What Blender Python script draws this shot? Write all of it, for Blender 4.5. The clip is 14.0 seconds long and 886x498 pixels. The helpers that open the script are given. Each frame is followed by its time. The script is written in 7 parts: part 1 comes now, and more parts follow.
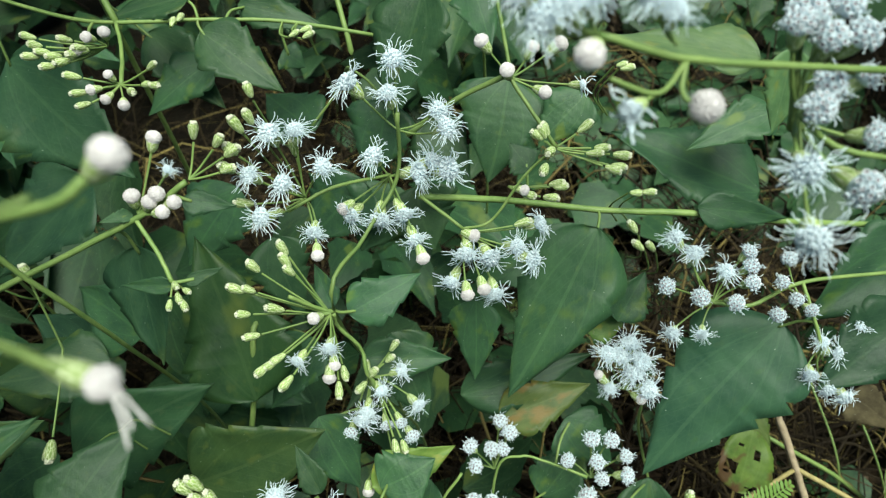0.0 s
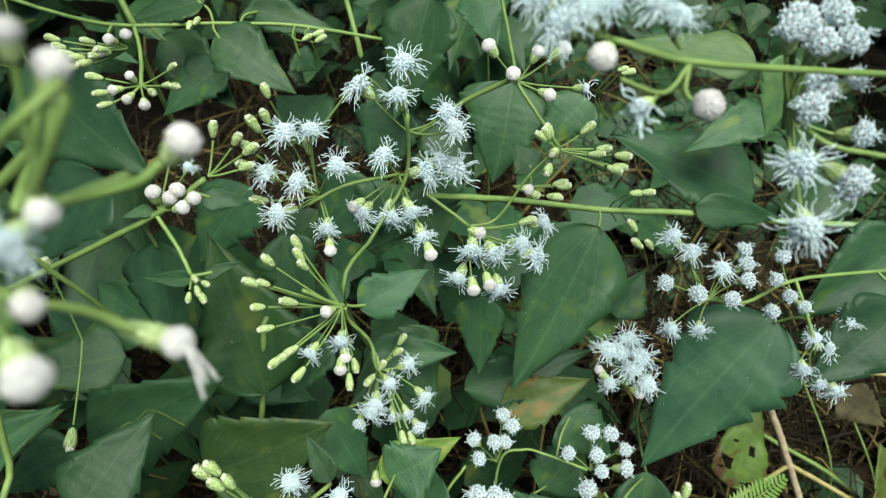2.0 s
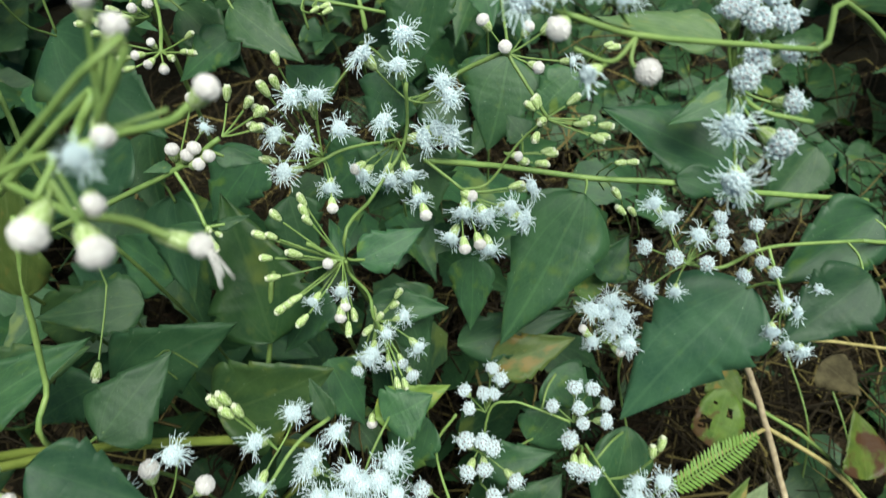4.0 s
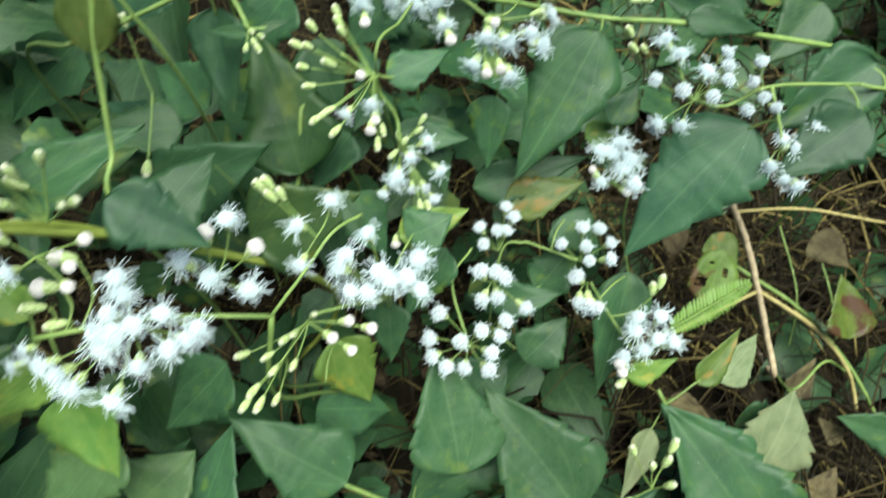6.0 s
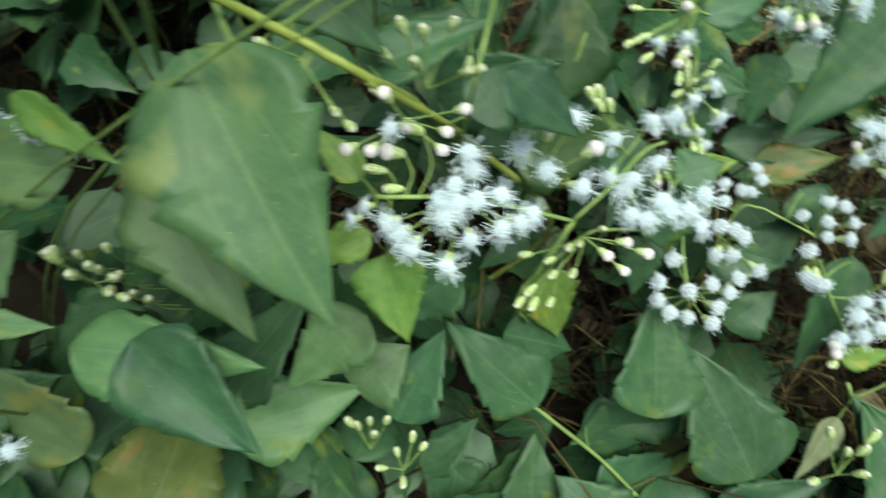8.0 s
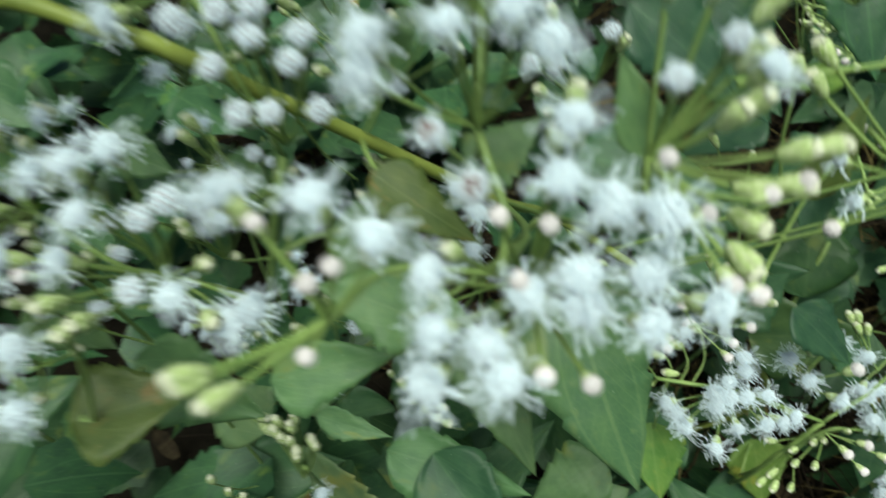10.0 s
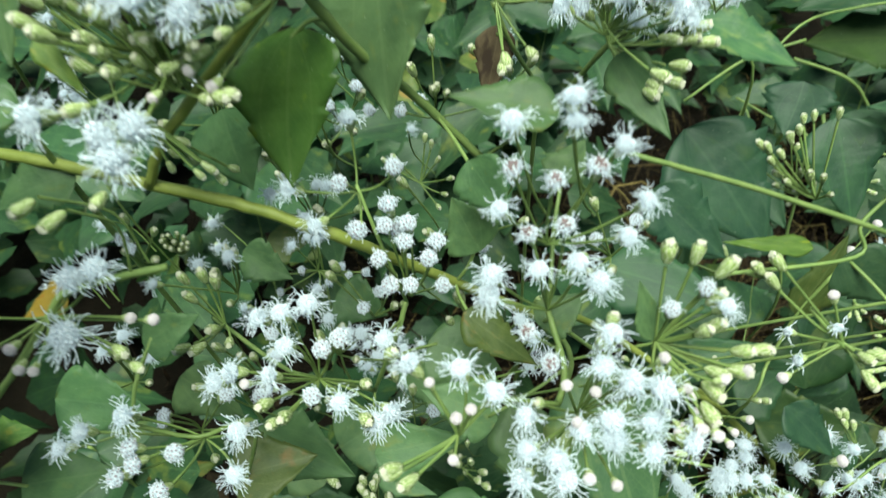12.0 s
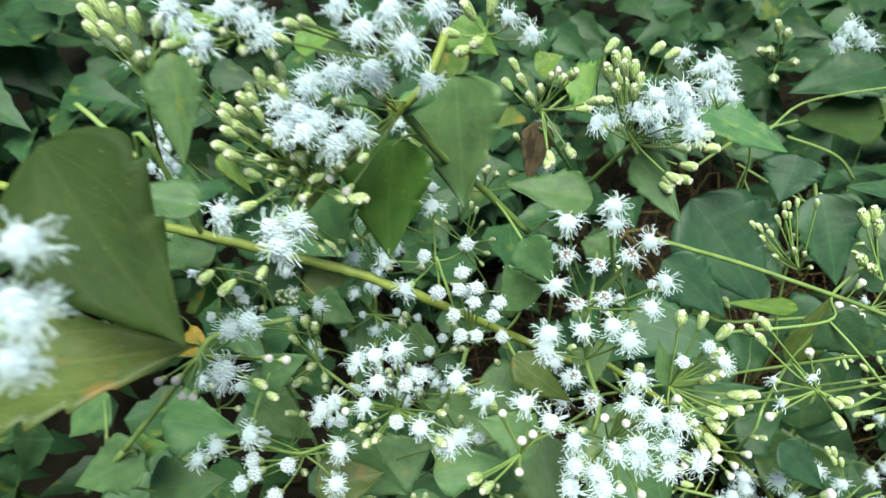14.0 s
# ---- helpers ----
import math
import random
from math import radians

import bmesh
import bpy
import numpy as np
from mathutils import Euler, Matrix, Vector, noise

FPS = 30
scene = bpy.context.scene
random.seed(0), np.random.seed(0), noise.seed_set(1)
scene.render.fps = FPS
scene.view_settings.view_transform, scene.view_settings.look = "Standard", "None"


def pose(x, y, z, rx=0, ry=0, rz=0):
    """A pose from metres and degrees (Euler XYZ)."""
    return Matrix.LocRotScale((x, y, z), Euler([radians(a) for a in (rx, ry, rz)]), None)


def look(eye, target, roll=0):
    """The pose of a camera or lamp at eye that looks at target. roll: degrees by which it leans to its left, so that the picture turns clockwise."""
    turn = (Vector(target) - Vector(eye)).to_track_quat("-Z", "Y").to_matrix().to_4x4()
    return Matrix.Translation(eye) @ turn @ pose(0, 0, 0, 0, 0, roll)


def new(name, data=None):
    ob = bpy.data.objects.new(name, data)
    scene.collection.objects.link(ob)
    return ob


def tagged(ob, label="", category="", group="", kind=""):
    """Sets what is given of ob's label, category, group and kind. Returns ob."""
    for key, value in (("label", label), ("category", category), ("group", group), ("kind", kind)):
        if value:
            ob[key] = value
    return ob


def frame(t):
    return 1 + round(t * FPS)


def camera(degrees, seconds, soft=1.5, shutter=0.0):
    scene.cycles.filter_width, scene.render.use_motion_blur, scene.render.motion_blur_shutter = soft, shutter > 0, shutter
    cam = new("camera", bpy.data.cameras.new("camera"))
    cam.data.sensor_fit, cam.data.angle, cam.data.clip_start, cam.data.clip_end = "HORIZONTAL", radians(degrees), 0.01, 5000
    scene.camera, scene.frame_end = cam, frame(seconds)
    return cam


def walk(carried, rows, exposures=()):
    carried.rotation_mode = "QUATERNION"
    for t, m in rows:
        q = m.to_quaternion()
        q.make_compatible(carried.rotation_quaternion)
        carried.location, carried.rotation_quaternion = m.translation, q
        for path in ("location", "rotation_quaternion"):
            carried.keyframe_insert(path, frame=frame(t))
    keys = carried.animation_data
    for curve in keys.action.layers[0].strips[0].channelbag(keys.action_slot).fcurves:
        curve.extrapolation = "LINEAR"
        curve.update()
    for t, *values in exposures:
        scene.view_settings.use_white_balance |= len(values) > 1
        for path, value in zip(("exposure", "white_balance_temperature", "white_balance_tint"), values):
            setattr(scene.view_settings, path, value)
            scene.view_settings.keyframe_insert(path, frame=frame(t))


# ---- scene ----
cam = camera(69.9, 14.0, 1.25, 1.0)
PATH = [
    (0, (0.00259, 0.01459, 0.60372), (0.00194, 0.18343, 0.41935), -0.76),
    (0.5, (0.00213, 0.01453, 0.60450), (0.00103, 0.18332, 0.42009), -0.85),
    (1, (0.00020, 0.01482, 0.60643), (0.00010, 0.18419, 0.42254), -0.45),
    (1.5, (0.00011, 0.01195, 0.60858), (0.00046, 0.18218, 0.42549), -0.16),
    (2, (-0.00225, 0.00639, 0.60775), (-0.00080, 0.17679, 0.42482), -0.01),
    (2.2, (-0.00311, 0.00443, 0.60819), (-0.00159, 0.17566, 0.42604), 0.25),
    (4.3, (0.00585, -0.01818, 0.61798), (0.00363, 0.14373, 0.42751), 0.28),
    (4.5, (0.00690, -0.02280, 0.61449), (0.00565, 0.13779, 0.42290), 0.50),
    (5, (0.00779, -0.03633, 0.61076), (0.00809, 0.12160, 0.41696), 1.07),
    (5.5, (0.00559, -0.05376, 0.60311), (0.00569, 0.09988, 0.40590), 1.52),
    (6, (-0.00567, -0.07007, 0.59655), (-0.00599, 0.07893, 0.39581), 1.79),
    (6.5, (-0.02280, -0.08606, 0.59172), (-0.02588, 0.05818, 0.38755), 2.40),
    (7, (-0.04462, -0.10267, 0.58682), (-0.05252, 0.03961, 0.38140), 3.63),
    (7.2, (-0.05685, -0.10355, 0.58339), (-0.06453, 0.03618, 0.37622), 5.00),
    (9.3, (-0.14537, -0.13018, 0.61820), (-0.19974, 0.01543, 0.42239), 1.47),
    (9.5, (-0.15135, -0.13335, 0.63092), (-0.21115, 0.01489, 0.43871), 0.79),
    (10, (-0.16262, -0.14546, 0.65958), (-0.24094, 0.00230, 0.47375), -1.89),
    (10.5, (-0.16383, -0.15593, 0.67994), (-0.25100, -0.00884, 0.49754), -2.53),
    (11, (-0.16578, -0.16243, 0.69645), (-0.25587, -0.01081, 0.51926), -1.44),
    (11.5, (-0.16511, -0.16905, 0.70897), (-0.25696, -0.01588, 0.53403), -1.45),
    (12, (-0.16473, -0.17367, 0.71879), (-0.25668, -0.01806, 0.54607), -1.09),
    (12.5, (-0.16460, -0.18104, 0.73055), (-0.25779, -0.02221, 0.56147), -0.35),
    (13, (-0.16477, -0.18923, 0.74040), (-0.25723, -0.02961, 0.57167), 0.07),
    (13.5, (-0.16513, -0.19858, 0.74959), (-0.26014, -0.03725, 0.58393), 0.41),
    (14, (-0.16665, -0.20809, 0.75912), (-0.26432, -0.04604, 0.59572), -0.14),
]
EXPOSURES = [(0.0, 2.22), (2.2, 2.22), (4.5, 2.30), (5.0, 2.58), (5.5, 2.48), (6.0, 2.72), (6.5, 2.62), (7.2, 2.30), (9.3, 2.86), (9.5, 2.60), (10.0, 2.12), (10.5, 2.37), (11.0, 2.27), (11.5, 2.37), (12.5, 2.50), (13.5, 2.73), (14.0, 2.62)]
EXPOSURES = [(t, stops, 6380, -4) for t, stops in EXPOSURES]
walk(cam, [(t, look(e, g, r)) for t, e, g, r in PATH], EXPOSURES)
cam.data.dof.use_dof = True
cam.data.dof.focus_distance = 0.225
cam.data.dof.aperture_fstop = 20.0

# ---- sky and daylight under trees ----
world = bpy.data.worlds.new("sky")
scene.world = world
world.use_nodes = True
wn = world.node_tree.nodes
sky = wn.new("ShaderNodeTexSky")
sky.sky_type, sky.sun_disc = "NISHITA", False
sky.sun_elevation, sky.sun_rotation = radians(72), radians(152)
world.node_tree.links.new(sky.outputs[0], wn["Background"].inputs[0])
wn["Background"].inputs[1].default_value = 0.015
sun_data = bpy.data.lights.new("sun", "SUN")
sun_data.energy, sun_data.angle, sun_data.color = 1.68, radians(45), (1.0, 0.98, 0.9)
sun = new("sun", sun_data)
sun.matrix_world = look((0.2, -0.55, 2.6), (-0.15, 0.1, 0.3))


# ---- materials ----
def material(name):
    m = bpy.data.materials.new(name)
    m.use_nodes = True
    return m, m.node_tree.nodes, m.node_tree.links, m.node_tree.nodes["Principled BSDF"]


def noise_node(n, l, scale, detail=4.0, coord="Object", rough=0.55):
    tc = n.new("ShaderNodeTexCoord")
    tx = n.new("ShaderNodeTexNoise")
    tx.inputs["Scale"].default_value, tx.inputs["Detail"].default_value, tx.inputs["Roughness"].default_value = scale, detail, rough
    l.new(tc.outputs[coord], tx.inputs["Vector"])
    return tx.outputs["Fac"]


def ramp(n, l, fac, *stops):
    r = n.new("ShaderNodeValToRGB")
    el = r.color_ramp.elements
    while len(el) < len(stops):
        el.new(0.5)
    for e, (p, c) in zip(el, stops):
        e.position, e.color = p, (*c, 1)
    l.new(fac, r.inputs[0])
    return r.outputs[0]


def calc(n, l, op, a, b=None):
    m = n.new("ShaderNodeMath")
    m.operation = op
    for i, v in enumerate((a, b)):
        if v is None:
            continue
        if isinstance(v, (int, float)):
            m.inputs[i].default_value = v
        else:
            l.new(v, m.inputs[i])
    return m.outputs[0]


def blend(n, l, fac, a, b, mode="MIX"):
    m = n.new("ShaderNodeMix")
    m.data_type, m.blend_type = "RGBA", mode
    for i, v in ((0, fac), (6, a), (7, b)):
        if isinstance(v, (int, float)):
            m.inputs[i].default_value = v
        elif isinstance(v, tuple):
            m.inputs[i].default_value = (*v, 1)
        else:
            l.new(v, m.inputs[i])
    return m.outputs[2]


def leaf_material(name, dark, light, vein, patch, patch_at, gloss=0.42, joined=False):
    """Leaf blade: mottled base, three main veins with side veins, blotches, pale specks."""
    m, n, l, p = material(name)
    uv = n.new("ShaderNodeTexCoord")
    sep = n.new("ShaderNodeSeparateXYZ")
    l.new(uv.outputs["UV"], sep.inputs[0])
    u, v = sep.outputs[0], calc(n, l, "ABSOLUTE", calc(n, l, "SUBTRACT", sep.outputs[1], 0.5))
    tint = n.new("ShaderNodeNewGeometry").outputs["Random Per Island"] if joined else n.new("ShaderNodeObjectInfo").outputs["Random"]
    shift = n.new("ShaderNodeVectorMath")
    shift.operation = "ADD"
    sc = n.new("ShaderNodeVectorMath")
    sc.operation = "SCALE"
    l.new(uv.outputs["UV" if joined else "Object"], shift.inputs[0])
    comb = n.new("ShaderNodeCombineXYZ")
    for i in range(3):
        l.new(calc(n, l, "MULTIPLY", tint, 37.0 + 11 * i), comb.inputs[i])
    l.new(comb.outputs[0], shift.inputs[1])

    def nz(scale, detail=4.0):
        tx = n.new("ShaderNodeTexNoise")
        tx.inputs["Scale"].default_value, tx.inputs["Detail"].default_value = scale, detail
        l.new(shift.outputs[0], tx.inputs["Vector"])
        return tx.outputs["Fac"]

    mottle = nz(5.0, 5.0)
    base = ramp(n, l, mottle, (0.32, dark), (0.68, light))
    # side veins slant towards the tip
    slant = calc(n, l, "SUBTRACT", calc(n, l, "MULTIPLY", u, 9.0), calc(n, l, "MULTIPLY", v, 11.0))
    wave = calc(n, l, "ABSOLUTE", calc(n, l, "SUBTRACT", calc(n, l, "FRACT", slant), 0.5))
    side = calc(n, l, "LESS_THAN", wave, 0.045)
    mid = calc(n, l, "LESS_THAN", v, 0.014)
    lat = calc(n, l, "LESS_THAN", calc(n, l, "ABSOLUTE", calc(n, l, "SUBTRACT", v, calc(n, l, "MULTIPLY", calc(n, l, "SUBTRACT", 1.0, u), calc(n, l, "MULTIPLY", u, 0.9)))), 0.009)
    veins = calc(n, l, "MAXIMUM", calc(n, l, "MULTIPLY", side, 0.4), calc(n, l, "MAXIMUM", mid, calc(n, l, "MULTIPLY", lat, 0.7)))
    col = blend(n, l, calc(n, l, "MULTIPLY", veins, 0.2), base, vein)
    net = n.new("ShaderNodeTexVoronoi")
    net.feature = "DISTANCE_TO_EDGE"
    net.inputs["Scale"].default_value = 24.0
    l.new(shift.outputs[0], net.inputs["Vector"])
    mesh_veins = calc(n, l, "LESS_THAN", net.outputs["Distance"], 0.07)
    col = blend(n, l, calc(n, l, "MULTIPLY", mesh_veins, 0.06), col, vein)
    wear = ramp(n, l, nz(11.0, 6.0), (0.6, (0, 0, 0)), (0.72, (1, 1, 1)))
    col = blend(n, l, calc(n, l, "MULTIPLY", wear, 0.35), col, patch)
    blot = ramp(n, l, nz(2.6, 3.0), (patch_at, (0, 0, 0)), (min(patch_at + 0.1, 0.99), (1, 1, 1)))
    col = blend(n, l, blot, col, patch)
    vor = n.new("ShaderNodeTexVoronoi")
    vor.inputs["Scale"].default_value = 16.0
    l.new(shift.outputs[0], vor.inputs["Vector"])
    speck = calc(n, l, "LESS_THAN", vor.outputs["Distance"], 0.045)
    col = blend(n, l, calc(n, l, "MULTIPLY", speck, 0.5), col, (0.5, 0.55, 0.45))
    hsv = n.new("ShaderNodeHueSaturation")
    l.new(col, hsv.inputs["Color"])
    l.new(calc(n, l, "ADD", calc(n, l, "MULTIPLY", tint, 0.03), 0.487), hsv.inputs["Hue"])
    l.new(calc(n, l, "ADD", calc(n, l, "MULTIPLY", calc(n, l, "FRACT", calc(n, l, "MULTIPLY", tint, 7.3)), 0.45), 0.76), hsv.inputs["Value"])
    l.new(hsv.outputs[0], p.inputs["Base Color"])
    p.inputs["Roughness"].default_value = gloss
    p.inputs["Specular IOR Level"].default_value = 0.18
    bump = n.new("ShaderNodeBump")
    bump.inputs["Strength"].default_value, bump.inputs["Distance"].default_value = 0.28, 0.0006
    h = calc(n, l, "SUBTRACT", calc(n, l, "MULTIPLY", nz(26.0, 3.0), 0.8), calc(n, l, "MULTIPLY", veins, 0.9))
    l.new(h, bump.inputs["Height"])
    l.new(bump.outputs[0], p.inputs["Normal"])
    tr = n.new("ShaderNodeBsdfTranslucent")
    l.new(blend(n, l, 1.0, hsv.outputs[0], (1.3, 1.5, 0.5), "MULTIPLY"), tr.inputs["Color"])
    ms = n.new("ShaderNodeMixShader")
    ms.inputs[0].default_value = 0.2
    l.new(p.outputs[0], ms.inputs[1])
    l.new(tr.outputs[0], ms.inputs[2])
    l.new(ms.outputs[0], n["Material Output"].inputs[0])
    return m


LEAF = {
    "g": leaf_material("leaf_green", (0.025, 0.062, 0.029), (0.041, 0.09, 0.038), (0.10, 0.18, 0.075), (0.075, 0.12, 0.028), 0.62),
    "y": leaf_material("leaf_yellow_green", (0.075, 0.15, 0.03), (0.13, 0.21, 0.045), (0.22, 0.28, 0.1), (0.2, 0.22, 0.04), 0.6),
    "o": leaf_material("leaf_olive", (0.05, 0.082, 0.02), (0.085, 0.118, 0.03), (0.16, 0.2, 0.08), (0.16, 0.12, 0.03), 0.58),
    "O": leaf_material("leaf_olive_glossy", (0.054, 0.106, 0.02), (0.082, 0.142, 0.028), (0.15, 0.2, 0.06), (0.17, 0.22, 0.02), 0.64, 0.3),
    "Y": leaf_material("leaf_large_yellowing", (0.04, 0.092, 0.042), (0.066, 0.127, 0.05), (0.18, 0.26, 0.1), (0.13, 0.18, 0.06), 0.56),
    "h": leaf_material("leaf_soft_green", (0.056, 0.11, 0.044), (0.088, 0.158, 0.06), (0.13, 0.2, 0.09), (0.11, 0.15, 0.04), 0.62),
    # a naturally dark olive leaf; one far leaf wears it in place of shade
    "D": leaf_material("leaf_dark_and_shaded_olive", (0.02, 0.042, 0.008), (0.031, 0.06, 0.012), (0.06, 0.09, 0.02), (0.05, 0.075, 0.012), 0.64, 0.65),
    # darker copy of leaf_green; on the far shoots it stands in for shade
    "k": leaf_material("leaf_dark_and_shaded_blue_green", (0.02, 0.052, 0.027), (0.034, 0.078, 0.036), (0.075, 0.14, 0.065), (0.05, 0.085, 0.03), 0.64),
    "e": leaf_material("leaf_eaten_olive", (0.06, 0.1, 0.02), (0.11, 0.16, 0.03), (0.15, 0.2, 0.06), (0.075, 0.042, 0.02), 0.54),
    "m": leaf_material("leaf_mottled_dark", (0.024, 0.056, 0.02), (0.042, 0.084, 0.026), (0.09, 0.14, 0.05), (0.1, 0.13, 0.03), 0.57),
    "w": leaf_material("leaf_pale_sage", (0.08, 0.14, 0.06), (0.12, 0.19, 0.08), (0.18, 0.25, 0.12), (0.17, 0.2, 0.06), 0.6),
    "x": leaf_material("leaf_orange", (0.22, 0.14, 0.02), (0.32, 0.2, 0.03), (0.4, 0.3, 0.08), (0.35, 0.1, 0.02), 0.55),
    "v": leaf_material("leaf_pale_underside", (0.12, 0.15, 0.075), (0.19, 0.22, 0.12), (0.3, 0.35, 0.2), (0.2, 0.2, 0.1), 0.6, 0.7),
    "d": leaf_material("leaf_dry_brown", (0.045, 0.034, 0.018), (0.10, 0.078, 0.042), (0.15, 0.12, 0.07), (0.035, 0.025, 0.015), 0.55, 0.8),
}

LEAF["q"] = leaf_material("leaf_scraps_brown", (0.014, 0.01, 0.006), (0.075, 0.052, 0.03), (0.08, 0.06, 0.035), (0.015, 0.01, 0.006), 0.55, 0.8, True)
LEAF["j"] = leaf_material("leaf_undergrowth", (0.017, 0.044, 0.019), (0.03, 0.07, 0.027), (0.10, 0.18, 0.075), (0.085, 0.12, 0.028), 0.6, 0.45, True)


def simple_material(name, c1, c2, scale, rough, trans=0.0, bump=0.0, vary=0.0):
    m, n, l, p = material(name)
    fac = noise_node(n, l, scale)
    col = ramp(n, l, fac, (0.3, c1), (0.7, c2))
    if vary:
        info = n.new("ShaderNodeObjectInfo")
        hsv = n.new("ShaderNodeHueSaturation")
        l.new(col, hsv.inputs["Color"])
        l.new(calc(n, l, "ADD", calc(n, l, "MULTIPLY", info.outputs["Random"], vary), 1.0 - vary / 2), hsv.inputs["Value"])
        col = hsv.outputs[0]
    l.new(col, p.inputs["Base Color"])
    p.inputs["Roughness"].default_value = rough
    p.inputs["Specular IOR Level"].default_value = 0.3
    if bump:
        b = n.new("ShaderNodeBump")
        b.inputs["Strength"].default_value, b.inputs["Distance"].default_value = 0.6, bump
        l.new(noise_node(n, l, scale * 3, 5.0), b.inputs["Height"])
        l.new(b.outputs[0], p.inputs["Normal"])
    if trans:
        tr = n.new("ShaderNodeBsdfTranslucent")
        l.new(col, tr.inputs["Color"])
        ms = n.new("ShaderNodeMixShader")
        ms.inputs[0].default_value = trans
        l.new(p.outputs[0], ms.inputs[1])
        l.new(tr.outputs[0], ms.inputs[2])
        l.new(ms.outputs[0], n["Material Output"].inputs[0])
    return m


STEM = simple_material("stem_green", (0.105, 0.17, 0.045), (0.175, 0.24, 0.07), 160, 0.5, 0.0, 0.0003, 0.35)
THICK = simple_material("stem_olive", (0.135, 0.17, 0.03), (0.215, 0.255, 0.055), 120, 0.5, 0.0, 0.0004, 0.2)
TWIG = simple_material("twig_brown", (0.22, 0.165, 0.105), (0.42, 0.335, 0.225), 220, 0.8, 0.0, 0.0005)
DRY_STEM = simple_material("stem_dry_yellow", (0.2, 0.165, 0.06), (0.34, 0.28, 0.12), 200, 0.7, 0.0, 0.0004)
WHITE = simple_material("floret_white", (0.7, 0.79, 0.845), (0.79, 0.86, 0.9), 500, 0.6, 0.4, 0.0, 0.06)
MOUTH = simple_material("floret_mouth_grey", (0.36, 0.40, 0.44), (0.55, 0.6, 0.64), 900, 0.7)
ANTHER = simple_material("anther_grey", (0.13, 0.11, 0.13), (0.28, 0.25, 0.27), 900, 0.7)
BROWN = simple_material("spent_floret_brown", (0.09, 0.05, 0.04), (0.26, 0.17, 0.14), 900, 0.8)
PINK = simple_material("bud_pinkish_white", (0.58, 0.53, 0.53), (0.78, 0.74, 0.74), 900, 0.6, 0.2, 0.0004, 0.25)
BRACT = simple_material("bract_pale_green", (0.18, 0.28, 0.06), (0.33, 0.43, 0.13), 700, 0.5, 0.15, 0.0003, 0.3)
BRACT_TIP = simple_material("bract_tip_cream", (0.42, 0.5, 0.24), (0.66, 0.7, 0.46), 700, 0.6, 0.15)
BUD_TIP = simple_material("bud_tip_cream", (0.5, 0.52, 0.36), (0.7, 0.7, 0.56), 900, 0.6, 0.15)


def straw_material():
    m, n, l, p = material("dry_straw")
    isle = n.new("ShaderNodeNewGeometry").outputs["Random Per Island"]
    # over half the stems go near-black, so the gaps' shade is painted in
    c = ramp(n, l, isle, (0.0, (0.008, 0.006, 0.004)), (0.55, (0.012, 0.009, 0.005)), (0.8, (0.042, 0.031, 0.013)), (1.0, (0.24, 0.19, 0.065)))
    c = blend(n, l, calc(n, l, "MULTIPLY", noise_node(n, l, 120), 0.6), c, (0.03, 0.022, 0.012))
    l.new(c, p.inputs["Base Color"])
    p.inputs["Roughness"].default_value = 0.85
    p.inputs["Specular IOR Level"].default_value = 0.12
    return m


STRAW = straw_material()


def ground_material():
    m, n, l, p = material("soil_and_litter")
    big, small = noise_node(n, l, 9, 6), noise_node(n, l, 90, 6)
    # near-black browns: shade under the plants is put into the soil colour
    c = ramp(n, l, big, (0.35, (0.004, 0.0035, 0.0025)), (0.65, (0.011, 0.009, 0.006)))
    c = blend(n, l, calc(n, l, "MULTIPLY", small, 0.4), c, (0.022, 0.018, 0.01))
    l.new(c, p.inputs["Base Color"])
    p.inputs["Roughness"].default_value = 0.95
    p.inputs["Specular IOR Level"].default_value = 0.1
    b = n.new("ShaderNodeBump")
    b.inputs["Strength"].default_value, b.inputs["Distance"].default_value = 0.9, 0.006
    l.new(small, b.inputs["Height"])
    l.new(b.outputs[0], p.inputs["Normal"])
    return m


SOIL = ground_material()


# ---- building helpers ----
def mesh_from(name, verts, faces, mats, face_mats=None, uvs=None, smooth=True):
    me = bpy.data.meshes.new(name)
    me.from_pydata([tuple(v) for v in verts], [], faces)
    for mt in mats:
        me.materials.append(mt)
    if face_mats:
        me.polygons.foreach_set("material_index", face_mats)
    if smooth:
        me.polygons.foreach_set("use_smooth", [True] * len(faces))
    if uvs is not None:
        lay = me.uv_layers.new(name="leaf")
        flat = []
        for poly in me.polygons:
            for vi in poly.vertices:
                flat += uvs[vi]
        lay.data.foreach_set("uv", flat)
    me.update()
    return me


def frame_of(d):
    d = d.normalized()
    s = d.cross(Vector((0, 0, 1)))
    if s.length < 1e-3:
        s = Vector((1, 0, 0))
    s.normalize()
    return s, d.cross(s)


def tube(verts, faces, pts, radii, sides=6, cap=True):
    """Adds a tube through pts to verts and faces."""
    start = len(verts)
    for i, p in enumerate(pts):
        d = pts[min(i + 1, len(pts) - 1)] - pts[max(i - 1, 0)]
        a, b = frame_of(d)
        for k in range(sides):
            w = 2 * math.pi * k / sides
            verts.append(p + radii[i] * (math.cos(w) * a + math.sin(w) * b))
    for i in range(len(pts) - 1):
        for k in range(sides):
            k2 = (k + 1) % sides
            faces.append((start + i * sides + k, start + i * sides + k2, start + (i + 1) * sides + k2, start + (i + 1) * sides + k))
    if cap:
        faces.append(tuple(start + (len(pts) - 1) * sides + k for k in range(sides)))
        faces.append(tuple(start + k for k in reversed(range(sides))))


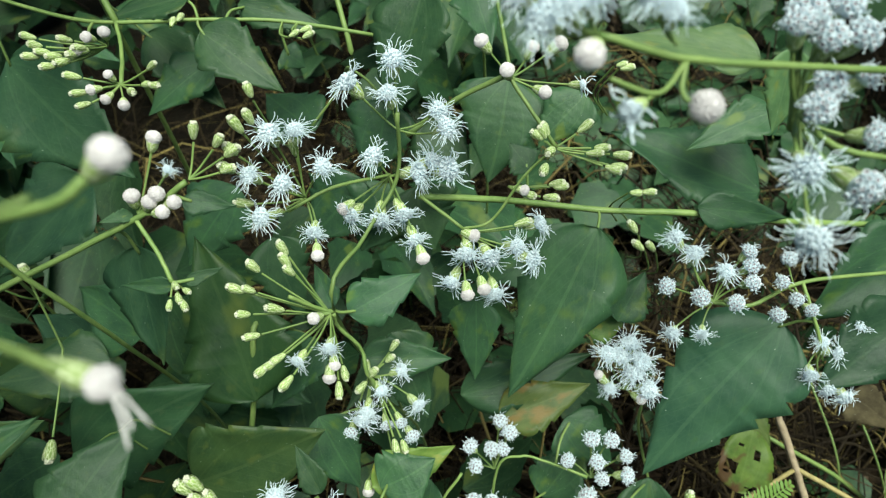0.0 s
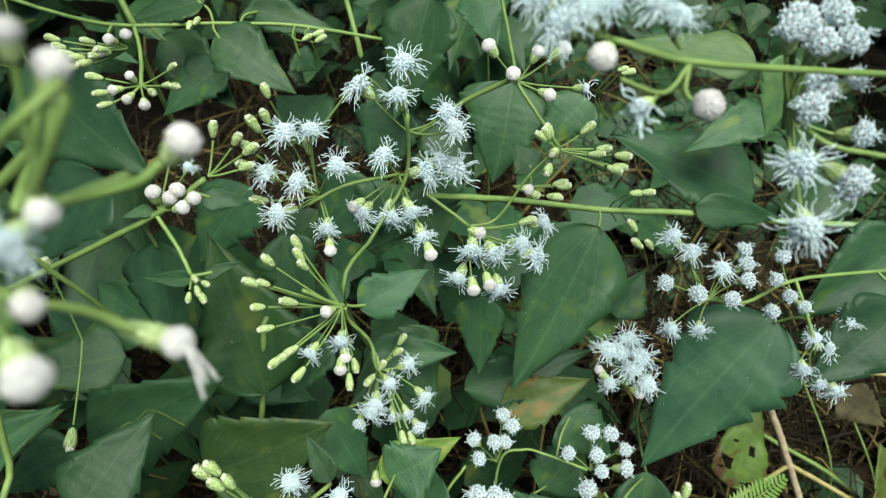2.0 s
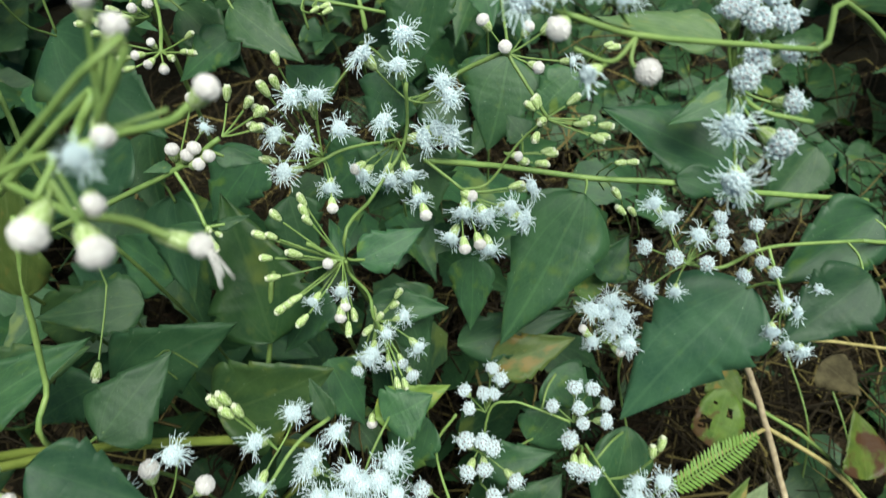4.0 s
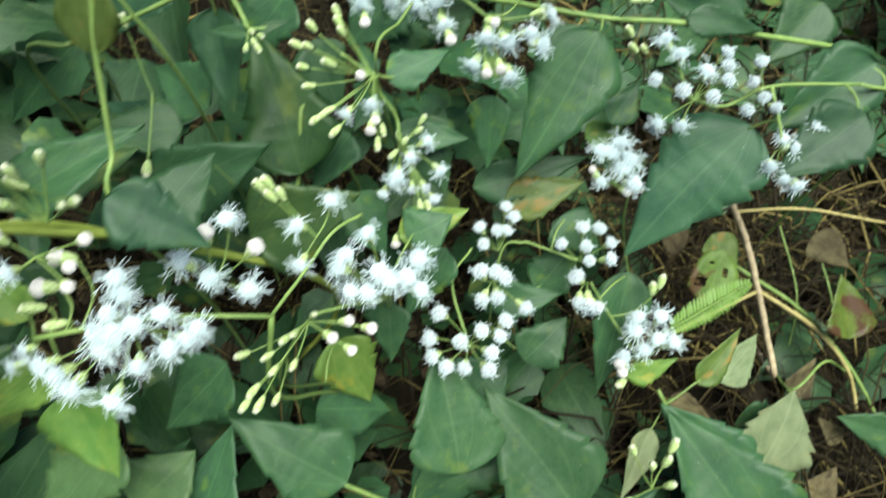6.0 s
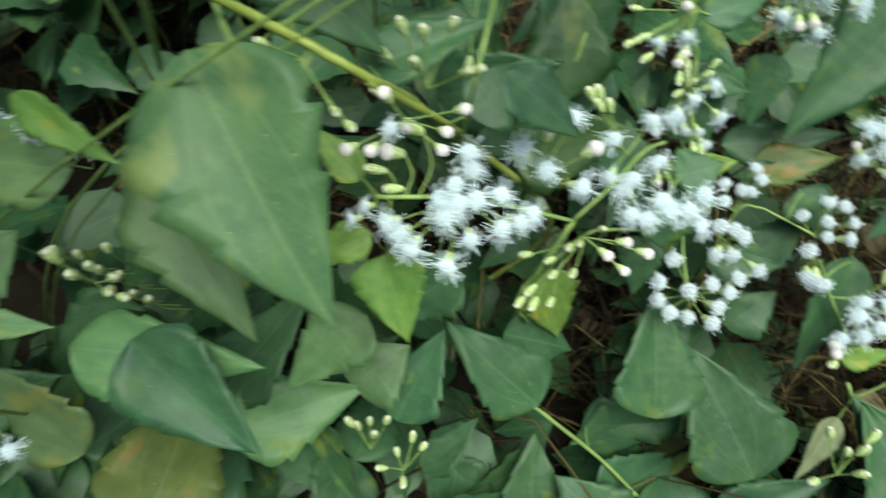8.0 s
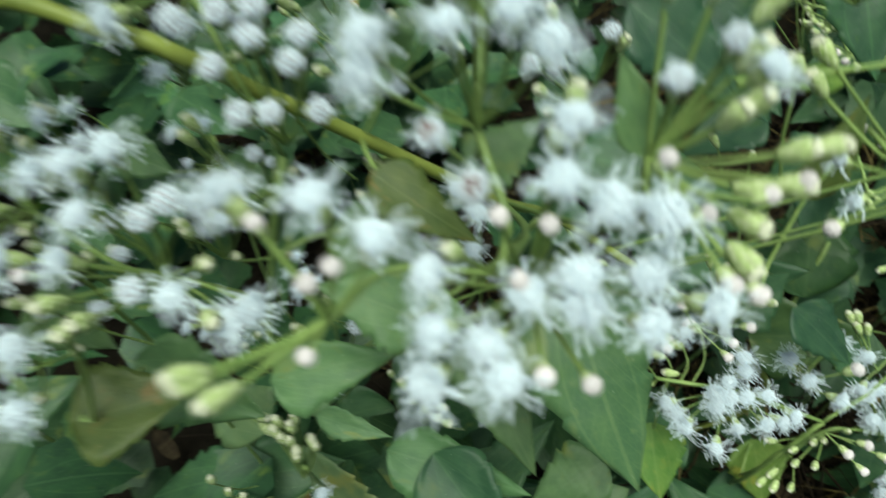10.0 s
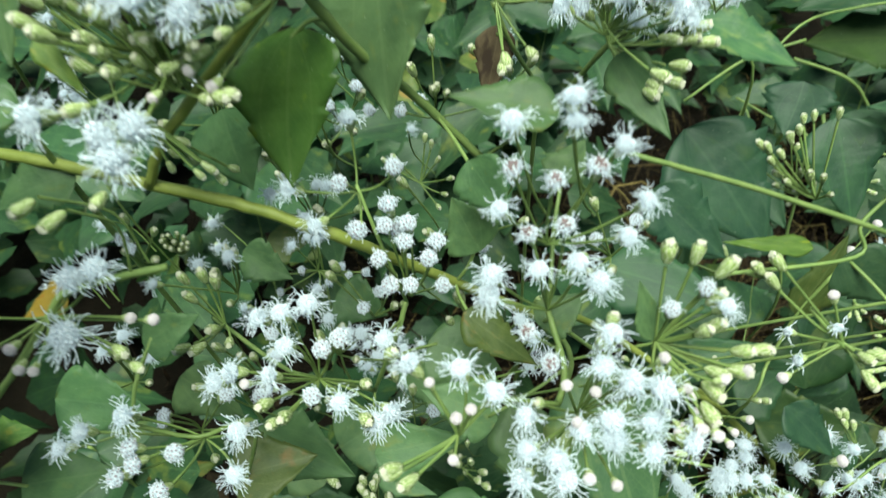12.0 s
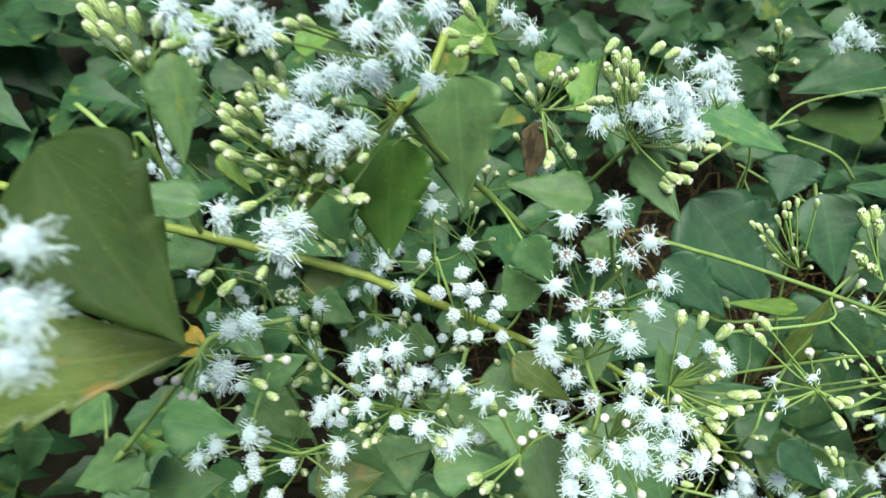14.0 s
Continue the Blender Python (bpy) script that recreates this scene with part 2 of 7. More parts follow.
def spline(pts, steps=7):
    """A smooth line through pts."""
    q = [pts[0] * 2 - pts[1], *pts, pts[-1] * 2 - pts[-2]]
    out = []
    for i in range(1, len(q) - 2):
        for k in range(steps):
            t = k / steps
            a, b, c, d = q[i - 1], q[i], q[i + 1], q[i + 2]
            out.append(0.5 * (2 * b + (c - a) * t + (2 * a - 5 * b + 4 * c - d) * t * t + (3 * b - a - 3 * c + d) * t ** 3))
    out.append(pts[-1].copy())
    return out


def unit(rnd):
    z, w = rnd.uniform(-1, 1), rnd.uniform(0, 2 * math.pi)
    r = math.sqrt(1 - z * z)
    return Vector((r * math.cos(w), r * math.sin(w), z))


# ---- leaf blades: length 1 along x, width 1 along y ----
def leaf_mesh(seed, droop, fold, twist, round_leaf=False):
    rnd = random.Random(seed)
    nu, nv = 46, 8
    verts, faces, uvs = [], [], []
    teeth = rnd.choice((5, 6, 7))
    bite = (0.22, 0.26, 0.14, 0.24, 0.17, 0.1)[(seed - 11) % 6]
    peak = rnd.uniform(0.24, 0.32)
    side_amp = [rnd.uniform(0.85, 1.1), rnd.uniform(0.85, 1.1)]
    wob = [rnd.uniform(0, 6.28) for _ in range(4)]

    def half(u, side):
        if u <= peak:
            w = 0.5 * math.sin(0.5 * math.pi * (u / peak) ** 0.7)
        else:
            k = (u - peak) / (1 - peak)
            w = 0.5 * ((1 - k) ** 1.06 * (1 + 0.3 * k) if not round_leaf else math.sqrt(max(0, 1 - k ** 2.2)))
        if 0.12 < u < 0.86:
            saw = 1 - ((u * teeth + 0.3 * side) % 1.0)
            w *= 1 + bite * (saw ** 0.7 - 0.7) * min(1, (u - 0.12) * 6) * min(1, (0.86 - u) * 2.5)
        return w * side_amp[side]

    for i in range(nu + 1):
        u = i / nu
        for j in range(nv + 1):
            v = j / nv * 2 - 1
            w = half(u, 0 if v < 0 else 1)
            y = v * w
            z = fold * abs(y) * (1 - 0.4 * u) * 0.8 + droop * (0.1225 + 0.3 * u - (u - 0.35) ** 2)
            z += 0.018 * math.sin(9 * u + 4 * v + wob[0]) * abs(v) + 0.012 * math.sin(17 * u + wob[1] + 3 * v) * abs(v) ** 2
            z += 0.005 * math.cos((u * 9 - abs(y) * 11) * 2 * math.pi) * (1 - u) * min(1, abs(v) * 3) * (1 - abs(v))
            z += twist * y * u
            verts.append(Vector((u, y + 0.03 * math.sin(3 * u + wob[2]), z)))
            uvs.append((u, 0.5 + y))
    for i in range(nu):
        for j in range(nv):
            a = i * (nv + 1) + j
            faces.append((a, a + nv + 1, a + nv + 2, a + 1))
    # underside and rim
    top = len(verts)
    verts += [p - Vector((0, 0, 0.004)) for p in verts[:top]]
    uvs += uvs[:top]
    faces += [tuple(reversed([k + top for k in f])) for f in faces[:]]
    for i in range(nu):
        for j in (0, nv):
            a, b = i * (nv + 1) + j, (i + 1) * (nv + 1) + j
            faces.append((a, a + top, b + top, b) if j == 0 else (a, b, b + top, a + top))
    return verts, faces, uvs


LEAF_SHAPES = [leaf_mesh(11 + k, dr, fo, tw, rl) for k, (dr, fo, tw, rl) in enumerate(((0.1, 0.2, 0.1, 0), (0.18, 0.12, -0.12, 0), (0.05, 0.26, 0.05, 0), (0.24, 0.16, -0.2, 0), (0.14, 0.08, 0.22, 0), (0.1, 0.12, 0.0, 1)))]


def eaten(shape, holes):
    """The same blade with ragged holes bitten out of it; a hole is u, v and its radius."""
    verts, faces, uvs = shape

    def whole(f):
        u, v = sum(uvs[i][0] for i in f) / len(f), sum(uvs[i][1] for i in f) / len(f)
        return all(math.hypot(u - hu, v - hv) > r * (1 + 0.35 * math.sin(5 * math.atan2(v - hv, u - hu))) for hu, hv, r in holes)

    return verts, [f for f in faces if whole(f)], uvs


LEAF_SHAPES.append(eaten(LEAF_SHAPES[5], ((0.35, 0.72, 0.1), (0.62, 0.34, 0.07), (0.72, 0.6, 0.045), (0.12, 0.3, 0.06))))
LEAF_MESH = {}


def leaf_data(kind, shape):
    if (kind, shape) not in LEAF_MESH:
        v, f, uv = LEAF_SHAPES[shape]
        LEAF_MESH[kind, shape] = mesh_from("leaf", v, f, [LEAF[kind]], None, uv)
    return LEAF_MESH[kind, shape]


# ---- flower heads, in millimetres, floret disc at the origin, axis z ----
MM = 0.001


def style(verts, faces, rnd, start, out, length, r):
    """A thread that leaves along out and swings slowly from side to side, hooked at its end."""
    out = out.normalized()
    side = out.cross(unit(rnd)).normalized()
    lift = out.cross(side)
    swing, beat, phase, hook = rnd.uniform(0.2, 0.8), rnd.uniform(3.5, 8.0), rnd.uniform(0, 6.28), rnd.uniform(-1.1, 1.1)
    pts, p = [start.copy()], start.copy()
    for k in range(1, 9):
        u = k / 8
        d = out + side * (swing * math.sin(beat * u + phase) + hook * u * u) + lift * swing * 0.6 * math.cos(beat * 0.8 * u + phase) + Vector((0, -0.3, -0.3)) * u * u
        p = p + d.normalized() * length / 8
        pts.append(p.copy())
    tube(verts, faces, pts, [r] * 6 + [r * 1.1, r * 1.2, r * 0.7], 4, False)


def dome(k, count, radius, flat=0.75):
    z = 1 - k / count * 1.15
    w = k * 2.39996
    r = math.sqrt(max(0.0, 1 - z * z))
    return Vector((r * math.cos(w) * radius, r * math.sin(w) * radius, z * radius * flat))


def floret_cups(verts, faces, mats, rnd, count, radius, flat, wide, pit, odd=None):
    """Packed floret mouths: pale rims round small dark pits."""
    for k in range(count):
        p = dome(k, count, radius, flat) + Vector((0, 0, -0.3))
        out = (p + Vector((0, 0, 0.7)) + unit(rnd) * 0.3).normalized()
        a, b = frame_of(out)
        p += out * rnd.uniform(-0.25, 0.3)
        w = wide * rnd.uniform(0.88, 1.12)
        i0 = len(verts)
        for up, r in ((-0.6, 0.75), (0.2, 1.0), (0.4, 0.92), (0.36, pit), (0.0, pit * 0.7)):
            for q in range(6):
                t = q * math.pi / 3
                verts.append(p + out * up + (math.cos(t) * a + math.sin(t) * b) * r * w)
        rim = odd if odd is not None and k < 7 else 0
        for ring in range(4):
            for q in range(6):
                c, d = i0 + ring * 6 + q, i0 + ring * 6 + (q + 1) % 6
                faces.append((c, d, d + 6, c + 6))
        faces.append(tuple(i0 + 24 + q for q in range(6)))
        mats += [rim] * 18 + [1] * 7


def florets_open(seed, styles=54, reach=6.0, thick=0.105, radius=2.85):
    """Packed white florets with small pits, and pairs of long wavy styles spreading sideways from them."""
    rnd = random.Random(seed)
    verts, faces = [], []
    ball(verts, faces, radius * 0.86, Vector((0, 0, -0.5)), 7, 12, 0.8)
    mats = [0] * len(faces)
    floret_cups(verts, faces, mats, rnd, 44, radius, 0.8, 0.46, 0.58)
    bald = rnd.uniform(0, 6.28)
    for k in range(styles // 2):
        w = k * 2.39996 + rnd.uniform(-0.5, 0.5)
        w -= 0.35 * math.cos(w)
        far = 0.75 if math.cos(w - bald) > 0.75 else 1.0
        rise = rnd.choice((-0.6, -0.35, -0.2, -0.05, 0.1, 0.25, 0.5, 0.9))
        out = Vector((math.cos(w), math.sin(w), rise)).normalized()
        start = Vector((math.cos(w), math.sin(w), 0)) * radius * rnd.uniform(0.45, 0.9) + Vector((0, 0, 0.4 + rise))
        for fork in (-1, 1):
            n0 = len(faces)
            across = Vector((-math.sin(w), math.cos(w), 0.3)) * fork * rnd.uniform(0.08, 0.35)
            style(verts, faces, rnd, start, out + across, rnd.uniform(0.6, 1.15) * reach * far, thick)
            mats += [0] * (len(faces) - n0)
    return [v * MM for v in verts], faces, mats


def ball(verts, faces, radius, centre, rings=8, seg=12, squash=1.0):
    i0 = len(verts)
    verts.append(centre + Vector((0, 0, radius * squash)))
    for i in range(1, rings):
        a = math.pi * i / rings
        for j in range(seg):
            w = 2 * math.pi * j / seg
            verts.append(centre + Vector((radius * math.sin(a) * math.cos(w), radius * math.sin(a) * math.sin(w), radius * squash * math.cos(a))))
    verts.append(centre - Vector((0, 0, radius * squash)))
    for j in range(seg):
        faces.append((i0, i0 + 1 + j, i0 + 1 + (j + 1) % seg))
        for i in range(rings - 2):
            a, b = i0 + 1 + i * seg + j, i0 + 1 + i * seg + (j + 1) % seg
            faces.append((a, a + seg, b + seg, b))
        last = i0 + 1 + (rings - 2) * seg
        faces.append((last + j, len(verts) - 1, last + (j + 1) % seg))


def florets_dotted(seed, styles=16, reach=2.6, brown=False):
    """Packed cup-shaped florets, each with a dark mouth, fringed with short styles."""
    rnd = random.Random(seed)
    verts, faces = [], []
    ball(verts, faces, 2.75, Vector((0, 0, -0.4)), 7, 12, 0.85)
    mats = [0] * len(faces)
    floret_cups(verts, faces, mats, rnd, 36, 3.2, 0.85, 0.66, 0.7, 2 if brown else None)
    for _ in range(styles):
        k = rnd.randint(0 if not brown else 10, 33)
        p = dome(k, 34, 3.2, 0.85)
        n0 = len(faces)
        style(verts, faces, rnd, p, (p.normalized() + unit(rnd) * 0.6).normalized(), rnd.uniform(0.5, 1.2) * reach, 0.11)
        mats += [0] * (len(faces) - n0)
    return [v * MM for v in verts], faces, mats


def florets_closed(seed):
    """Round tuft of packed unopened florets."""
    rnd = random.Random(seed)
    verts, faces = [], []
    ball(verts, faces, 2.42, Vector((0, 0, -0.85)), 8, 14, 1.0)
    for k in range(84):
        p = dome(k, 84, 2.45, 0.95) + unit(rnd) * 0.08 + Vector((0, 0, -0.8))
        ball(verts, faces, rnd.uniform(0.22, 0.33), p, 4, 6)
    return [v * MM for v in verts], faces, [0] * len(faces)


def florets_tailed(seed):
    """Closed tuft from which a few long styles hang."""
    rnd = random.Random(seed)
    verts, faces, _ = florets_closed(seed)
    verts = [v / MM for v in verts]
    for k in range(3):
        lean = Vector((0.16 * k - 0.1, -0.7 - 0.12 * k, 0.7)).normalized()
        bow, far = unit(rnd) * 1.2, rnd.uniform(6, 9.5)
        pts = [Vector((0.5 * k - 0.5, 0.3, 0.8)) + lean * far * u + bow * u * u for u in (0, 0.25, 0.5, 0.75, 1)]
        tube(verts, faces, pts, [0.24, 0.24, 0.24, 0.3, 0.2], 6)
    return [v * MM for v in verts], faces, [0] * len(faces)


def involucre(seed, length=7.6, width=1.5, bud=False):
    """Overlapping narrow bracts with green ribs and pale margins round a cup, their tips loose."""
    rnd = random.Random(seed)
    verts, faces = [], []
    top = -1.2 if not bud else 3.2
    base = top - length
    prof = [(0.0, 0.32), (0.1, 0.62), (0.35, 0.84), (0.7, 0.98), (0.9, 0.98 if bud else 0.92), (1.0, 0.72 if bud else 0.8)]
    tube(verts, faces, [Vector((0, 0, base + length * a)) for a, _ in prof], [width * 0.88 * w for _, w in prof], 10)
    mats = [0] * len(faces)
    at, wide = [p[0] for p in prof] + [1.15], [p[1] for p in prof] + [0.82]
    for row, (z0, n, ln) in enumerate(((0.02, 6, 0.28), (0.14, 7, 0.38), (0.32, 8, 0.46), (0.52, 9, 0.52))):
        for k in range(n):
            w = 2 * math.pi * (k + 0.5 * (row % 2)) / n + rnd.uniform(-0.12, 0.12)
            e, s = Vector((math.cos(w), math.sin(w), 0)), Vector((-math.sin(w), math.cos(w), 0))
            i0, hw = len(verts), width * 0.4
            long, flare = ln * rnd.uniform(0.9, 1.12), rnd.uniform(0.02, 0.2)
            for a, ww, q in ((z0, 0.6, 0), (z0 + long * 0.55, 1.0, 0.4), (z0 + long * 0.84, 0.75, 0.75), (z0 + long, 0.12, 1.0)):
                rr = width * (1.02 + 0.045 * row + flare * q * q) * float(np.interp(a, at, wide))
                for v in (-1, -0.62, 0.62, 1):
                    verts.append(e * (rr + (0.05 * width if abs(v) < 0.8 else 0)) + s * hw * ww * v + Vector((0, 0, base + length * a)))
            for q in range(3):
                for c in range(3):
                    a = i0 + 4 * q + c
                    faces.append((a, a + 1, a + 5, a + 4))
                    mats.append(0 if c == 1 and q < 2 else 1)
    if bud:
        n0 = len(faces)
        for k in range(13):
            w, q = k * 2.4, width * 0.72 * math.sqrt(k / 13)
            ball(verts, faces, width * rnd.uniform(0.2, 0.28), Vector((q * math.cos(w), q * math.sin(w), top + 0.45 - 0.25 * k / 13 + rnd.uniform(-0.15, 0.35))), 4, 6, 1.9)
        mats += [2] * (len(faces) - n0)
    return [v * MM for v in verts], faces, mats


def variants(name, make, mats, n=4):
    return [mesh_from(name, *(lambda r: (r[0], r[1], mats, r[2]))(make(100 + 7 * k))) for k in range(n)]


HEAD = {
    "o": variants("flower_head", florets_open, [WHITE, MOUTH], 6),
    "c": variants("flower_head", florets_dotted, [WHITE, ANTHER, BROWN], 4),
    "d": variants("flower_head", lambda s: florets_dotted(s, 34, 4.2, True), [WHITE, ANTHER, BROWN], 3),
    "p": variants("flower_head", florets_closed, [PINK], 3),
    "s": variants("flower_head", lambda s: florets_open(s, 12, 7.0, 0.22, 2.2), [WHITE, MOUTH], 3),
    "t": variants("flower_head", florets_tailed, [PINK], 2),
    "b": variants("flower_bud", lambda s: involucre(s, 7.0, 1.6, True), [BRACT, BRACT_TIP, BUD_TIP], 4),
}
CUP = variants("involucre", involucre, [BRACT, BRACT_TIP], 3)
CORE = {"o": 6.8, "c": 6.9, "d": 6.9, "p": 5.0, "t": 5.0, "s": 6.0, "b": 4.7}
GROUND = 0.1


# ---- plants ----
def plant(name, label, base, category="shrub"):
    ob = new(name, None)
    ob.location = base
    tagged(ob, label, category, "flowering shrubs on the bank")
    return {"ob": ob, "base": Vector(base), "line": [], "rnd": random.Random(name + label)}


def attach(pl, ob):
    ob.parent = pl["ob"]
    ob.location = ob.location - pl["base"]
    return ob


def stem(pl, width, *pts, mat=None, name="stem"):
    """A stem of that width in metres through pts, thinner at its ends."""
    pts = [Vector(p) for p in pts]
    rnd = pl["rnd"]
    line = spline(pts, 6)
    line = [p + unit(rnd) * width * 0.05 for p in line]
    pl["line"] += line
    verts, faces = [], []
    org = line[0].copy()
    n = len(line)
    radii = [width * 0.41 * (0.94 + 0.12 * rnd.random()) for _ in range(n)]
    tube(verts, faces, [p - org for p in line], radii, 8)
    ob = new(name, mesh_from(name, verts, faces, [mat or (THICK if width > 0.0034 else STEM)]))
    ob.location = org
    return attach(pl, ob)


UP = Vector((0.0, -0.55, 0.75))


def leaf(pl, kind, width, base, tip, petiole=True, shape=None):
    base, tip = Vector(base), Vector(tip)
    rnd = pl["rnd"]
    x = tip - base
    length = x.length
    x.normalize()
    z = UP + unit(rnd) * 0.22
    z = (z - x * z.dot(x)).normalized()
    y = z.cross(x)
    ob = new("leaf", leaf_data(kind, rnd.randrange(5) if shape is None else shape))
    m = Matrix((x, y, z)).transposed().to_4x4()
    ob.rotation_mode = "QUATERNION"
    ob.rotation_quaternion = m.to_quaternion()
    ob.scale = (length * 1.02, width * 1.08, (length + width) / 2)
    ob.location = base - z * 0.0
    attach(pl, ob)
    if petiole and pl["line"]:
        near = min(pl["line"], key=lambda p: (p - base).length)
        gap = (near - base).length
        if 0.003 < gap < 0.035:
            midp = near.lerp(base, 0.5) + Vector((0, 0, 0.04 * gap))
            verts, faces = [], []
            pts = spline([near, midp, base + x * 0.003], 5)
            tube(verts, faces, [p - near for p in pts], [0.0006] * len(pts), 6)
            st = new("petiole", mesh_from("petiole", verts, faces, [STEM]))
            st.location = near
            attach(pl, st)
    return ob


def feather_leaf(pl, width, base, tip, pairs=24):
    """A comb-like leaf: a thin midrib with close pairs of narrow leaflets."""
    base, tip = Vector(base), Vector(tip)
    rnd = pl["rnd"]
    x = tip - base
    length = x.length
    x.normalize()
    z = (UP - x * UP.dot(x)).normalized()
    y = z.cross(x)
    verts, faces, uvs = [], [], []
    for k in range(pairs):
        u = (k + 0.6) / pairs
        reach = width * 0.5 * math.sin(math.pi * min(1.0, 0.12 + 0.86 * u)) ** 0.6
        for side in (-1, 1):
            d = (y * side + x * 0.45 + z * rnd.uniform(-0.05, 0.2)).normalized()
            root, half = x * length * u, length / pairs * 0.4
            i0 = len(verts)
            for v, w in ((0.0, 0.4), (0.3, 1.0), (0.75, 0.9), (1.0, 0.15)):
                c = root + d * reach * v - z * 0.12 * reach * v * v
                verts += [c - x * half * w, c + x * half * w]
                uvs += [(u, 0.5 + 0.4 * side * v)] * 2
            for q in range(3):
                faces.append((i0 + 2 * q, i0 + 2 * q + 1, i0 + 2 * q + 3, i0 + 2 * q + 2))
    n0 = len(verts)
    tube(verts, faces, [x * length * u for u in (-0.15, 0.3, 0.7, 1.0)], [0.0006, 0.0005, 0.0004, 0.0002], 5)
    uvs += [(0.5, 0.5)] * (len(verts) - n0)
    ob = new("leaf", mesh_from("leaf", verts, faces, [LEAF["y"]], None, uvs))
    ob.location = base
    return attach(pl, ob)


def heads(pl, node, kind, size, *pts):
    """Flower heads of one kind; size is the width of the disc, or of the bud, in metres."""
    node = Vector(node)
    rnd = pl["rnd"]
    for p in pts:
        p = Vector(p)
        s = size / (CORE[kind] * MM) * rnd.uniform(0.9, 1.1)
        way = p - node
        if kind == "b":
            axis = (way.normalized() + Vector((0, -0.1, 0.25)) + unit(rnd) * 0.12).normalized()
        elif kind in "pts":
            axis = (way.normalized() + UP * 0.2 + unit(rnd) * 0.1).normalized()
        else:
            axis = (way.normalized() * 0.75 + UP * 0.55 + unit(rnd) * 0.2).normalized()
        turn = axis.to_track_quat("Z", "Y").to_matrix().to_4x4() @ Matrix.Rotation(rnd.uniform(-0.7, 0.7), 4, "Z")
        ob = new("flower_bud" if kind == "b" else "flower_head", rnd.choice(HEAD[kind]))
        ob.rotation_mode = "QUATERNION"
        ob.rotation_quaternion = turn.to_quaternion()
        ob.scale = (s, s, s * (rnd.uniform(0.8, 1.02) if kind == "b" else 1))
        ob.location = p
        attach(pl, ob)
        if kind != "b":
            cs = min(s, 1.3)
            cup = new("involucre", rnd.choice(CUP))
            cup.parent = ob
            wide = 1.15
            cup.scale = (cs / s * wide, cs / s * wide, cs / s * ({"p": 0.68, "t": 1.6}.get(kind, 0.78)))
            foot = p + axis * ({"p": -5.8, "t": -13.3}.get(kind, -6.7) * MM) * cs
        else:
            foot = p + axis * (-4.4 * MM) * s
        start = node
        if (foot - node).length > 0.03 and pl["line"]:
            near = min(pl["line"], key=lambda q: (q - foot).length)
            start = near if (near - foot).length < (foot - node).length else node
            if (foot - start).length > 0.03:
                start = foot + Vector((0.004, 0.014, -0.03))
        gap = (foot - start).length
        if gap > 0.0015:
            bow = start.lerp(foot, 0.55) - axis * gap * 0.18
            line = spline([start, bow, foot], 4)
            r = 0.00036 + 0.006 * min(size, 0.006)
            verts, faces = [], []
            tube(verts, faces, [q - start for q in line], [r * 1.15] + [r] * (len(line) - 2) + [r * 1.2], 5, False)
            st = new("flower_stalk", mesh_from("flower_stalk", verts, faces, [STEM]))
            st.location = start
            attach(pl, st)


# ---- ground ----
def ground_height(x, y):
    near = max(0.0, 1 - math.hypot(x, y) / 3)
    return GROUND + near * (0.014 * noise.noise(Vector((x * 5, y * 5, 0.3))) + 0.006 * noise.noise(Vector((x * 22, y * 22, 1.7))))


def build_ground():
    coords = sorted({round(s * v, 4) for v in [0.02 * k for k in range(51)] + [1.1, 1.3, 1.6, 2, 3, 5, 9, 16, 30, 60, 120, 300, 800] for s in (1, -1)})
    verts = [Vector((x, y, ground_height(x, y))) for y in coords for x in coords]
    n = len(coords)
    faces = [(j * n + i, j * n + i + 1, (j + 1) * n + i + 1, (j + 1) * n + i) for j in range(n - 1) for i in range(n - 1)]
    tagged(new("ground", mesh_from("ground", verts, faces, [SOIL])), "soil darkened in colour for shade, under rotting brown litter", "ground", "", "structure")


build_ground()


def build_litter():
    """Dry grass stems and straw strewn over the soil."""
    rnd = random.Random(5)
    verts, faces = [], []
    for _ in range(6500):
        x, y = rnd.gauss(0.05, 0.32), rnd.gauss(0.28, 0.3)
        if x < 0.08 and y < 0.17 and rnd.random() < 0.85:
            continue
        a = rnd.uniform(0, 6.28)
        ln, r = rnd.uniform(0.03, 0.16), rnd.choice((0.0004, 0.0006, 0.0008, 0.0013))
        rise = rnd.uniform(0, 0.07)
        d, bend = Vector((math.cos(a), math.sin(a), 0)), rnd.uniform(-0.9, 0.9)
        s = Vector((-d.y, d.x, 0))
        h0 = GROUND + 0.004 + rnd.uniform(0, 0.05)
        pts = [Vector((x, y, h0)) + d * ln * k + s * ln * bend * k * k + Vector((0, 0, rise * math.sin(3.1 * k))) for k in (0, 0.35, 0.7, 1)]
        tube(verts, faces, pts, [r, r, r * 0.9, r * 0.5], 3, False)
    tagged(new("straw_litter", mesh_from("straw_litter", verts, faces, [STRAW])), "tangled dry brown grass stems, most darkened for shade, on the soil", "litter", "", "stuff")


build_litter()


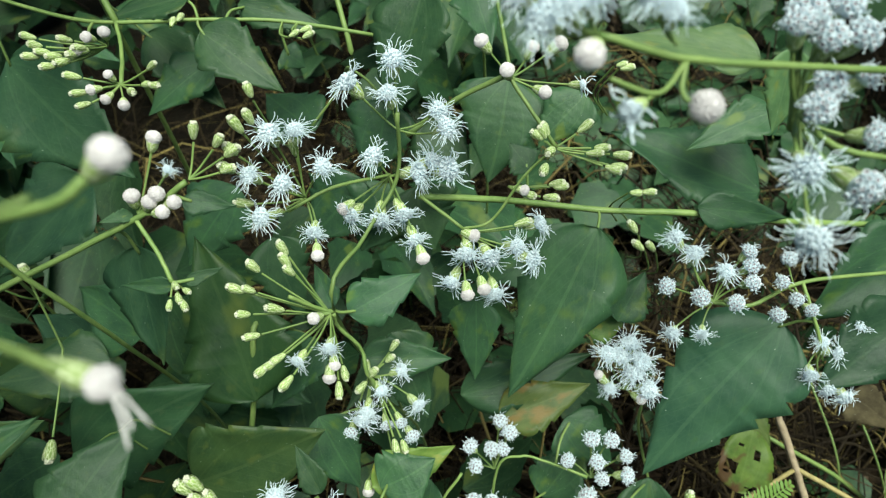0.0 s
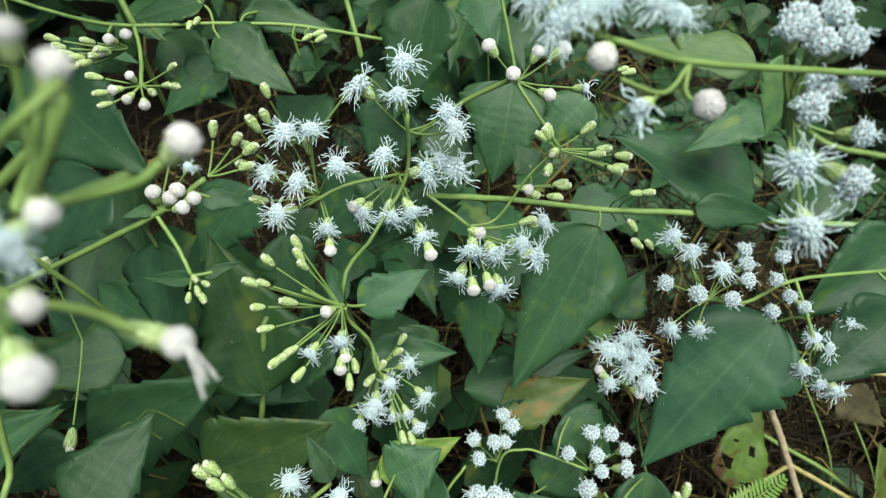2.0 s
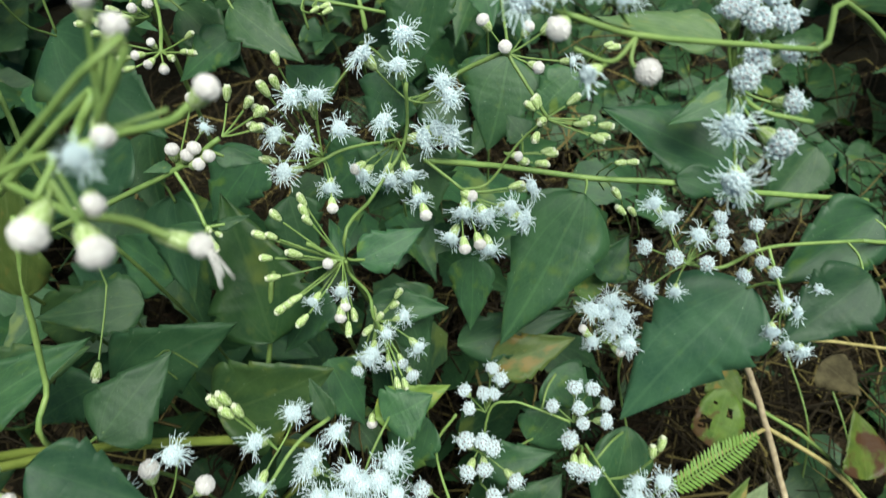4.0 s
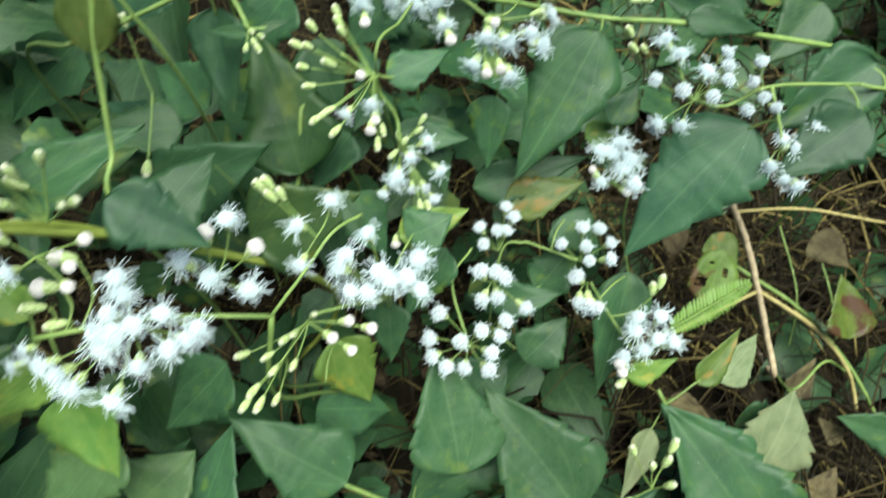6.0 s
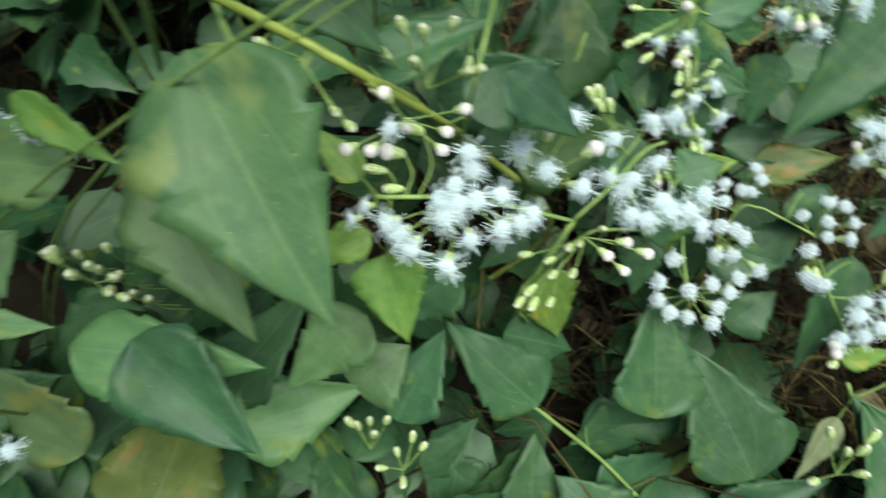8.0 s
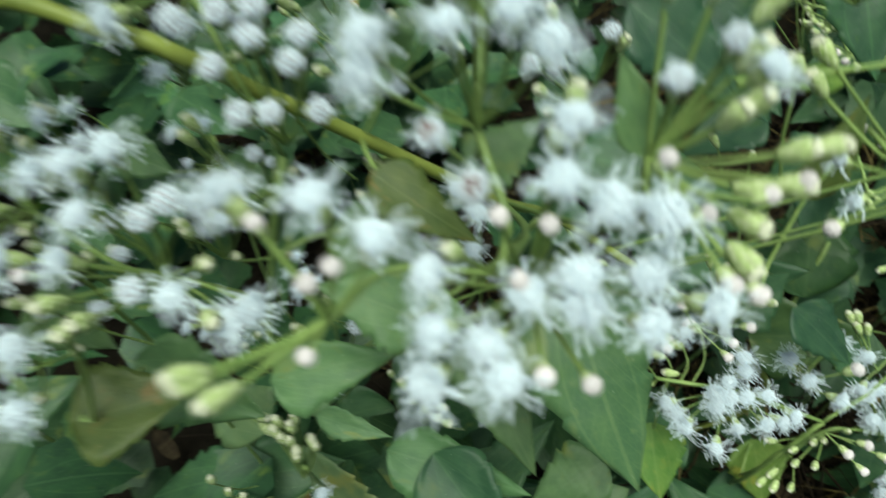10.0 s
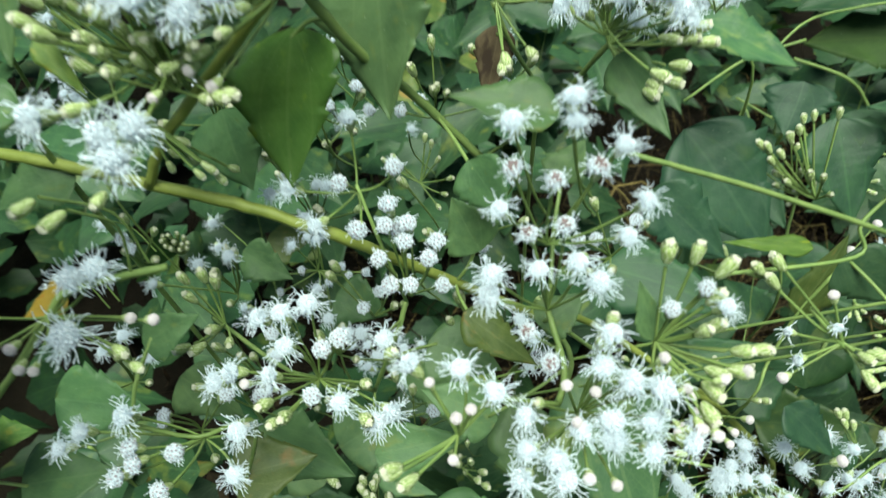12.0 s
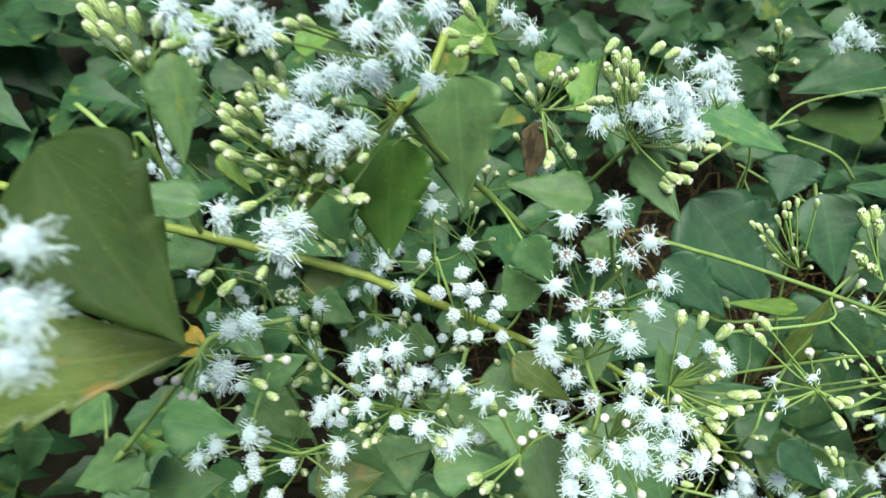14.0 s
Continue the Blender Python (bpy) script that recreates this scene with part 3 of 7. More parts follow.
def build_scraps():
    """Curled scraps of dead leaves between the straw."""
    rnd = random.Random(8)
    verts, faces, uvs = [], [], []
    for _ in range(1500):
        x, y = rnd.gauss(0.12, 0.3), rnd.gauss(0.3, 0.3)
        c = Vector((x, y, GROUND + rnd.uniform(0.004, 0.04)))
        a, curl, ln = unit(rnd), rnd.uniform(-0.9, 0.9), rnd.uniform(0.012, 0.04)
        b = a.cross(unit(rnd)).normalized()
        n = a.cross(b)
        i0 = len(verts)
        for i in range(5):
            u = i / 4
            h = 0.32 * math.sin(math.pi * (0.1 + 0.85 * u)) * rnd.uniform(0.6, 1.1)
            for v in (-1, 0, 1):
                verts.append(c + ln * (a * (u - 0.5) + b * h * v + n * (curl * (u - 0.5) ** 2 + 0.35 * curl * abs(v) * h)))
                uvs.append((u, 0.5 + 0.5 * h * v))
        for i in range(4):
            for j in range(2):
                k = i0 + 3 * i + j
                faces.append((k, k + 3, k + 4, k + 1))
    tagged(new("dead_leaves", mesh_from("dead_leaves", verts, faces, [LEAF["q"]], None, uvs)), "curled scraps of dead brown leaves on soil", "litter", "", "stuff")


build_scraps()

CLEARING = (-0.19, 0.5, 0.16)


def canopy(x, y):
    """Height to which the low undergrowth reaches."""
    h = (0.2 if y < 0.14 else 0.235) + 0.62 * max(0.0, -x - 0.1) + 0.5 * max(0.0, y - 0.12) * (1.0 if x < 0.05 else 0.25)
    return min(h, 0.46) if x < 0.12 else min(h, 0.2)


def undergrowth(count, reach, seed, keep_low):
    """Low leafy seedlings that fill the shade between the shrubs."""
    rnd = random.Random(seed)
    made = 0
    while made < count:
        x, y = rnd.uniform(-reach, reach) - 0.1, rnd.uniform(-reach * 0.75, reach) + 0.05
        if keep_low and (x > 0.13 and y < 0.35) and rnd.random() < 0.75:
            continue
        inner = abs(x + 0.1) < 0.55 and -0.35 < y < 0.75
        if inner != keep_low or math.hypot(x - CLEARING[0], y - CLEARING[1]) < CLEARING[2] * 1.15:
            continue
        made += 1
        z0 = ground_height(x, y)
        top = canopy(x, y) if keep_low else rnd.uniform(0.25, 0.55)
        height = max(0.04, (top - z0) * rnd.uniform(0.55, 0.95))
        pl = plant("seedling", "low green seedling with toothed leaves in deep shade", (x, y, z0), "undergrowth plant")
        lean = Vector((rnd.uniform(-0.2, 0.2), rnd.uniform(-0.3, 0.1), 1)).normalized()
        pts = [Vector((x, y, z0 - 0.005)) + lean * height * k + Vector((0.01 * math.sin(5 * k), 0, 0)) for k in (0, 0.33, 0.66, 1)]
        stem(pl, rnd.uniform(0.0015, 0.003), *pts)
        levels = max(1, int(height / 0.075))
        for q in range(levels):
            p = pts[0] + lean * height * (1 - 0.8 * q / max(levels, 1))
            a0 = rnd.uniform(0, 6.28)
            for side in (0, 1):
                a = a0 + side * math.pi + rnd.uniform(-0.4, 0.4)
                d = Vector((math.cos(a), math.sin(a), rnd.uniform(-0.5, 0.15))).normalized()
                ln = rnd.uniform(0.045, 0.085)
                leaf(pl, "g" if rnd.random() < 0.85 else "o", ln * rnd.uniform(0.55, 0.75), p, p + d * ln, False)

def foliage(name, label, count, seed, where):
    """Leaves past counting, joined: where(rnd) gives a place, a length, or None."""
    rnd = random.Random(seed)
    verts, faces, uvs = [], [], []
    nu, nv = 9, 4
    for _ in range(count):
        spot = where(rnd)
        if spot is None:
            continue
        base, ln = spot
        a = rnd.uniform(0, 6.28)
        x = Vector((math.cos(a), math.sin(a) - 0.25, rnd.uniform(-0.75, 0.1))).normalized()
        z = UP + unit(rnd) * 0.35
        z = (z - x * z.dot(x)).normalized()
        y = z.cross(x)
        wd, droop, fold = rnd.uniform(0.5, 0.72), rnd.uniform(0.1, 0.45), rnd.uniform(0.05, 0.25)
        i0 = len(verts)
        for i in range(nu + 1):
            u = i / nu
            h = 0.5 * (math.sin(0.5 * math.pi * (u / 0.3) ** 0.62) if u < 0.3 else (1 - (u - 0.3) / 0.7) ** 1.25 * (1 + 0.4 * (u - 0.3)))
            h *= 1 + (0.1 if i % 2 else -0.06) * (0 < i < nu - 1)
            for j in range(nv + 1):
                v = j / nv * 2 - 1
                verts.append(base + ln * (x * u + y * (v * h * wd) + z * (fold * abs(v * h) - droop * (u - 0.3) ** 2)))
                uvs.append((u, 0.5 + v * h))
        for i in range(nu):
            for j in range(nv):
                q = i0 + i * (nv + 1) + j
                faces.append((q, q + nv + 1, q + nv + 2, q + 1))
    tagged(new(name, mesh_from(name, verts, faces, [LEAF["j"]], None, uvs)), label, "undergrowth", "", "stuff")

def low_spot(rnd):
    x, y = rnd.uniform(-0.85, 0.5), rnd.uniform(-0.4, 0.95)
    if x > 0.12 and y < 0.42 and rnd.random() < 0.85:
        return None
    z0 = ground_height(x, y)
    top = canopy(x, y) - 0.04
    if math.hypot(x - CLEARING[0], y - CLEARING[1]) < CLEARING[2]:
        return None
    return Vector((x, y, z0 + 0.015 + max(0.01, top - z0) * rnd.random() ** 0.7)), rnd.uniform(0.045, 0.08)


def far_spot(rnd):
    a, r = rnd.uniform(0, 6.28), 0.6 + 5.5 * rnd.random() ** 1.5
    x, y = -0.15 + r * math.cos(a), 0.05 + r * math.sin(a)
    if (-0.85 < x < 0.5 and -0.4 < y < 0.95) or (y < -0.1 and r < 1.2 and rnd.random() < 0.5):
        return None
    tall = 0.12 + 0.3 * (0.5 + 0.5 * noise.noise(Vector((x * 2.2, y * 2.2, 4.0)))) + (0.12 if x < -0.3 else 0)
    return Vector((x, y, GROUND + 0.02 + tall * rnd.random() ** 0.6)), rnd.uniform(0.06, 0.11) * (1 + 0.12 * r)


# ---- the shrubs, branch by branch ----
p = plant("flowering_shrub", "shrub branch with open shaggy white heads above toothed leaves", (-0.0171, 0.2207, 0.0900), "shrub")
stem(p, 0.0019, (-0.0135, 0.1998, 0.4724), (-0.0151, 0.1967, 0.4451), (-0.0275, 0.1788, 0.4315), (-0.0371, 0.1507, 0.4234), (-0.0241, 0.1962, 0.2734), (-0.0171, 0.2207, 0.0900))
stem(p, 0.0016, (-0.0179, 0.1975, 0.4458), (-0.0367, 0.1829, 0.4529), (-0.0521, 0.1745, 0.4493))
stem(p, 0.0017, (-0.0074, 0.1956, 0.4373), (0.0097, 0.1823, 0.4319))
stem(p, 0.0025, (-0.0113, 0.2085, 0.4559), (0.0080, 0.2144, 0.4680), (0.0269, 0.2124, 0.4797))
stem(p, 0.0033, (-0.0076, 0.1988, 0.4334), (0.0295, 0.2084, 0.4218), (0.0680, 0.2074, 0.4166), (0.1074, 0.2039, 0.4174), (0.1503, 0.2048, 0.4112), (0.2129, 0.2170, 0.3951))
heads(p, (-0.0145, 0.2060, 0.4604), "o", 0.0080, (-0.0311, 0.2097, 0.4787), (-0.0151, 0.2155, 0.4840), (-0.0172, 0.2066, 0.4759), (0.0007, 0.2021, 0.4717), (0.0037, 0.1977, 0.4676))
heads(p, (-0.0179, 0.1971, 0.4455), "o", 0.0079, (-0.0233, 0.1967, 0.4560))
heads(p, (-0.0179, 0.1971, 0.4455), "o", 0.0086, (-0.0071, 0.1982, 0.4465), (-0.0018, 0.2013, 0.4493), (0.0042, 0.1989, 0.4471))
heads(p, (-0.0179, 0.1971, 0.4455), "o", 0.0073, (-0.0333, 0.1879, 0.4345), (-0.0221, 0.1866, 0.4332), (-0.0128, 0.1878, 0.4343), (-0.0086, 0.1806, 0.4277))
heads(p, (-0.0179, 0.1971, 0.4455), "p", 0.0051, (-0.0362, 0.1878, 0.4370), (-0.0054, 0.1737, 0.4240))
heads(p, (-0.0467, 0.1803, 0.4506), "o", 0.0070, (-0.0548, 0.1836, 0.4766), (-0.0461, 0.1842, 0.4772), (-0.0373, 0.1753, 0.4690), (-0.0504, 0.1712, 0.4653), (-0.0615, 0.1734, 0.4673), (-0.0575, 0.1631, 0.4579))
heads(p, (-0.0467, 0.1803, 0.4506), "o", 0.0063, (-0.0432, 0.1690, 0.4443))
heads(p, (-0.0467, 0.1803, 0.4506), "p", 0.0043, (-0.0415, 0.1614, 0.4400))
heads(p, (-0.0467, 0.1803, 0.4506), "b", 0.0040, (-0.0603, 0.1913, 0.4878), (-0.0644, 0.1830, 0.4802), (-0.0604, 0.1848, 0.4819), (-0.0663, 0.1772, 0.4749), (-0.0675, 0.1727, 0.4708))
heads(p, (-0.0467, 0.1803, 0.4506), "b", 0.0043, (-0.0550, 0.1712, 0.4517), (-0.0662, 0.1738, 0.4542), (-0.0489, 0.1878, 0.4669))
heads(p, (0.0097, 0.1818, 0.4314), "o", 0.0073, (0.0107, 0.1752, 0.4253), (0.0199, 0.1742, 0.4244), (0.0300, 0.1771, 0.4271), (0.0387, 0.1837, 0.4330), (0.0359, 0.1735, 0.4237))
heads(p, (0.0097, 0.1818, 0.4314), "o", 0.0075, (0.0053, 0.1712, 0.4135), (0.0222, 0.1678, 0.4104))
heads(p, (0.0097, 0.1818, 0.4314), "p", 0.0047, (0.0144, 0.1802, 0.4299), (0.0112, 0.1634, 0.4145), (0.0176, 0.1649, 0.4159))
heads(p, (0.0097, 0.1818, 0.4314), "b", 0.0039, (0.0322, 0.1838, 0.4331))
leaf(p, "g", 0.0176, (-0.0323, 0.1524, 0.4182), (-0.0069, 0.1670, 0.4247))
leaf(p, "g", 0.0095, (-0.0389, 0.1575, 0.4161), (-0.0469, 0.1724, 0.4230))
leaf(p, "g", 0.0452, (0.0669, 0.1974, 0.4156), (0.0289, 0.1527, 0.3613))
leaf(p, "g", 0.0358, (-0.0094, 0.2130, 0.4261), (-0.0015, 0.1971, 0.4048))
leaf(p, "g", 0.0225, (0.0166, 0.1841, 0.3860), (0.0150, 0.1641, 0.3541))
leaf(p, "g", 0.0140, (0.0387, 0.2156, 0.4324), (0.0295, 0.2234, 0.4396))

p = plant("flowering_shrub", "side shoot with pale green closed buds and few open heads", (-0.0057, 0.2152, 0.0900), "shrub")
stem(p, 0.0018, (-0.0371, 0.1504, 0.4231), (-0.0425, 0.1496, 0.4265), (-0.0506, 0.1482, 0.4348))
stem(p, 0.0019, (-0.0371, 0.1499, 0.4227), (-0.0364, 0.1503, 0.4136), (-0.0292, 0.1486, 0.4011), (-0.0257, 0.1452, 0.3777), (-0.0127, 0.1907, 0.2482), (-0.0057, 0.2152, 0.0900))
heads(p, (-0.0380, 0.1493, 0.4235), "b", 0.0038, (-0.0624, 0.1558, 0.4417), (-0.0524, 0.1603, 0.4458), (-0.0502, 0.1546, 0.4406), (-0.0683, 0.1502, 0.4366), (-0.0640, 0.1500, 0.4364), (-0.0660, 0.1438, 0.4308), (-0.0632, 0.1383, 0.4257), (-0.0551, 0.1451, 0.4320), (-0.0515, 0.1571, 0.4429))
heads(p, (-0.0380, 0.1493, 0.4235), "b", 0.0040, (-0.0616, 0.1337, 0.4120), (-0.0562, 0.1365, 0.4146), (-0.0533, 0.1303, 0.4088), (-0.0586, 0.1351, 0.4133))
heads(p, (-0.0380, 0.1493, 0.4235), "p", 0.0043, (-0.0431, 0.1443, 0.4271))
heads(p, (-0.0380, 0.1493, 0.4235), "o", 0.0052, (-0.0385, 0.1402, 0.4151), (-0.0497, 0.1369, 0.4121))
heads(p, (-0.0380, 0.1493, 0.4235), "p", 0.0044, (-0.0390, 0.1331, 0.4060), (-0.0371, 0.1364, 0.4090))
heads(p, (-0.0380, 0.1493, 0.4235), "b", 0.0037, (-0.0363, 0.1325, 0.4000), (-0.0342, 0.1370, 0.4041))
heads(p, (-0.0273, 0.1468, 0.3859), "o", 0.0062, (-0.0150, 0.1484, 0.3873), (-0.0229, 0.1423, 0.3818), (-0.0286, 0.1361, 0.3761), (-0.0085, 0.1380, 0.3777), (-0.0309, 0.1337, 0.3739))
heads(p, (-0.0273, 0.1468, 0.3859), "c", 0.0055, (-0.0213, 0.1348, 0.3681), (-0.0156, 0.1354, 0.3687), (-0.0357, 0.1327, 0.3663), (-0.0111, 0.1314, 0.3650))
heads(p, (-0.0273, 0.1468, 0.3859), "b", 0.0036, (-0.0195, 0.1517, 0.3903), (-0.0178, 0.1554, 0.3938), (-0.0284, 0.1493, 0.3882), (-0.0307, 0.1435, 0.3829), (-0.0262, 0.1476, 0.3866), (-0.0176, 0.1262, 0.3670), (-0.0142, 0.1262, 0.3670))
heads(p, (-0.0273, 0.1468, 0.3859), "p", 0.0045, (-0.0176, 0.1230, 0.3573), (-0.0182, 0.1163, 0.3512), (-0.0106, 0.1183, 0.3530), (-0.0291, 0.1146, 0.3496))
leaf(p, "g", 0.0174, (-0.0317, 0.1553, 0.3828), (0.0045, 0.1586, 0.3803))
leaf(p, "g", 0.0290, (-0.0209, 0.1695, 0.3822), (-0.0048, 0.1472, 0.3523))
leaf(p, "y", 0.0191, (-0.0267, 0.1139, 0.3558), (0.0052, 0.1286, 0.3624))
leaf(p, "g", 0.0277, (-0.0548, 0.1490, 0.3473), (-0.0358, 0.1288, 0.3220))
leaf(p, "g", 0.0096, (-0.0438, 0.1070, 0.3698), (-0.0537, 0.1197, 0.3815))

p = plant("flowering_shrub", "leafy shoot with small round pinkish buds on a slanting green stem", (-0.1995, 0.2141, 0.0900), "shrub")
stem(p, 0.0026, (-0.1560, 0.1400, 0.4411), (-0.1413, 0.1443, 0.4451), (-0.0973, 0.1608, 0.4600), (-0.0799, 0.1681, 0.4693))
stem(p, 0.0018, (-0.0973, 0.1608, 0.4600), (-0.0896, 0.1517, 0.4530), (-0.0847, 0.1443, 0.4476))
stem(p, 0.0023, (-0.1560, 0.1400, 0.4411), (-0.1795, 0.1441, 0.4247), (-0.1925, 0.1896, 0.2741), (-0.1995, 0.2141, 0.0900))
heads(p, (-0.0963, 0.1618, 0.4609), "p", 0.0046, (-0.0962, 0.1629, 0.4687), (-0.0903, 0.1614, 0.4673), (-0.0878, 0.1633, 0.4691), (-0.0823, 0.1612, 0.4671), (-0.0859, 0.1589, 0.4650), (-0.0888, 0.1766, 0.4812))
heads(p, (-0.0963, 0.1618, 0.4609), "o", 0.0036, (-0.0845, 0.1687, 0.4740))
heads(p, (-0.0790, 0.1686, 0.4698), "b", 0.0039, (-0.0763, 0.1776, 0.4821), (-0.0687, 0.1752, 0.4799), (-0.0656, 0.1686, 0.4738), (-0.0643, 0.1728, 0.4777))
heads(p, (-0.0847, 0.1446, 0.4478), "b", 0.0029, (-0.0834, 0.1430, 0.4477), (-0.0798, 0.1417, 0.4465), (-0.0853, 0.1384, 0.4435), (-0.0808, 0.1384, 0.4435), (-0.0824, 0.1400, 0.4449))
leaf(p, "g", 0.0089, (-0.0826, 0.1659, 0.4632), (-0.0663, 0.1672, 0.4589))
leaf(p, "g", 0.0047, (-0.0982, 0.1619, 0.4610), (-0.1064, 0.1564, 0.4627))
leaf(p, "g", 0.0055, (-0.0846, 0.1439, 0.4458), (-0.1020, 0.1450, 0.4456))
leaf(p, "g", 0.0048, (-0.0810, 0.1449, 0.4468), (-0.0693, 0.1497, 0.4483))
leaf(p, "k", 0.0229, (-0.1037, 0.1647, 0.4432), (-0.0987, 0.1378, 0.4105))

p = plant("flowering_shrub", "dark leafy shrub shoot with broad toothed leaves low in the shade", (-0.0568, 0.2523, 0.0900), "shrub")
stem(p, 0.0031, (-0.0915, 0.1272, 0.3004), (-0.0822, 0.1565, 0.3543), (-0.0768, 0.1823, 0.3779), (-0.0638, 0.2278, 0.2483), (-0.0568, 0.2523, 0.0900))
leaf(p, "m", 0.0486, (-0.0795, 0.1522, 0.3571), (-0.1037, 0.2004, 0.4081))
leaf(p, "m", 0.0430, (-0.1028, 0.1229, 0.3440), (-0.0476, 0.1337, 0.3631))
leaf(p, "k", 0.0400, (-0.1446, 0.1253, 0.3666), (-0.0877, 0.1413, 0.3878))
leaf(p, "m", 0.0312, (-0.1875, 0.1521, 0.3642), (-0.1317, 0.1728, 0.3856))
leaf(p, "k", 0.0289, (-0.1548, 0.1734, 0.3565), (-0.1921, 0.1949, 0.3627))
leaf(p, "g", 0.0289, (-0.0767, 0.2149, 0.3942), (-0.0638, 0.1941, 0.3616))
leaf(p, "g", 0.0294, (-0.0585, 0.1862, 0.3543), (-0.0803, 0.1627, 0.3328))
leaf(p, "g", 0.0342, (-0.0920, 0.2322, 0.4101), (-0.1170, 0.2122, 0.3783))

p = plant("flowering_shrub", "tall leafy shoot with large dark leaves and a bud cluster", (-0.1638, 0.3467, 0.0900), "shrub")
stem(p, 0.0020, (-0.1851, 0.2603, 0.4904), (-0.1443, 0.2471, 0.4850), (-0.1214, 0.2454, 0.4833), (-0.0938, 0.2507, 0.4813), (-0.0617, 0.2548, 0.4781), (-0.0265, 0.2598, 0.4690))
stem(p, 0.0019, (-0.1100, 0.2077, 0.4799), (-0.1164, 0.2282, 0.4811), (-0.1236, 0.2454, 0.4833))
stem(p, 0.0032, (-0.1236, 0.2454, 0.4833), (-0.1438, 0.2767, 0.4917), (-0.1568, 0.3222, 0.3109), (-0.1638, 0.3467, 0.0900))
heads(p, (-0.1137, 0.2158, 0.4901), "b", 0.0034, (-0.1359, 0.2110, 0.4966), (-0.1337, 0.2089, 0.4947), (-0.1313, 0.2072, 0.4931), (-0.1351, 0.2061, 0.4921), (-0.1275, 0.2061, 0.4921), (-0.1247, 0.2047, 0.4908), (-0.1294, 0.2036, 0.4898), (-0.1209, 0.2067, 0.4926), (-0.1237, 0.2102, 0.4959), (-0.1190, 0.2081, 0.4939))
heads(p, (-0.1137, 0.2158, 0.4901), "p", 0.0038, (-0.1170, 0.2109, 0.4964), (-0.1108, 0.2122, 0.4977), (-0.1205, 0.2077, 0.4935))
heads(p, (-0.1085, 0.2042, 0.4821), "b", 0.0032, (-0.1225, 0.2029, 0.4864), (-0.1203, 0.1987, 0.4826), (-0.1188, 0.1957, 0.4798), (-0.0958, 0.2053, 0.4885), (-0.0951, 0.2004, 0.4840), (-0.0977, 0.2007, 0.4843), (-0.1027, 0.1990, 0.4828))
heads(p, (-0.1085, 0.2042, 0.4821), "p", 0.0034, (-0.1107, 0.2034, 0.4869), (-0.1117, 0.1968, 0.4808), (-0.1051, 0.1953, 0.4795), (-0.1168, 0.1994, 0.4832))
heads(p, (-0.1085, 0.2042, 0.4821), "b", 0.0031, (-0.1017, 0.2453, 0.4831), (-0.0989, 0.2465, 0.4843), (-0.0548, 0.2418, 0.4797), (-0.0504, 0.2430, 0.4809), (-0.0494, 0.2414, 0.4794))
leaf(p, "g", 0.0235, (-0.0934, 0.2469, 0.4779), (-0.0605, 0.2317, 0.4611))
leaf(p, "k", 0.0520, (-0.1801, 0.2523, 0.4627), (-0.1263, 0.2171, 0.4303))
leaf(p, "k", 0.0357, (-0.1357, 0.2033, 0.4380), (-0.1729, 0.1772, 0.4143))
leaf(p, "g", 0.0147, (-0.0971, 0.2581, 0.4881), (-0.1280, 0.2489, 0.4825))
leaf(p, "g", 0.0157, (-0.0830, 0.2692, 0.4778), (-0.0459, 0.2651, 0.4699))
leaf(p, "g", 0.0208, (-0.0983, 0.2617, 0.4574), (-0.1240, 0.2437, 0.4411))
leaf(p, "g", 0.0225, (-0.1279, 0.2746, 0.4626), (-0.0933, 0.2505, 0.4404))
leaf(p, "g", 0.0064, (-0.1329, 0.2344, 0.4801), (-0.1190, 0.2296, 0.4756))
leaf(p, "g", 0.0140, (-0.0631, 0.2506, 0.4675), (-0.0549, 0.2498, 0.4600))

p = plant("flowering_shrub", "tall shrub stem with broad leaves behind the flower heads", (-0.0256, 0.3687, 0.0900), "shrub")
stem(p, 0.0028, (-0.0430, 0.2727, 0.4877), (-0.0355, 0.2559, 0.4587), (-0.0456, 0.2987, 0.4166), (-0.0326, 0.3442, 0.2696), (-0.0256, 0.3687, 0.0900))
leaf(p, "g", 0.0327, (-0.0063, 0.2769, 0.4805), (-0.0206, 0.2426, 0.4397))
leaf(p, "g", 0.0416, (0.0328, 0.2589, 0.4477), (0.0215, 0.2296, 0.4141))
leaf(p, "g", 0.0369, (-0.0353, 0.2362, 0.4109), (-0.0594, 0.2207, 0.3859))
leaf(p, "g", 0.0398, (-0.0187, 0.2362, 0.4054), (-0.0354, 0.2166, 0.3821))
leaf(p, "g", 0.0330, (-0.0219, 0.2620, 0.4345), (-0.0337, 0.2413, 0.4046))
leaf(p, "g", 0.0231, (0.0630, 0.2456, 0.4489), (0.0443, 0.2324, 0.4302))
leaf(p, "g", 0.0237, (0.0146, 0.2903, 0.4765), (0.0248, 0.2696, 0.4575))
leaf(p, "g", 0.0289, (-0.0555, 0.2510, 0.4272), (-0.0814, 0.2711, 0.4322))
leaf(p, "g", 0.0267, (-0.0040, 0.2628, 0.4243), (0.0144, 0.2390, 0.4024))

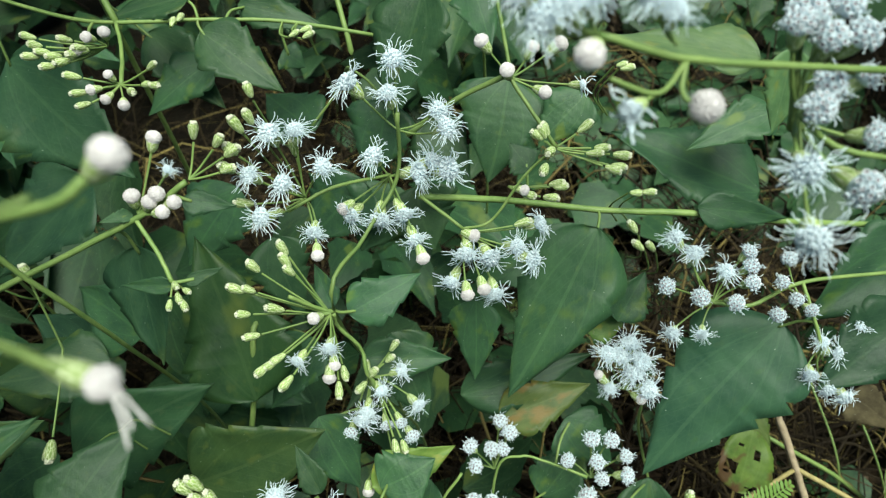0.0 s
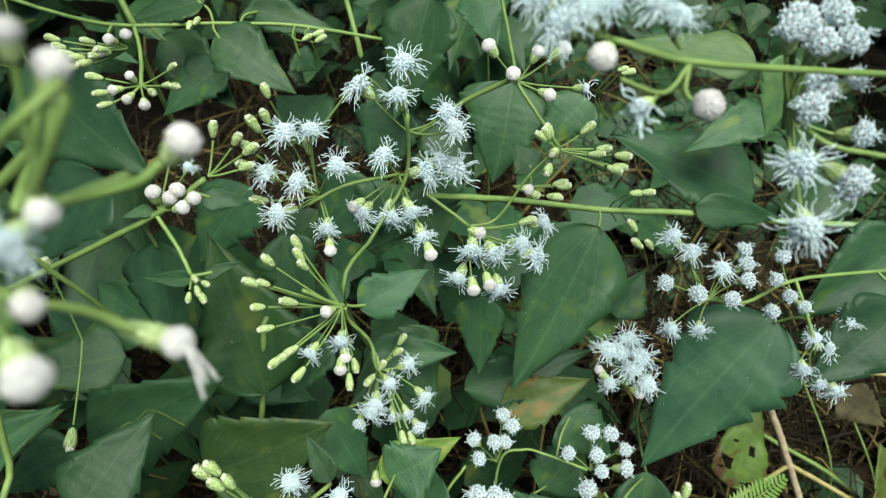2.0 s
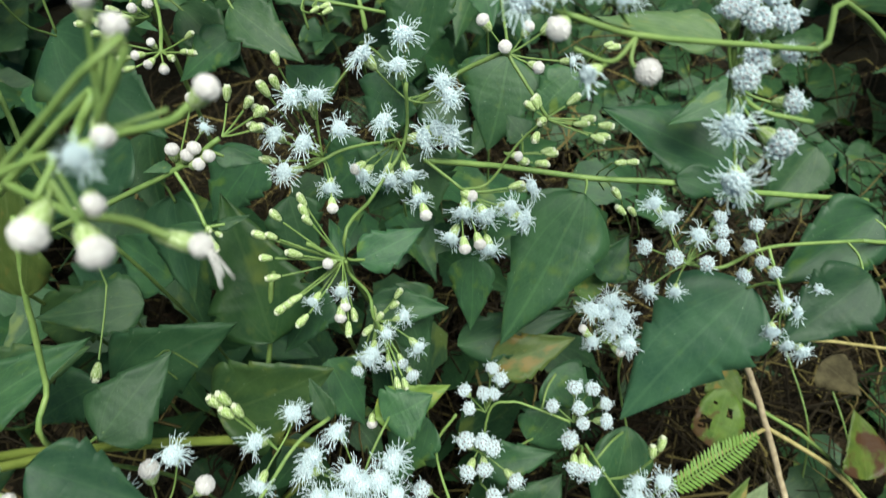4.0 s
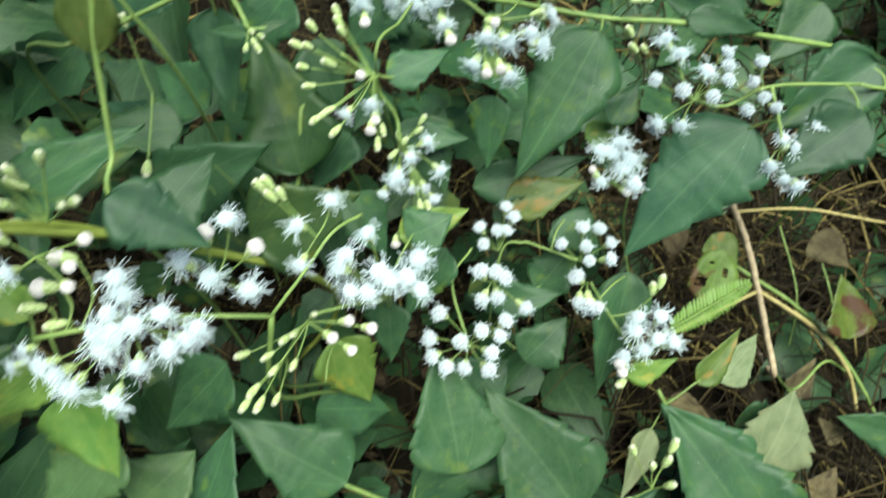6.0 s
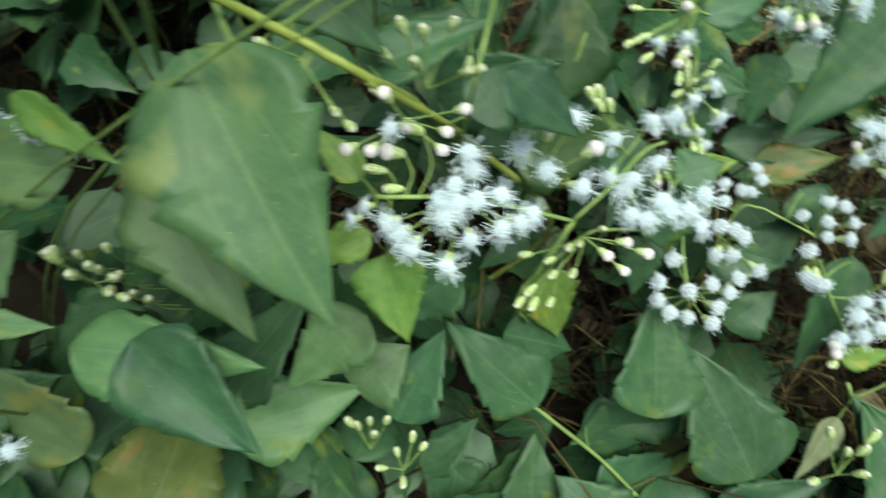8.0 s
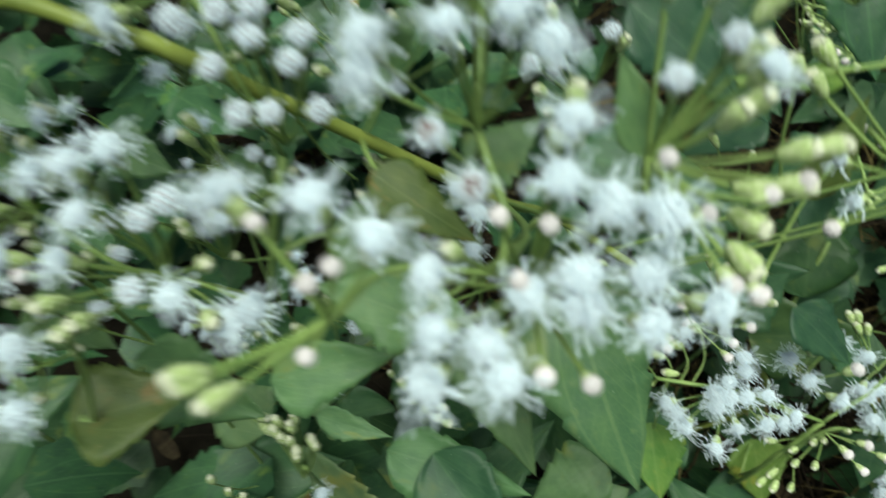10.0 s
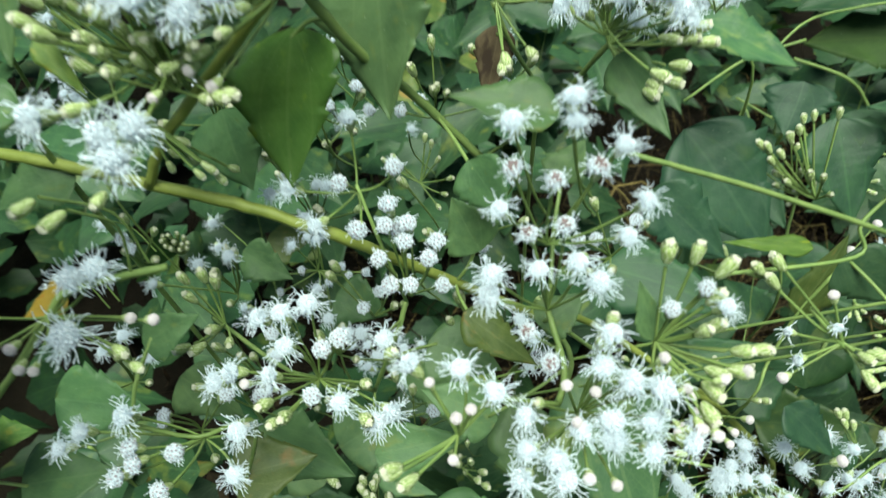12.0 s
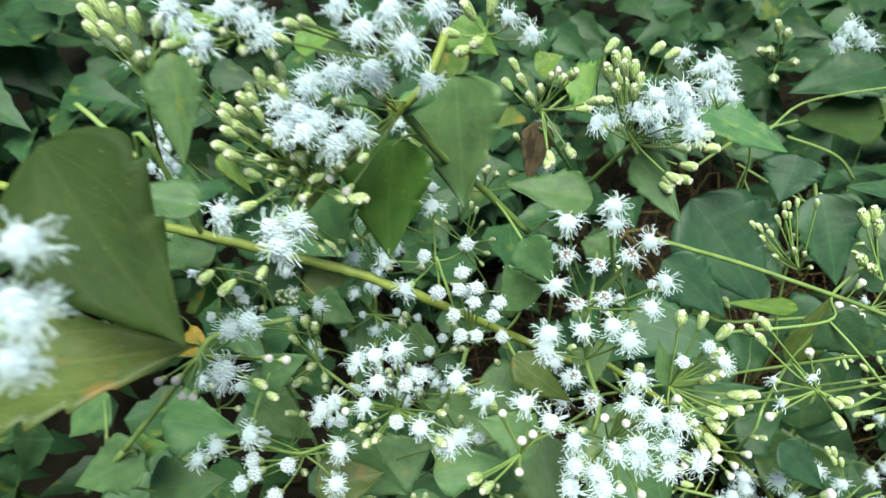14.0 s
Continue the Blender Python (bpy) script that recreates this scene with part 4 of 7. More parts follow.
p = plant("flowering_shrub", "side branch with round pink-white buds and a knot of green buds", (0.0386, 0.3560, 0.0900), "shrub")
stem(p, 0.0018, (0.0215, 0.2556, 0.4989), (0.0231, 0.2413, 0.4926), (0.0261, 0.2163, 0.4819), (0.0269, 0.2109, 0.4783), (0.0358, 0.2005, 0.4688), (0.0432, 0.1952, 0.4598))
stem(p, 0.0020, (0.0215, 0.2556, 0.4989), (0.0186, 0.2860, 0.4996), (0.0316, 0.3315, 0.3153), (0.0386, 0.3560, 0.0900))
stem(p, 0.0013, (0.0432, 0.1952, 0.4598), (0.0328, 0.1934, 0.4487), (0.0207, 0.1867, 0.4318), (0.0097, 0.1823, 0.4319))
heads(p, (0.0269, 0.2112, 0.4786), "p", 0.0051, (0.0157, 0.2168, 0.4905), (0.0248, 0.2092, 0.4835), (0.0385, 0.2029, 0.4777), (0.0343, 0.2152, 0.4890), (0.0441, 0.2159, 0.4896))
heads(p, (0.0269, 0.2112, 0.4786), "s", 0.0043, (0.0509, 0.2050, 0.4796))
heads(p, (0.0269, 0.2112, 0.4786), "b", 0.0033, (0.0675, 0.2188, 0.4787), (0.0695, 0.2181, 0.4779))
heads(p, (0.0422, 0.1952, 0.4598), "b", 0.0040, (0.0530, 0.1990, 0.4660), (0.0590, 0.1935, 0.4609), (0.0563, 0.1920, 0.4596), (0.0660, 0.1915, 0.4591), (0.0629, 0.1878, 0.4557), (0.0650, 0.1885, 0.4564), (0.0379, 0.1976, 0.4648), (0.0408, 0.1927, 0.4602), (0.0384, 0.1880, 0.4559), (0.0359, 0.1969, 0.4641), (0.0389, 0.1984, 0.4654))
heads(p, (0.0270, 0.1940, 0.4425), "b", 0.0039, (0.0467, 0.1939, 0.4424), (0.0430, 0.1908, 0.4395), (0.0345, 0.1916, 0.4403), (0.0452, 0.1947, 0.4431))
heads(p, (0.0270, 0.1940, 0.4425), "p", 0.0042, (0.0332, 0.1913, 0.4427))
heads(p, (0.0270, 0.1940, 0.4425), "b", 0.0042, (0.0812, 0.2066, 0.4268), (0.0865, 0.2069, 0.4270))

p = plant("flowering_shrub", "drooping branch with dotted white heads over a large dark leaf", (0.2666, 0.2741, 0.0900), "shrub")
stem(p, 0.0021, (0.1982, 0.1888, 0.3965), (0.1503, 0.1805, 0.3999), (0.1306, 0.1755, 0.3913), (0.1128, 0.1747, 0.3947))
stem(p, 0.0019, (0.1503, 0.1805, 0.3999), (0.1537, 0.1689, 0.3920), (0.1582, 0.1598, 0.3809))
stem(p, 0.0025, (0.1982, 0.1888, 0.3965), (0.2466, 0.2041, 0.3696), (0.2596, 0.2496, 0.2438), (0.2666, 0.2741, 0.0900))
heads(p, (0.1133, 0.1747, 0.3947), "o", 0.0068, (0.0954, 0.1898, 0.4180), (0.1033, 0.1850, 0.4137), (0.1157, 0.1796, 0.4087))
heads(p, (0.1133, 0.1747, 0.3947), "c", 0.0063, (0.1237, 0.1834, 0.4162), (0.1245, 0.1792, 0.4124), (0.1251, 0.1743, 0.4078), (0.1042, 0.1699, 0.4039), (0.1183, 0.1682, 0.4023), (0.0907, 0.1733, 0.4071))
heads(p, (0.1133, 0.1747, 0.3947), "o", 0.0055, (0.0949, 0.1630, 0.3895), (0.1071, 0.1626, 0.3891))
heads(p, (0.1133, 0.1747, 0.3947), "b", 0.0042, (0.0805, 0.1978, 0.4159), (0.0827, 0.1921, 0.4107), (0.0879, 0.1917, 0.4104))
heads(p, (0.1491, 0.1762, 0.3959), "c", 0.0061, (0.1384, 0.1761, 0.4054), (0.1440, 0.1710, 0.4007), (0.1499, 0.1677, 0.3976), (0.1364, 0.1664, 0.3965), (0.1412, 0.1831, 0.4118))
heads(p, (0.1594, 0.1609, 0.3792), "o", 0.0065, (0.1582, 0.1624, 0.3832), (0.1645, 0.1589, 0.3800), (0.1735, 0.1674, 0.3878), (0.1534, 0.1521, 0.3738), (0.1673, 0.1454, 0.3677), (0.1604, 0.1477, 0.3698))
leaf(p, "k", 0.0537, (0.1473, 0.1744, 0.3807), (0.0929, 0.1338, 0.3220))
leaf(p, "g", 0.0164, (0.1074, 0.2040, 0.4215), (0.1457, 0.2019, 0.4155))
leaf(p, "k", 0.0326, (0.1954, 0.1713, 0.3940), (0.1568, 0.1474, 0.3695))
leaf(p, "g", 0.0353, (0.2130, 0.2045, 0.3972), (0.1644, 0.1829, 0.3708))
leaf(p, "g", 0.0410, (0.1471, 0.2298, 0.4071), (0.0789, 0.2443, 0.4273))
leaf(p, "g", 0.0199, (0.1405, 0.2331, 0.4481), (0.1035, 0.2211, 0.4372))
leaf(p, "g", 0.0178, (0.0805, 0.1824, 0.3707), (0.0922, 0.1992, 0.3860))
leaf(p, "g", 0.0321, (0.1937, 0.2439, 0.4062), (0.1666, 0.2204, 0.3848))

p = plant("flowering_shrub", "pale shaggy flower cluster half hidden between large leaves", (0.1312, 0.2154, 0.0900), "shrub")
stem(p, 0.0017, (0.0916, 0.1580, 0.3483), (0.0965, 0.1584, 0.3147), (0.1112, 0.1454, 0.2621), (0.1242, 0.1909, 0.1847), (0.1312, 0.2154, 0.0900))
stem(p, 0.0016, (0.0752, 0.1854, 0.3531), (0.0888, 0.1992, 0.3521), (0.0941, 0.1971, 0.3638))
heads(p, (0.0854, 0.1625, 0.3456), "o", 0.0086, (0.0748, 0.1710, 0.3630), (0.0849, 0.1742, 0.3658), (0.0899, 0.1682, 0.3603), (0.0865, 0.1645, 0.3569), (0.0930, 0.1588, 0.3518), (0.0811, 0.1701, 0.3621))
heads(p, (0.0854, 0.1625, 0.3456), "o", 0.0056, (0.0764, 0.1603, 0.3505))
heads(p, (0.0854, 0.1625, 0.3456), "p", 0.0046, (0.0908, 0.1565, 0.3469), (0.0709, 0.1652, 0.3550))
heads(p, (0.0854, 0.1625, 0.3456), "b", 0.0041, (0.0744, 0.1638, 0.3510))
leaf(p, "g", 0.0254, (0.0094, 0.1661, 0.3356), (0.0714, 0.1807, 0.3488))
leaf(p, "o", 0.0224, (0.0275, 0.1547, 0.3319), (0.0690, 0.1675, 0.3435))
leaf(p, "y", 0.0147, (0.0699, 0.1874, 0.3550), (0.0887, 0.1932, 0.3602))

p = plant("flowering_shrub", "low shrub twig with small white dotted heads above brown litter", (0.0440, 0.1947, 0.0900), "shrub")
stem(p, 0.0016, (0.0680, 0.1351, 0.3138), (0.0478, 0.1432, 0.3145), (0.0372, 0.1446, 0.3159), (0.0264, 0.1403, 0.3120), (0.0240, 0.1247, 0.2570), (0.0370, 0.1702, 0.1819), (0.0440, 0.1947, 0.0900))
stem(p, 0.0018, (0.0097, 0.0942, 0.2888), (-0.0006, 0.1211, 0.3088), (0.0093, 0.1332, 0.3240))
stem(p, 0.0019, (0.1103, 0.0938, 0.2696), (0.0901, 0.1164, 0.2865), (0.0770, 0.1288, 0.3019))
heads(p, (0.0248, 0.1391, 0.3149), "c", 0.0067, (0.0270, 0.1519, 0.3375), (0.0314, 0.1480, 0.3339), (0.0230, 0.1424, 0.3288), (0.0282, 0.1423, 0.3288), (0.0133, 0.1434, 0.3298), (0.0157, 0.1367, 0.3236))
heads(p, (0.0700, 0.1363, 0.3109), "c", 0.0068, (0.0694, 0.1467, 0.3285), (0.0785, 0.1463, 0.3281), (0.0583, 0.1397, 0.3221), (0.0719, 0.1390, 0.3215), (0.0852, 0.1408, 0.3231), (0.0856, 0.1343, 0.3171), (0.0739, 0.1332, 0.3162))
leaf(p, "g", 0.0304, (0.0606, 0.1627, 0.3188), (0.0825, 0.1462, 0.3036))
leaf(p, "g", 0.0294, (0.0522, 0.1419, 0.2727), (0.0761, 0.1678, 0.2963))
leaf(p, "g", 0.0221, (0.0214, 0.1242, 0.2837), (0.0629, 0.1300, 0.2889))
heads(p, (0.0205, 0.1189, 0.3134), "c", 0.0081, (0.0140, 0.1208, 0.3210), (0.0224, 0.1205, 0.3208), (0.0275, 0.1183, 0.3191), (0.0154, 0.1088, 0.3121), (0.0234, 0.1098, 0.3128), (0.0385, 0.1059, 0.3099))
heads(p, (0.0743, 0.1259, 0.3060), "c", 0.0084, (0.0680, 0.1283, 0.3078), (0.0747, 0.1159, 0.2986), (0.0795, 0.1148, 0.2978), (0.0700, 0.1170, 0.2994))
heads(p, (0.0095, 0.0918, 0.2933), "c", 0.0076, (-0.0068, 0.0997, 0.3116), (-0.0116, 0.0889, 0.3036), (-0.0098, 0.0814, 0.2980), (-0.0023, 0.0773, 0.2950), (0.0071, 0.0771, 0.2948), (0.0198, 0.0767, 0.2945), (0.0046, 0.0881, 0.3030), (0.0153, 0.0932, 0.3067), (0.0251, 0.0911, 0.3051), (0.0210, 0.0839, 0.2998), (0.0278, 0.0975, 0.3099))
heads(p, (0.1102, 0.0951, 0.2706), "o", 0.0081, (0.1030, 0.1117, 0.2954), (0.1155, 0.1120, 0.2956), (0.1017, 0.1054, 0.2907), (0.1143, 0.1020, 0.2882), (0.0959, 0.0934, 0.2819), (0.1228, 0.1009, 0.2874), (0.1074, 0.0968, 0.2843))
heads(p, (0.1102, 0.0951, 0.2706), "p", 0.0062, (0.0930, 0.0901, 0.2794), (0.0947, 0.0864, 0.2766))
heads(p, (0.1102, 0.0951, 0.2706), "b", 0.0056, (0.1149, 0.1270, 0.3068), (0.1103, 0.1239, 0.3045), (0.0949, 0.0819, 0.2733))
leaf(p, "y", 0.0150, (0.0979, 0.0845, 0.2752), (0.1250, 0.0937, 0.2820))
feather_leaf(p, 0.0190, (0.1279, 0.1165, 0.2738), (0.1748, 0.1409, 0.2894))
leaf(p, "g", 0.0334, (0.1018, 0.1431, 0.2938), (0.0901, 0.0913, 0.2429))
leaf(p, "g", 0.0305, (0.0455, 0.1037, 0.2522), (0.0683, 0.1261, 0.2688))

p = plant("flowering_shrub", "yellow-green branch with closed buds and dotted white heads", (0.4732, 0.1361, 0.0900), "shrub")
stem(p, 0.0016, (0.0841, 0.1130, 0.5417), (0.0622, 0.1074, 0.5462), (0.0411, 0.1040, 0.5499), (0.0265, 0.1041, 0.5541))
stem(p, 0.0011, (0.0411, 0.1038, 0.5497), (0.0359, 0.0984, 0.5474), (0.0279, 0.0983, 0.5501))
stem(p, 0.0011, (0.0411, 0.1038, 0.5497), (0.0400, 0.0992, 0.5468), (0.0424, 0.0964, 0.5456))
stem(p, 0.0018, (0.0841, 0.1130, 0.5417), (0.1232, 0.1361, 0.5248), (0.3507, 0.1361, 0.3291), (0.4732, 0.1361, 0.0900))
stem(p, 0.0020, (0.0714, 0.1332, 0.5494), (0.0698, 0.1221, 0.5393), (0.0711, 0.1159, 0.5268))
stem(p, 0.0013, (0.0686, 0.1126, 0.5332), (0.0707, 0.1016, 0.5340), (0.0825, 0.0997, 0.5322))
heads(p, (0.0268, 0.1051, 0.5536), "o", 0.0053, (0.0176, 0.1043, 0.5570), (0.0219, 0.1059, 0.5584), (0.0253, 0.1068, 0.5593), (0.0143, 0.1075, 0.5599))
heads(p, (0.0268, 0.1051, 0.5536), "p", 0.0042, (0.0243, 0.0990, 0.5535))
heads(p, (0.0397, 0.1056, 0.5514), "o", 0.0047, (0.0375, 0.1050, 0.5575), (0.0346, 0.1067, 0.5592))
heads(p, (0.0362, 0.0992, 0.5469), "s", 0.0039, (0.0303, 0.0929, 0.5479))
heads(p, (0.0428, 0.0981, 0.5444), "p", 0.0046, (0.0423, 0.0943, 0.5478))
leaf(p, "w", 0.0161, (0.0877, 0.1664, 0.5120), (0.0497, 0.1763, 0.5144))
leaf(p, "h", 0.0130, (0.1071, 0.1868, 0.5034), (0.1066, 0.1761, 0.4801))
heads(p, (0.0700, 0.1142, 0.5320), "c", 0.0062, (0.0674, 0.1208, 0.5489), (0.0712, 0.1175, 0.5459), (0.0742, 0.1219, 0.5499), (0.0772, 0.1178, 0.5461))
heads(p, (0.0700, 0.1142, 0.5320), "c", 0.0063, (0.0679, 0.1066, 0.5386), (0.0646, 0.1175, 0.5486))
heads(p, (0.0700, 0.1142, 0.5320), "o", 0.0058, (0.0646, 0.0972, 0.5327), (0.0655, 0.0883, 0.5245))
heads(p, (0.0700, 0.1142, 0.5320), "c", 0.0064, (0.0769, 0.0976, 0.5276), (0.0711, 0.1113, 0.5401))
heads(p, (0.0700, 0.1142, 0.5320), "c", 0.0051, (0.0796, 0.1149, 0.5394), (0.0810, 0.1070, 0.5321))
leaf(p, "g", 0.0089, (0.1038, 0.2084, 0.5096), (0.1010, 0.2005, 0.5024))

p = plant("flowering_shrub", "thin stalks with single round pinkish white buds", (-0.4221, 0.0160, 0.0900), "shrub")
stem(p, 0.0016, (-0.0540, 0.0634, 0.5537), (-0.0444, 0.0626, 0.5570), (-0.0378, 0.0630, 0.5587), (-0.0348, 0.0647, 0.5603))
stem(p, 0.0017, (-0.0541, 0.0553, 0.5463), (-0.0438, 0.0520, 0.5487), (-0.0391, 0.0502, 0.5484), (-0.0368, 0.0496, 0.5478))
stem(p, 0.0019, (-0.0540, 0.0634, 0.5537), (-0.0721, 0.0660, 0.5425), (-0.2996, 0.0335, 0.3389), (-0.4221, 0.0160, 0.0900))
stem(p, 0.0019, (-0.0541, 0.0553, 0.5463), (-0.0721, 0.0660, 0.5425))
stem(p, 0.0013, (-0.0378, 0.0563, 0.5764), (-0.0394, 0.0525, 0.5712), (-0.0403, 0.0503, 0.5675), (-0.0537, 0.0485, 0.5624), (-0.2812, 0.0160, 0.3498), (-0.4037, -0.0015, 0.0900))
stem(p, 0.0009, (-0.0322, 0.0539, 0.5677), (-0.0378, 0.0514, 0.5669), (-0.0403, 0.0501, 0.5673))
heads(p, (-0.0360, 0.0638, 0.5594), "p", 0.0038, (-0.0313, 0.0657, 0.5632))
heads(p, (-0.0382, 0.0500, 0.5482), "t", 0.0035, (-0.0315, 0.0477, 0.5481))
heads(p, (-0.0402, 0.0507, 0.5679), "p", 0.0031, (-0.0365, 0.0572, 0.5780))
heads(p, (-0.0402, 0.0507, 0.5679), "p", 0.0025, (-0.0379, 0.0555, 0.5821))
heads(p, (-0.0402, 0.0507, 0.5679), "p", 0.0030, (-0.0392, 0.0492, 0.5665))
heads(p, (-0.0402, 0.0507, 0.5679), "o", 0.0032, (-0.0405, 0.0450, 0.5673))
heads(p, (-0.0428, 0.0456, 0.5614), "p", 0.0032, (-0.0400, 0.0423, 0.5615))

p = plant("dry_twig", "dry forked brown twig lying over leaf litter", (0.2561, 0.2069, 0.0900), "twig")
stem(p, 0.0054, (0.1711, 0.2035, 0.3012), (0.1934, 0.1920, 0.2677), (0.2101, 0.1736, 0.2353), (0.2260, 0.1532, 0.2015), (0.2361, 0.1369, 0.1769), (0.2491, 0.1824, 0.1378), (0.2561, 0.2069, 0.0900), mat=TWIG, name="twig_limb")
stem(p, 0.0031, (0.2115, 0.1726, 0.2334), (0.1738, 0.1545, 0.2274), (0.1476, 0.1396, 0.2289), mat=DRY_STEM, name="twig_limb")
stem(p, 0.0036, (0.2115, 0.1726, 0.2334), (0.2527, 0.1554, 0.2156), (0.2837, 0.1371, 0.1894), (0.2972, 0.1188, 0.1634), mat=DRY_STEM, name="twig_limb")
stem(p, 0.0027, (0.1815, 0.1988, 0.2852), (0.2365, 0.2147, 0.2720), (0.3075, 0.2215, 0.2521), mat=DRY_STEM, name="twig_limb")

p = plant("flowering_shrub", "ground plants with pale and yellowing leaves in brown litter", (0.2585, 0.1904, 0.0900), "shrub")
stem(p, 0.0024, (0.2902, 0.1400, 0.1791), (0.2674, 0.1415, 0.1927), (0.2385, 0.1204, 0.1896), (0.2515, 0.1659, 0.1448), (0.2585, 0.1904, 0.0900))
stem(p, 0.0033, (0.2010, 0.1944, 0.2321), (0.2531, 0.1720, 0.2092), (0.2943, 0.1401, 0.1792), (0.3276, 0.1050, 0.1407))
stem(p, 0.0029, (0.1325, 0.1008, 0.2250), (0.1496, 0.0801, 0.2034), (0.1709, 0.0561, 0.1793))
stem(p, 0.0017, (0.2681, 0.2246, 0.2295), (0.2760, 0.1858, 0.2131), (0.2874, 0.1645, 0.1849))
stem(p, 0.0017, (0.2480, 0.2370, 0.2263), (0.2570, 0.1906, 0.2043), (0.2575, 0.1617, 0.1704))
leaf(p, "e", 0.0340, (0.2707, 0.1452, 0.2191), (0.2662, 0.1800, 0.2449))
leaf(p, "v", 0.0450, (0.1971, 0.0611, 0.2026), (0.2192, 0.1048, 0.2227))
leaf(p, "g", 0.0402, (0.1862, 0.0853, 0.2009), (0.2150, 0.0499, 0.1747))
leaf(p, "d", 0.0150, (0.2604, 0.0840, 0.1875), (0.2459, 0.0978, 0.1977))
leaf(p, "d", 0.0206, (0.2429, 0.0535, 0.1648), (0.2598, 0.0711, 0.1778))
leaf(p, "d", 0.0164, (0.1445, 0.1023, 0.2137), (0.1722, 0.0878, 0.2029))
leaf(p, "d", 0.0201, (0.2442, 0.1215, 0.1779), (0.2613, 0.1429, 0.1938))
leaf(p, "v", 0.0164, (0.1237, 0.0755, 0.2249), (0.1051, 0.0386, 0.2038))
leaf(p, "d", 0.0246, (0.1683, 0.2092, 0.2307), (0.1473, 0.2218, 0.2401))
leaf(p, "o", 0.0178, (0.1576, 0.1058, 0.2256), (0.1843, 0.1337, 0.2467))
leaf(p, "v", 0.0217, (0.1740, 0.1091, 0.2218), (0.1976, 0.1336, 0.2403))
leaf(p, "g", 0.0443, (0.1745, 0.0487, 0.2075), (0.1314, 0.0888, 0.2315))
leaf(p, "g", 0.0356, (0.1918, 0.0934, 0.1911), (0.2350, 0.0885, 0.1873))
leaf(p, "g", 0.0267, (0.2969, 0.0816, 0.2071), (0.2473, 0.0909, 0.2142))
leaf(p, "o", 0.0225, (0.1730, 0.1945, 0.2676), (0.1888, 0.1710, 0.2498))
leaf(p, "d", 0.0287, (0.2633, 0.2208, 0.2373), (0.2887, 0.2018, 0.2229))
leaf(p, "e", 0.0330, (0.1655, 0.1551, 0.2439), (0.1786, 0.1812, 0.2650), shape=6)

p = plant("flowering_shrub", "long spreading branch crowded with open white shaggy flower heads", (-0.0624, 0.1210, 0.0900), "shrub")
stem(p, 0.0023, (-0.0715, 0.0533, 0.3831), (-0.1002, 0.0474, 0.3912), (-0.1182, 0.0402, 0.3984), (-0.1468, 0.0322, 0.3987))
stem(p, 0.0018, (-0.0715, 0.0533, 0.3831), (-0.0590, 0.0677, 0.3938), (-0.0494, 0.0833, 0.3991), (-0.0398, 0.0953, 0.3956))
stem(p, 0.0029, (-0.0715, 0.0533, 0.3831), (-0.0824, 0.0510, 0.3129), (-0.0694, 0.0965, 0.2126), (-0.0624, 0.1210, 0.0900))
heads(p, (-0.1167, 0.0407, 0.3975), "o", 0.0072, (-0.1160, 0.0467, 0.4169), (-0.1185, 0.0369, 0.4096), (-0.1164, 0.0316, 0.4057), (-0.1225, 0.0315, 0.4056), (-0.1098, 0.0341, 0.4075), (-0.1200, 0.0269, 0.4022), (-0.1139, 0.0424, 0.4137))
heads(p, (-0.1167, 0.0407, 0.3975), "o", 0.0070, (-0.1017, 0.0389, 0.4074), (-0.0890, 0.0354, 0.4047), (-0.0984, 0.0292, 0.4002), (-0.1088, 0.0240, 0.3963), (-0.0927, 0.0322, 0.4023))
heads(p, (-0.1167, 0.0407, 0.3975), "o", 0.0072, (-0.1343, 0.0192, 0.3978), (-0.1401, 0.0213, 0.3994), (-0.1294, 0.0155, 0.3950), (-0.1151, 0.0126, 0.3928))
heads(p, (-0.0891, 0.0561, 0.4014), "o", 0.0071, (-0.0976, 0.0567, 0.4143), (-0.0875, 0.0519, 0.4108), (-0.0735, 0.0491, 0.4087), (-0.0823, 0.0686, 0.4231))
heads(p, (-0.0891, 0.0561, 0.4014), "p", 0.0059, (-0.0896, 0.0652, 0.4206), (-0.0711, 0.0614, 0.4178), (-0.1421, 0.0563, 0.4141), (-0.1477, 0.0474, 0.4075))
heads(p, (-0.0891, 0.0561, 0.4014), "b", 0.0048, (-0.1416, 0.0382, 0.3982), (-0.1572, 0.0779, 0.4277), (-0.1498, 0.0428, 0.4016), (-0.1547, 0.0660, 0.4188))
heads(p, (-0.0560, 0.0813, 0.3977), "o", 0.0066, (-0.0628, 0.0816, 0.4041), (-0.0612, 0.0694, 0.3950), (-0.0500, 0.0898, 0.4102))
heads(p, (-0.0560, 0.0813, 0.3977), "b", 0.0043, (-0.0760, 0.0901, 0.4167), (-0.0716, 0.0872, 0.4145), (-0.0678, 0.0878, 0.4149), (-0.0729, 0.0911, 0.4174))
heads(p, (-0.0560, 0.0813, 0.3977), "o", 0.0047, (-0.1544, 0.0241, 0.3927), (-0.1506, 0.0289, 0.3963))
leaf(p, "y", 0.0275, (-0.1412, 0.0244, 0.3742), (-0.1267, 0.0002, 0.3500))
leaf(p, "y", 0.0147, (-0.1567, 0.0459, 0.3902), (-0.1824, 0.0586, 0.3997))

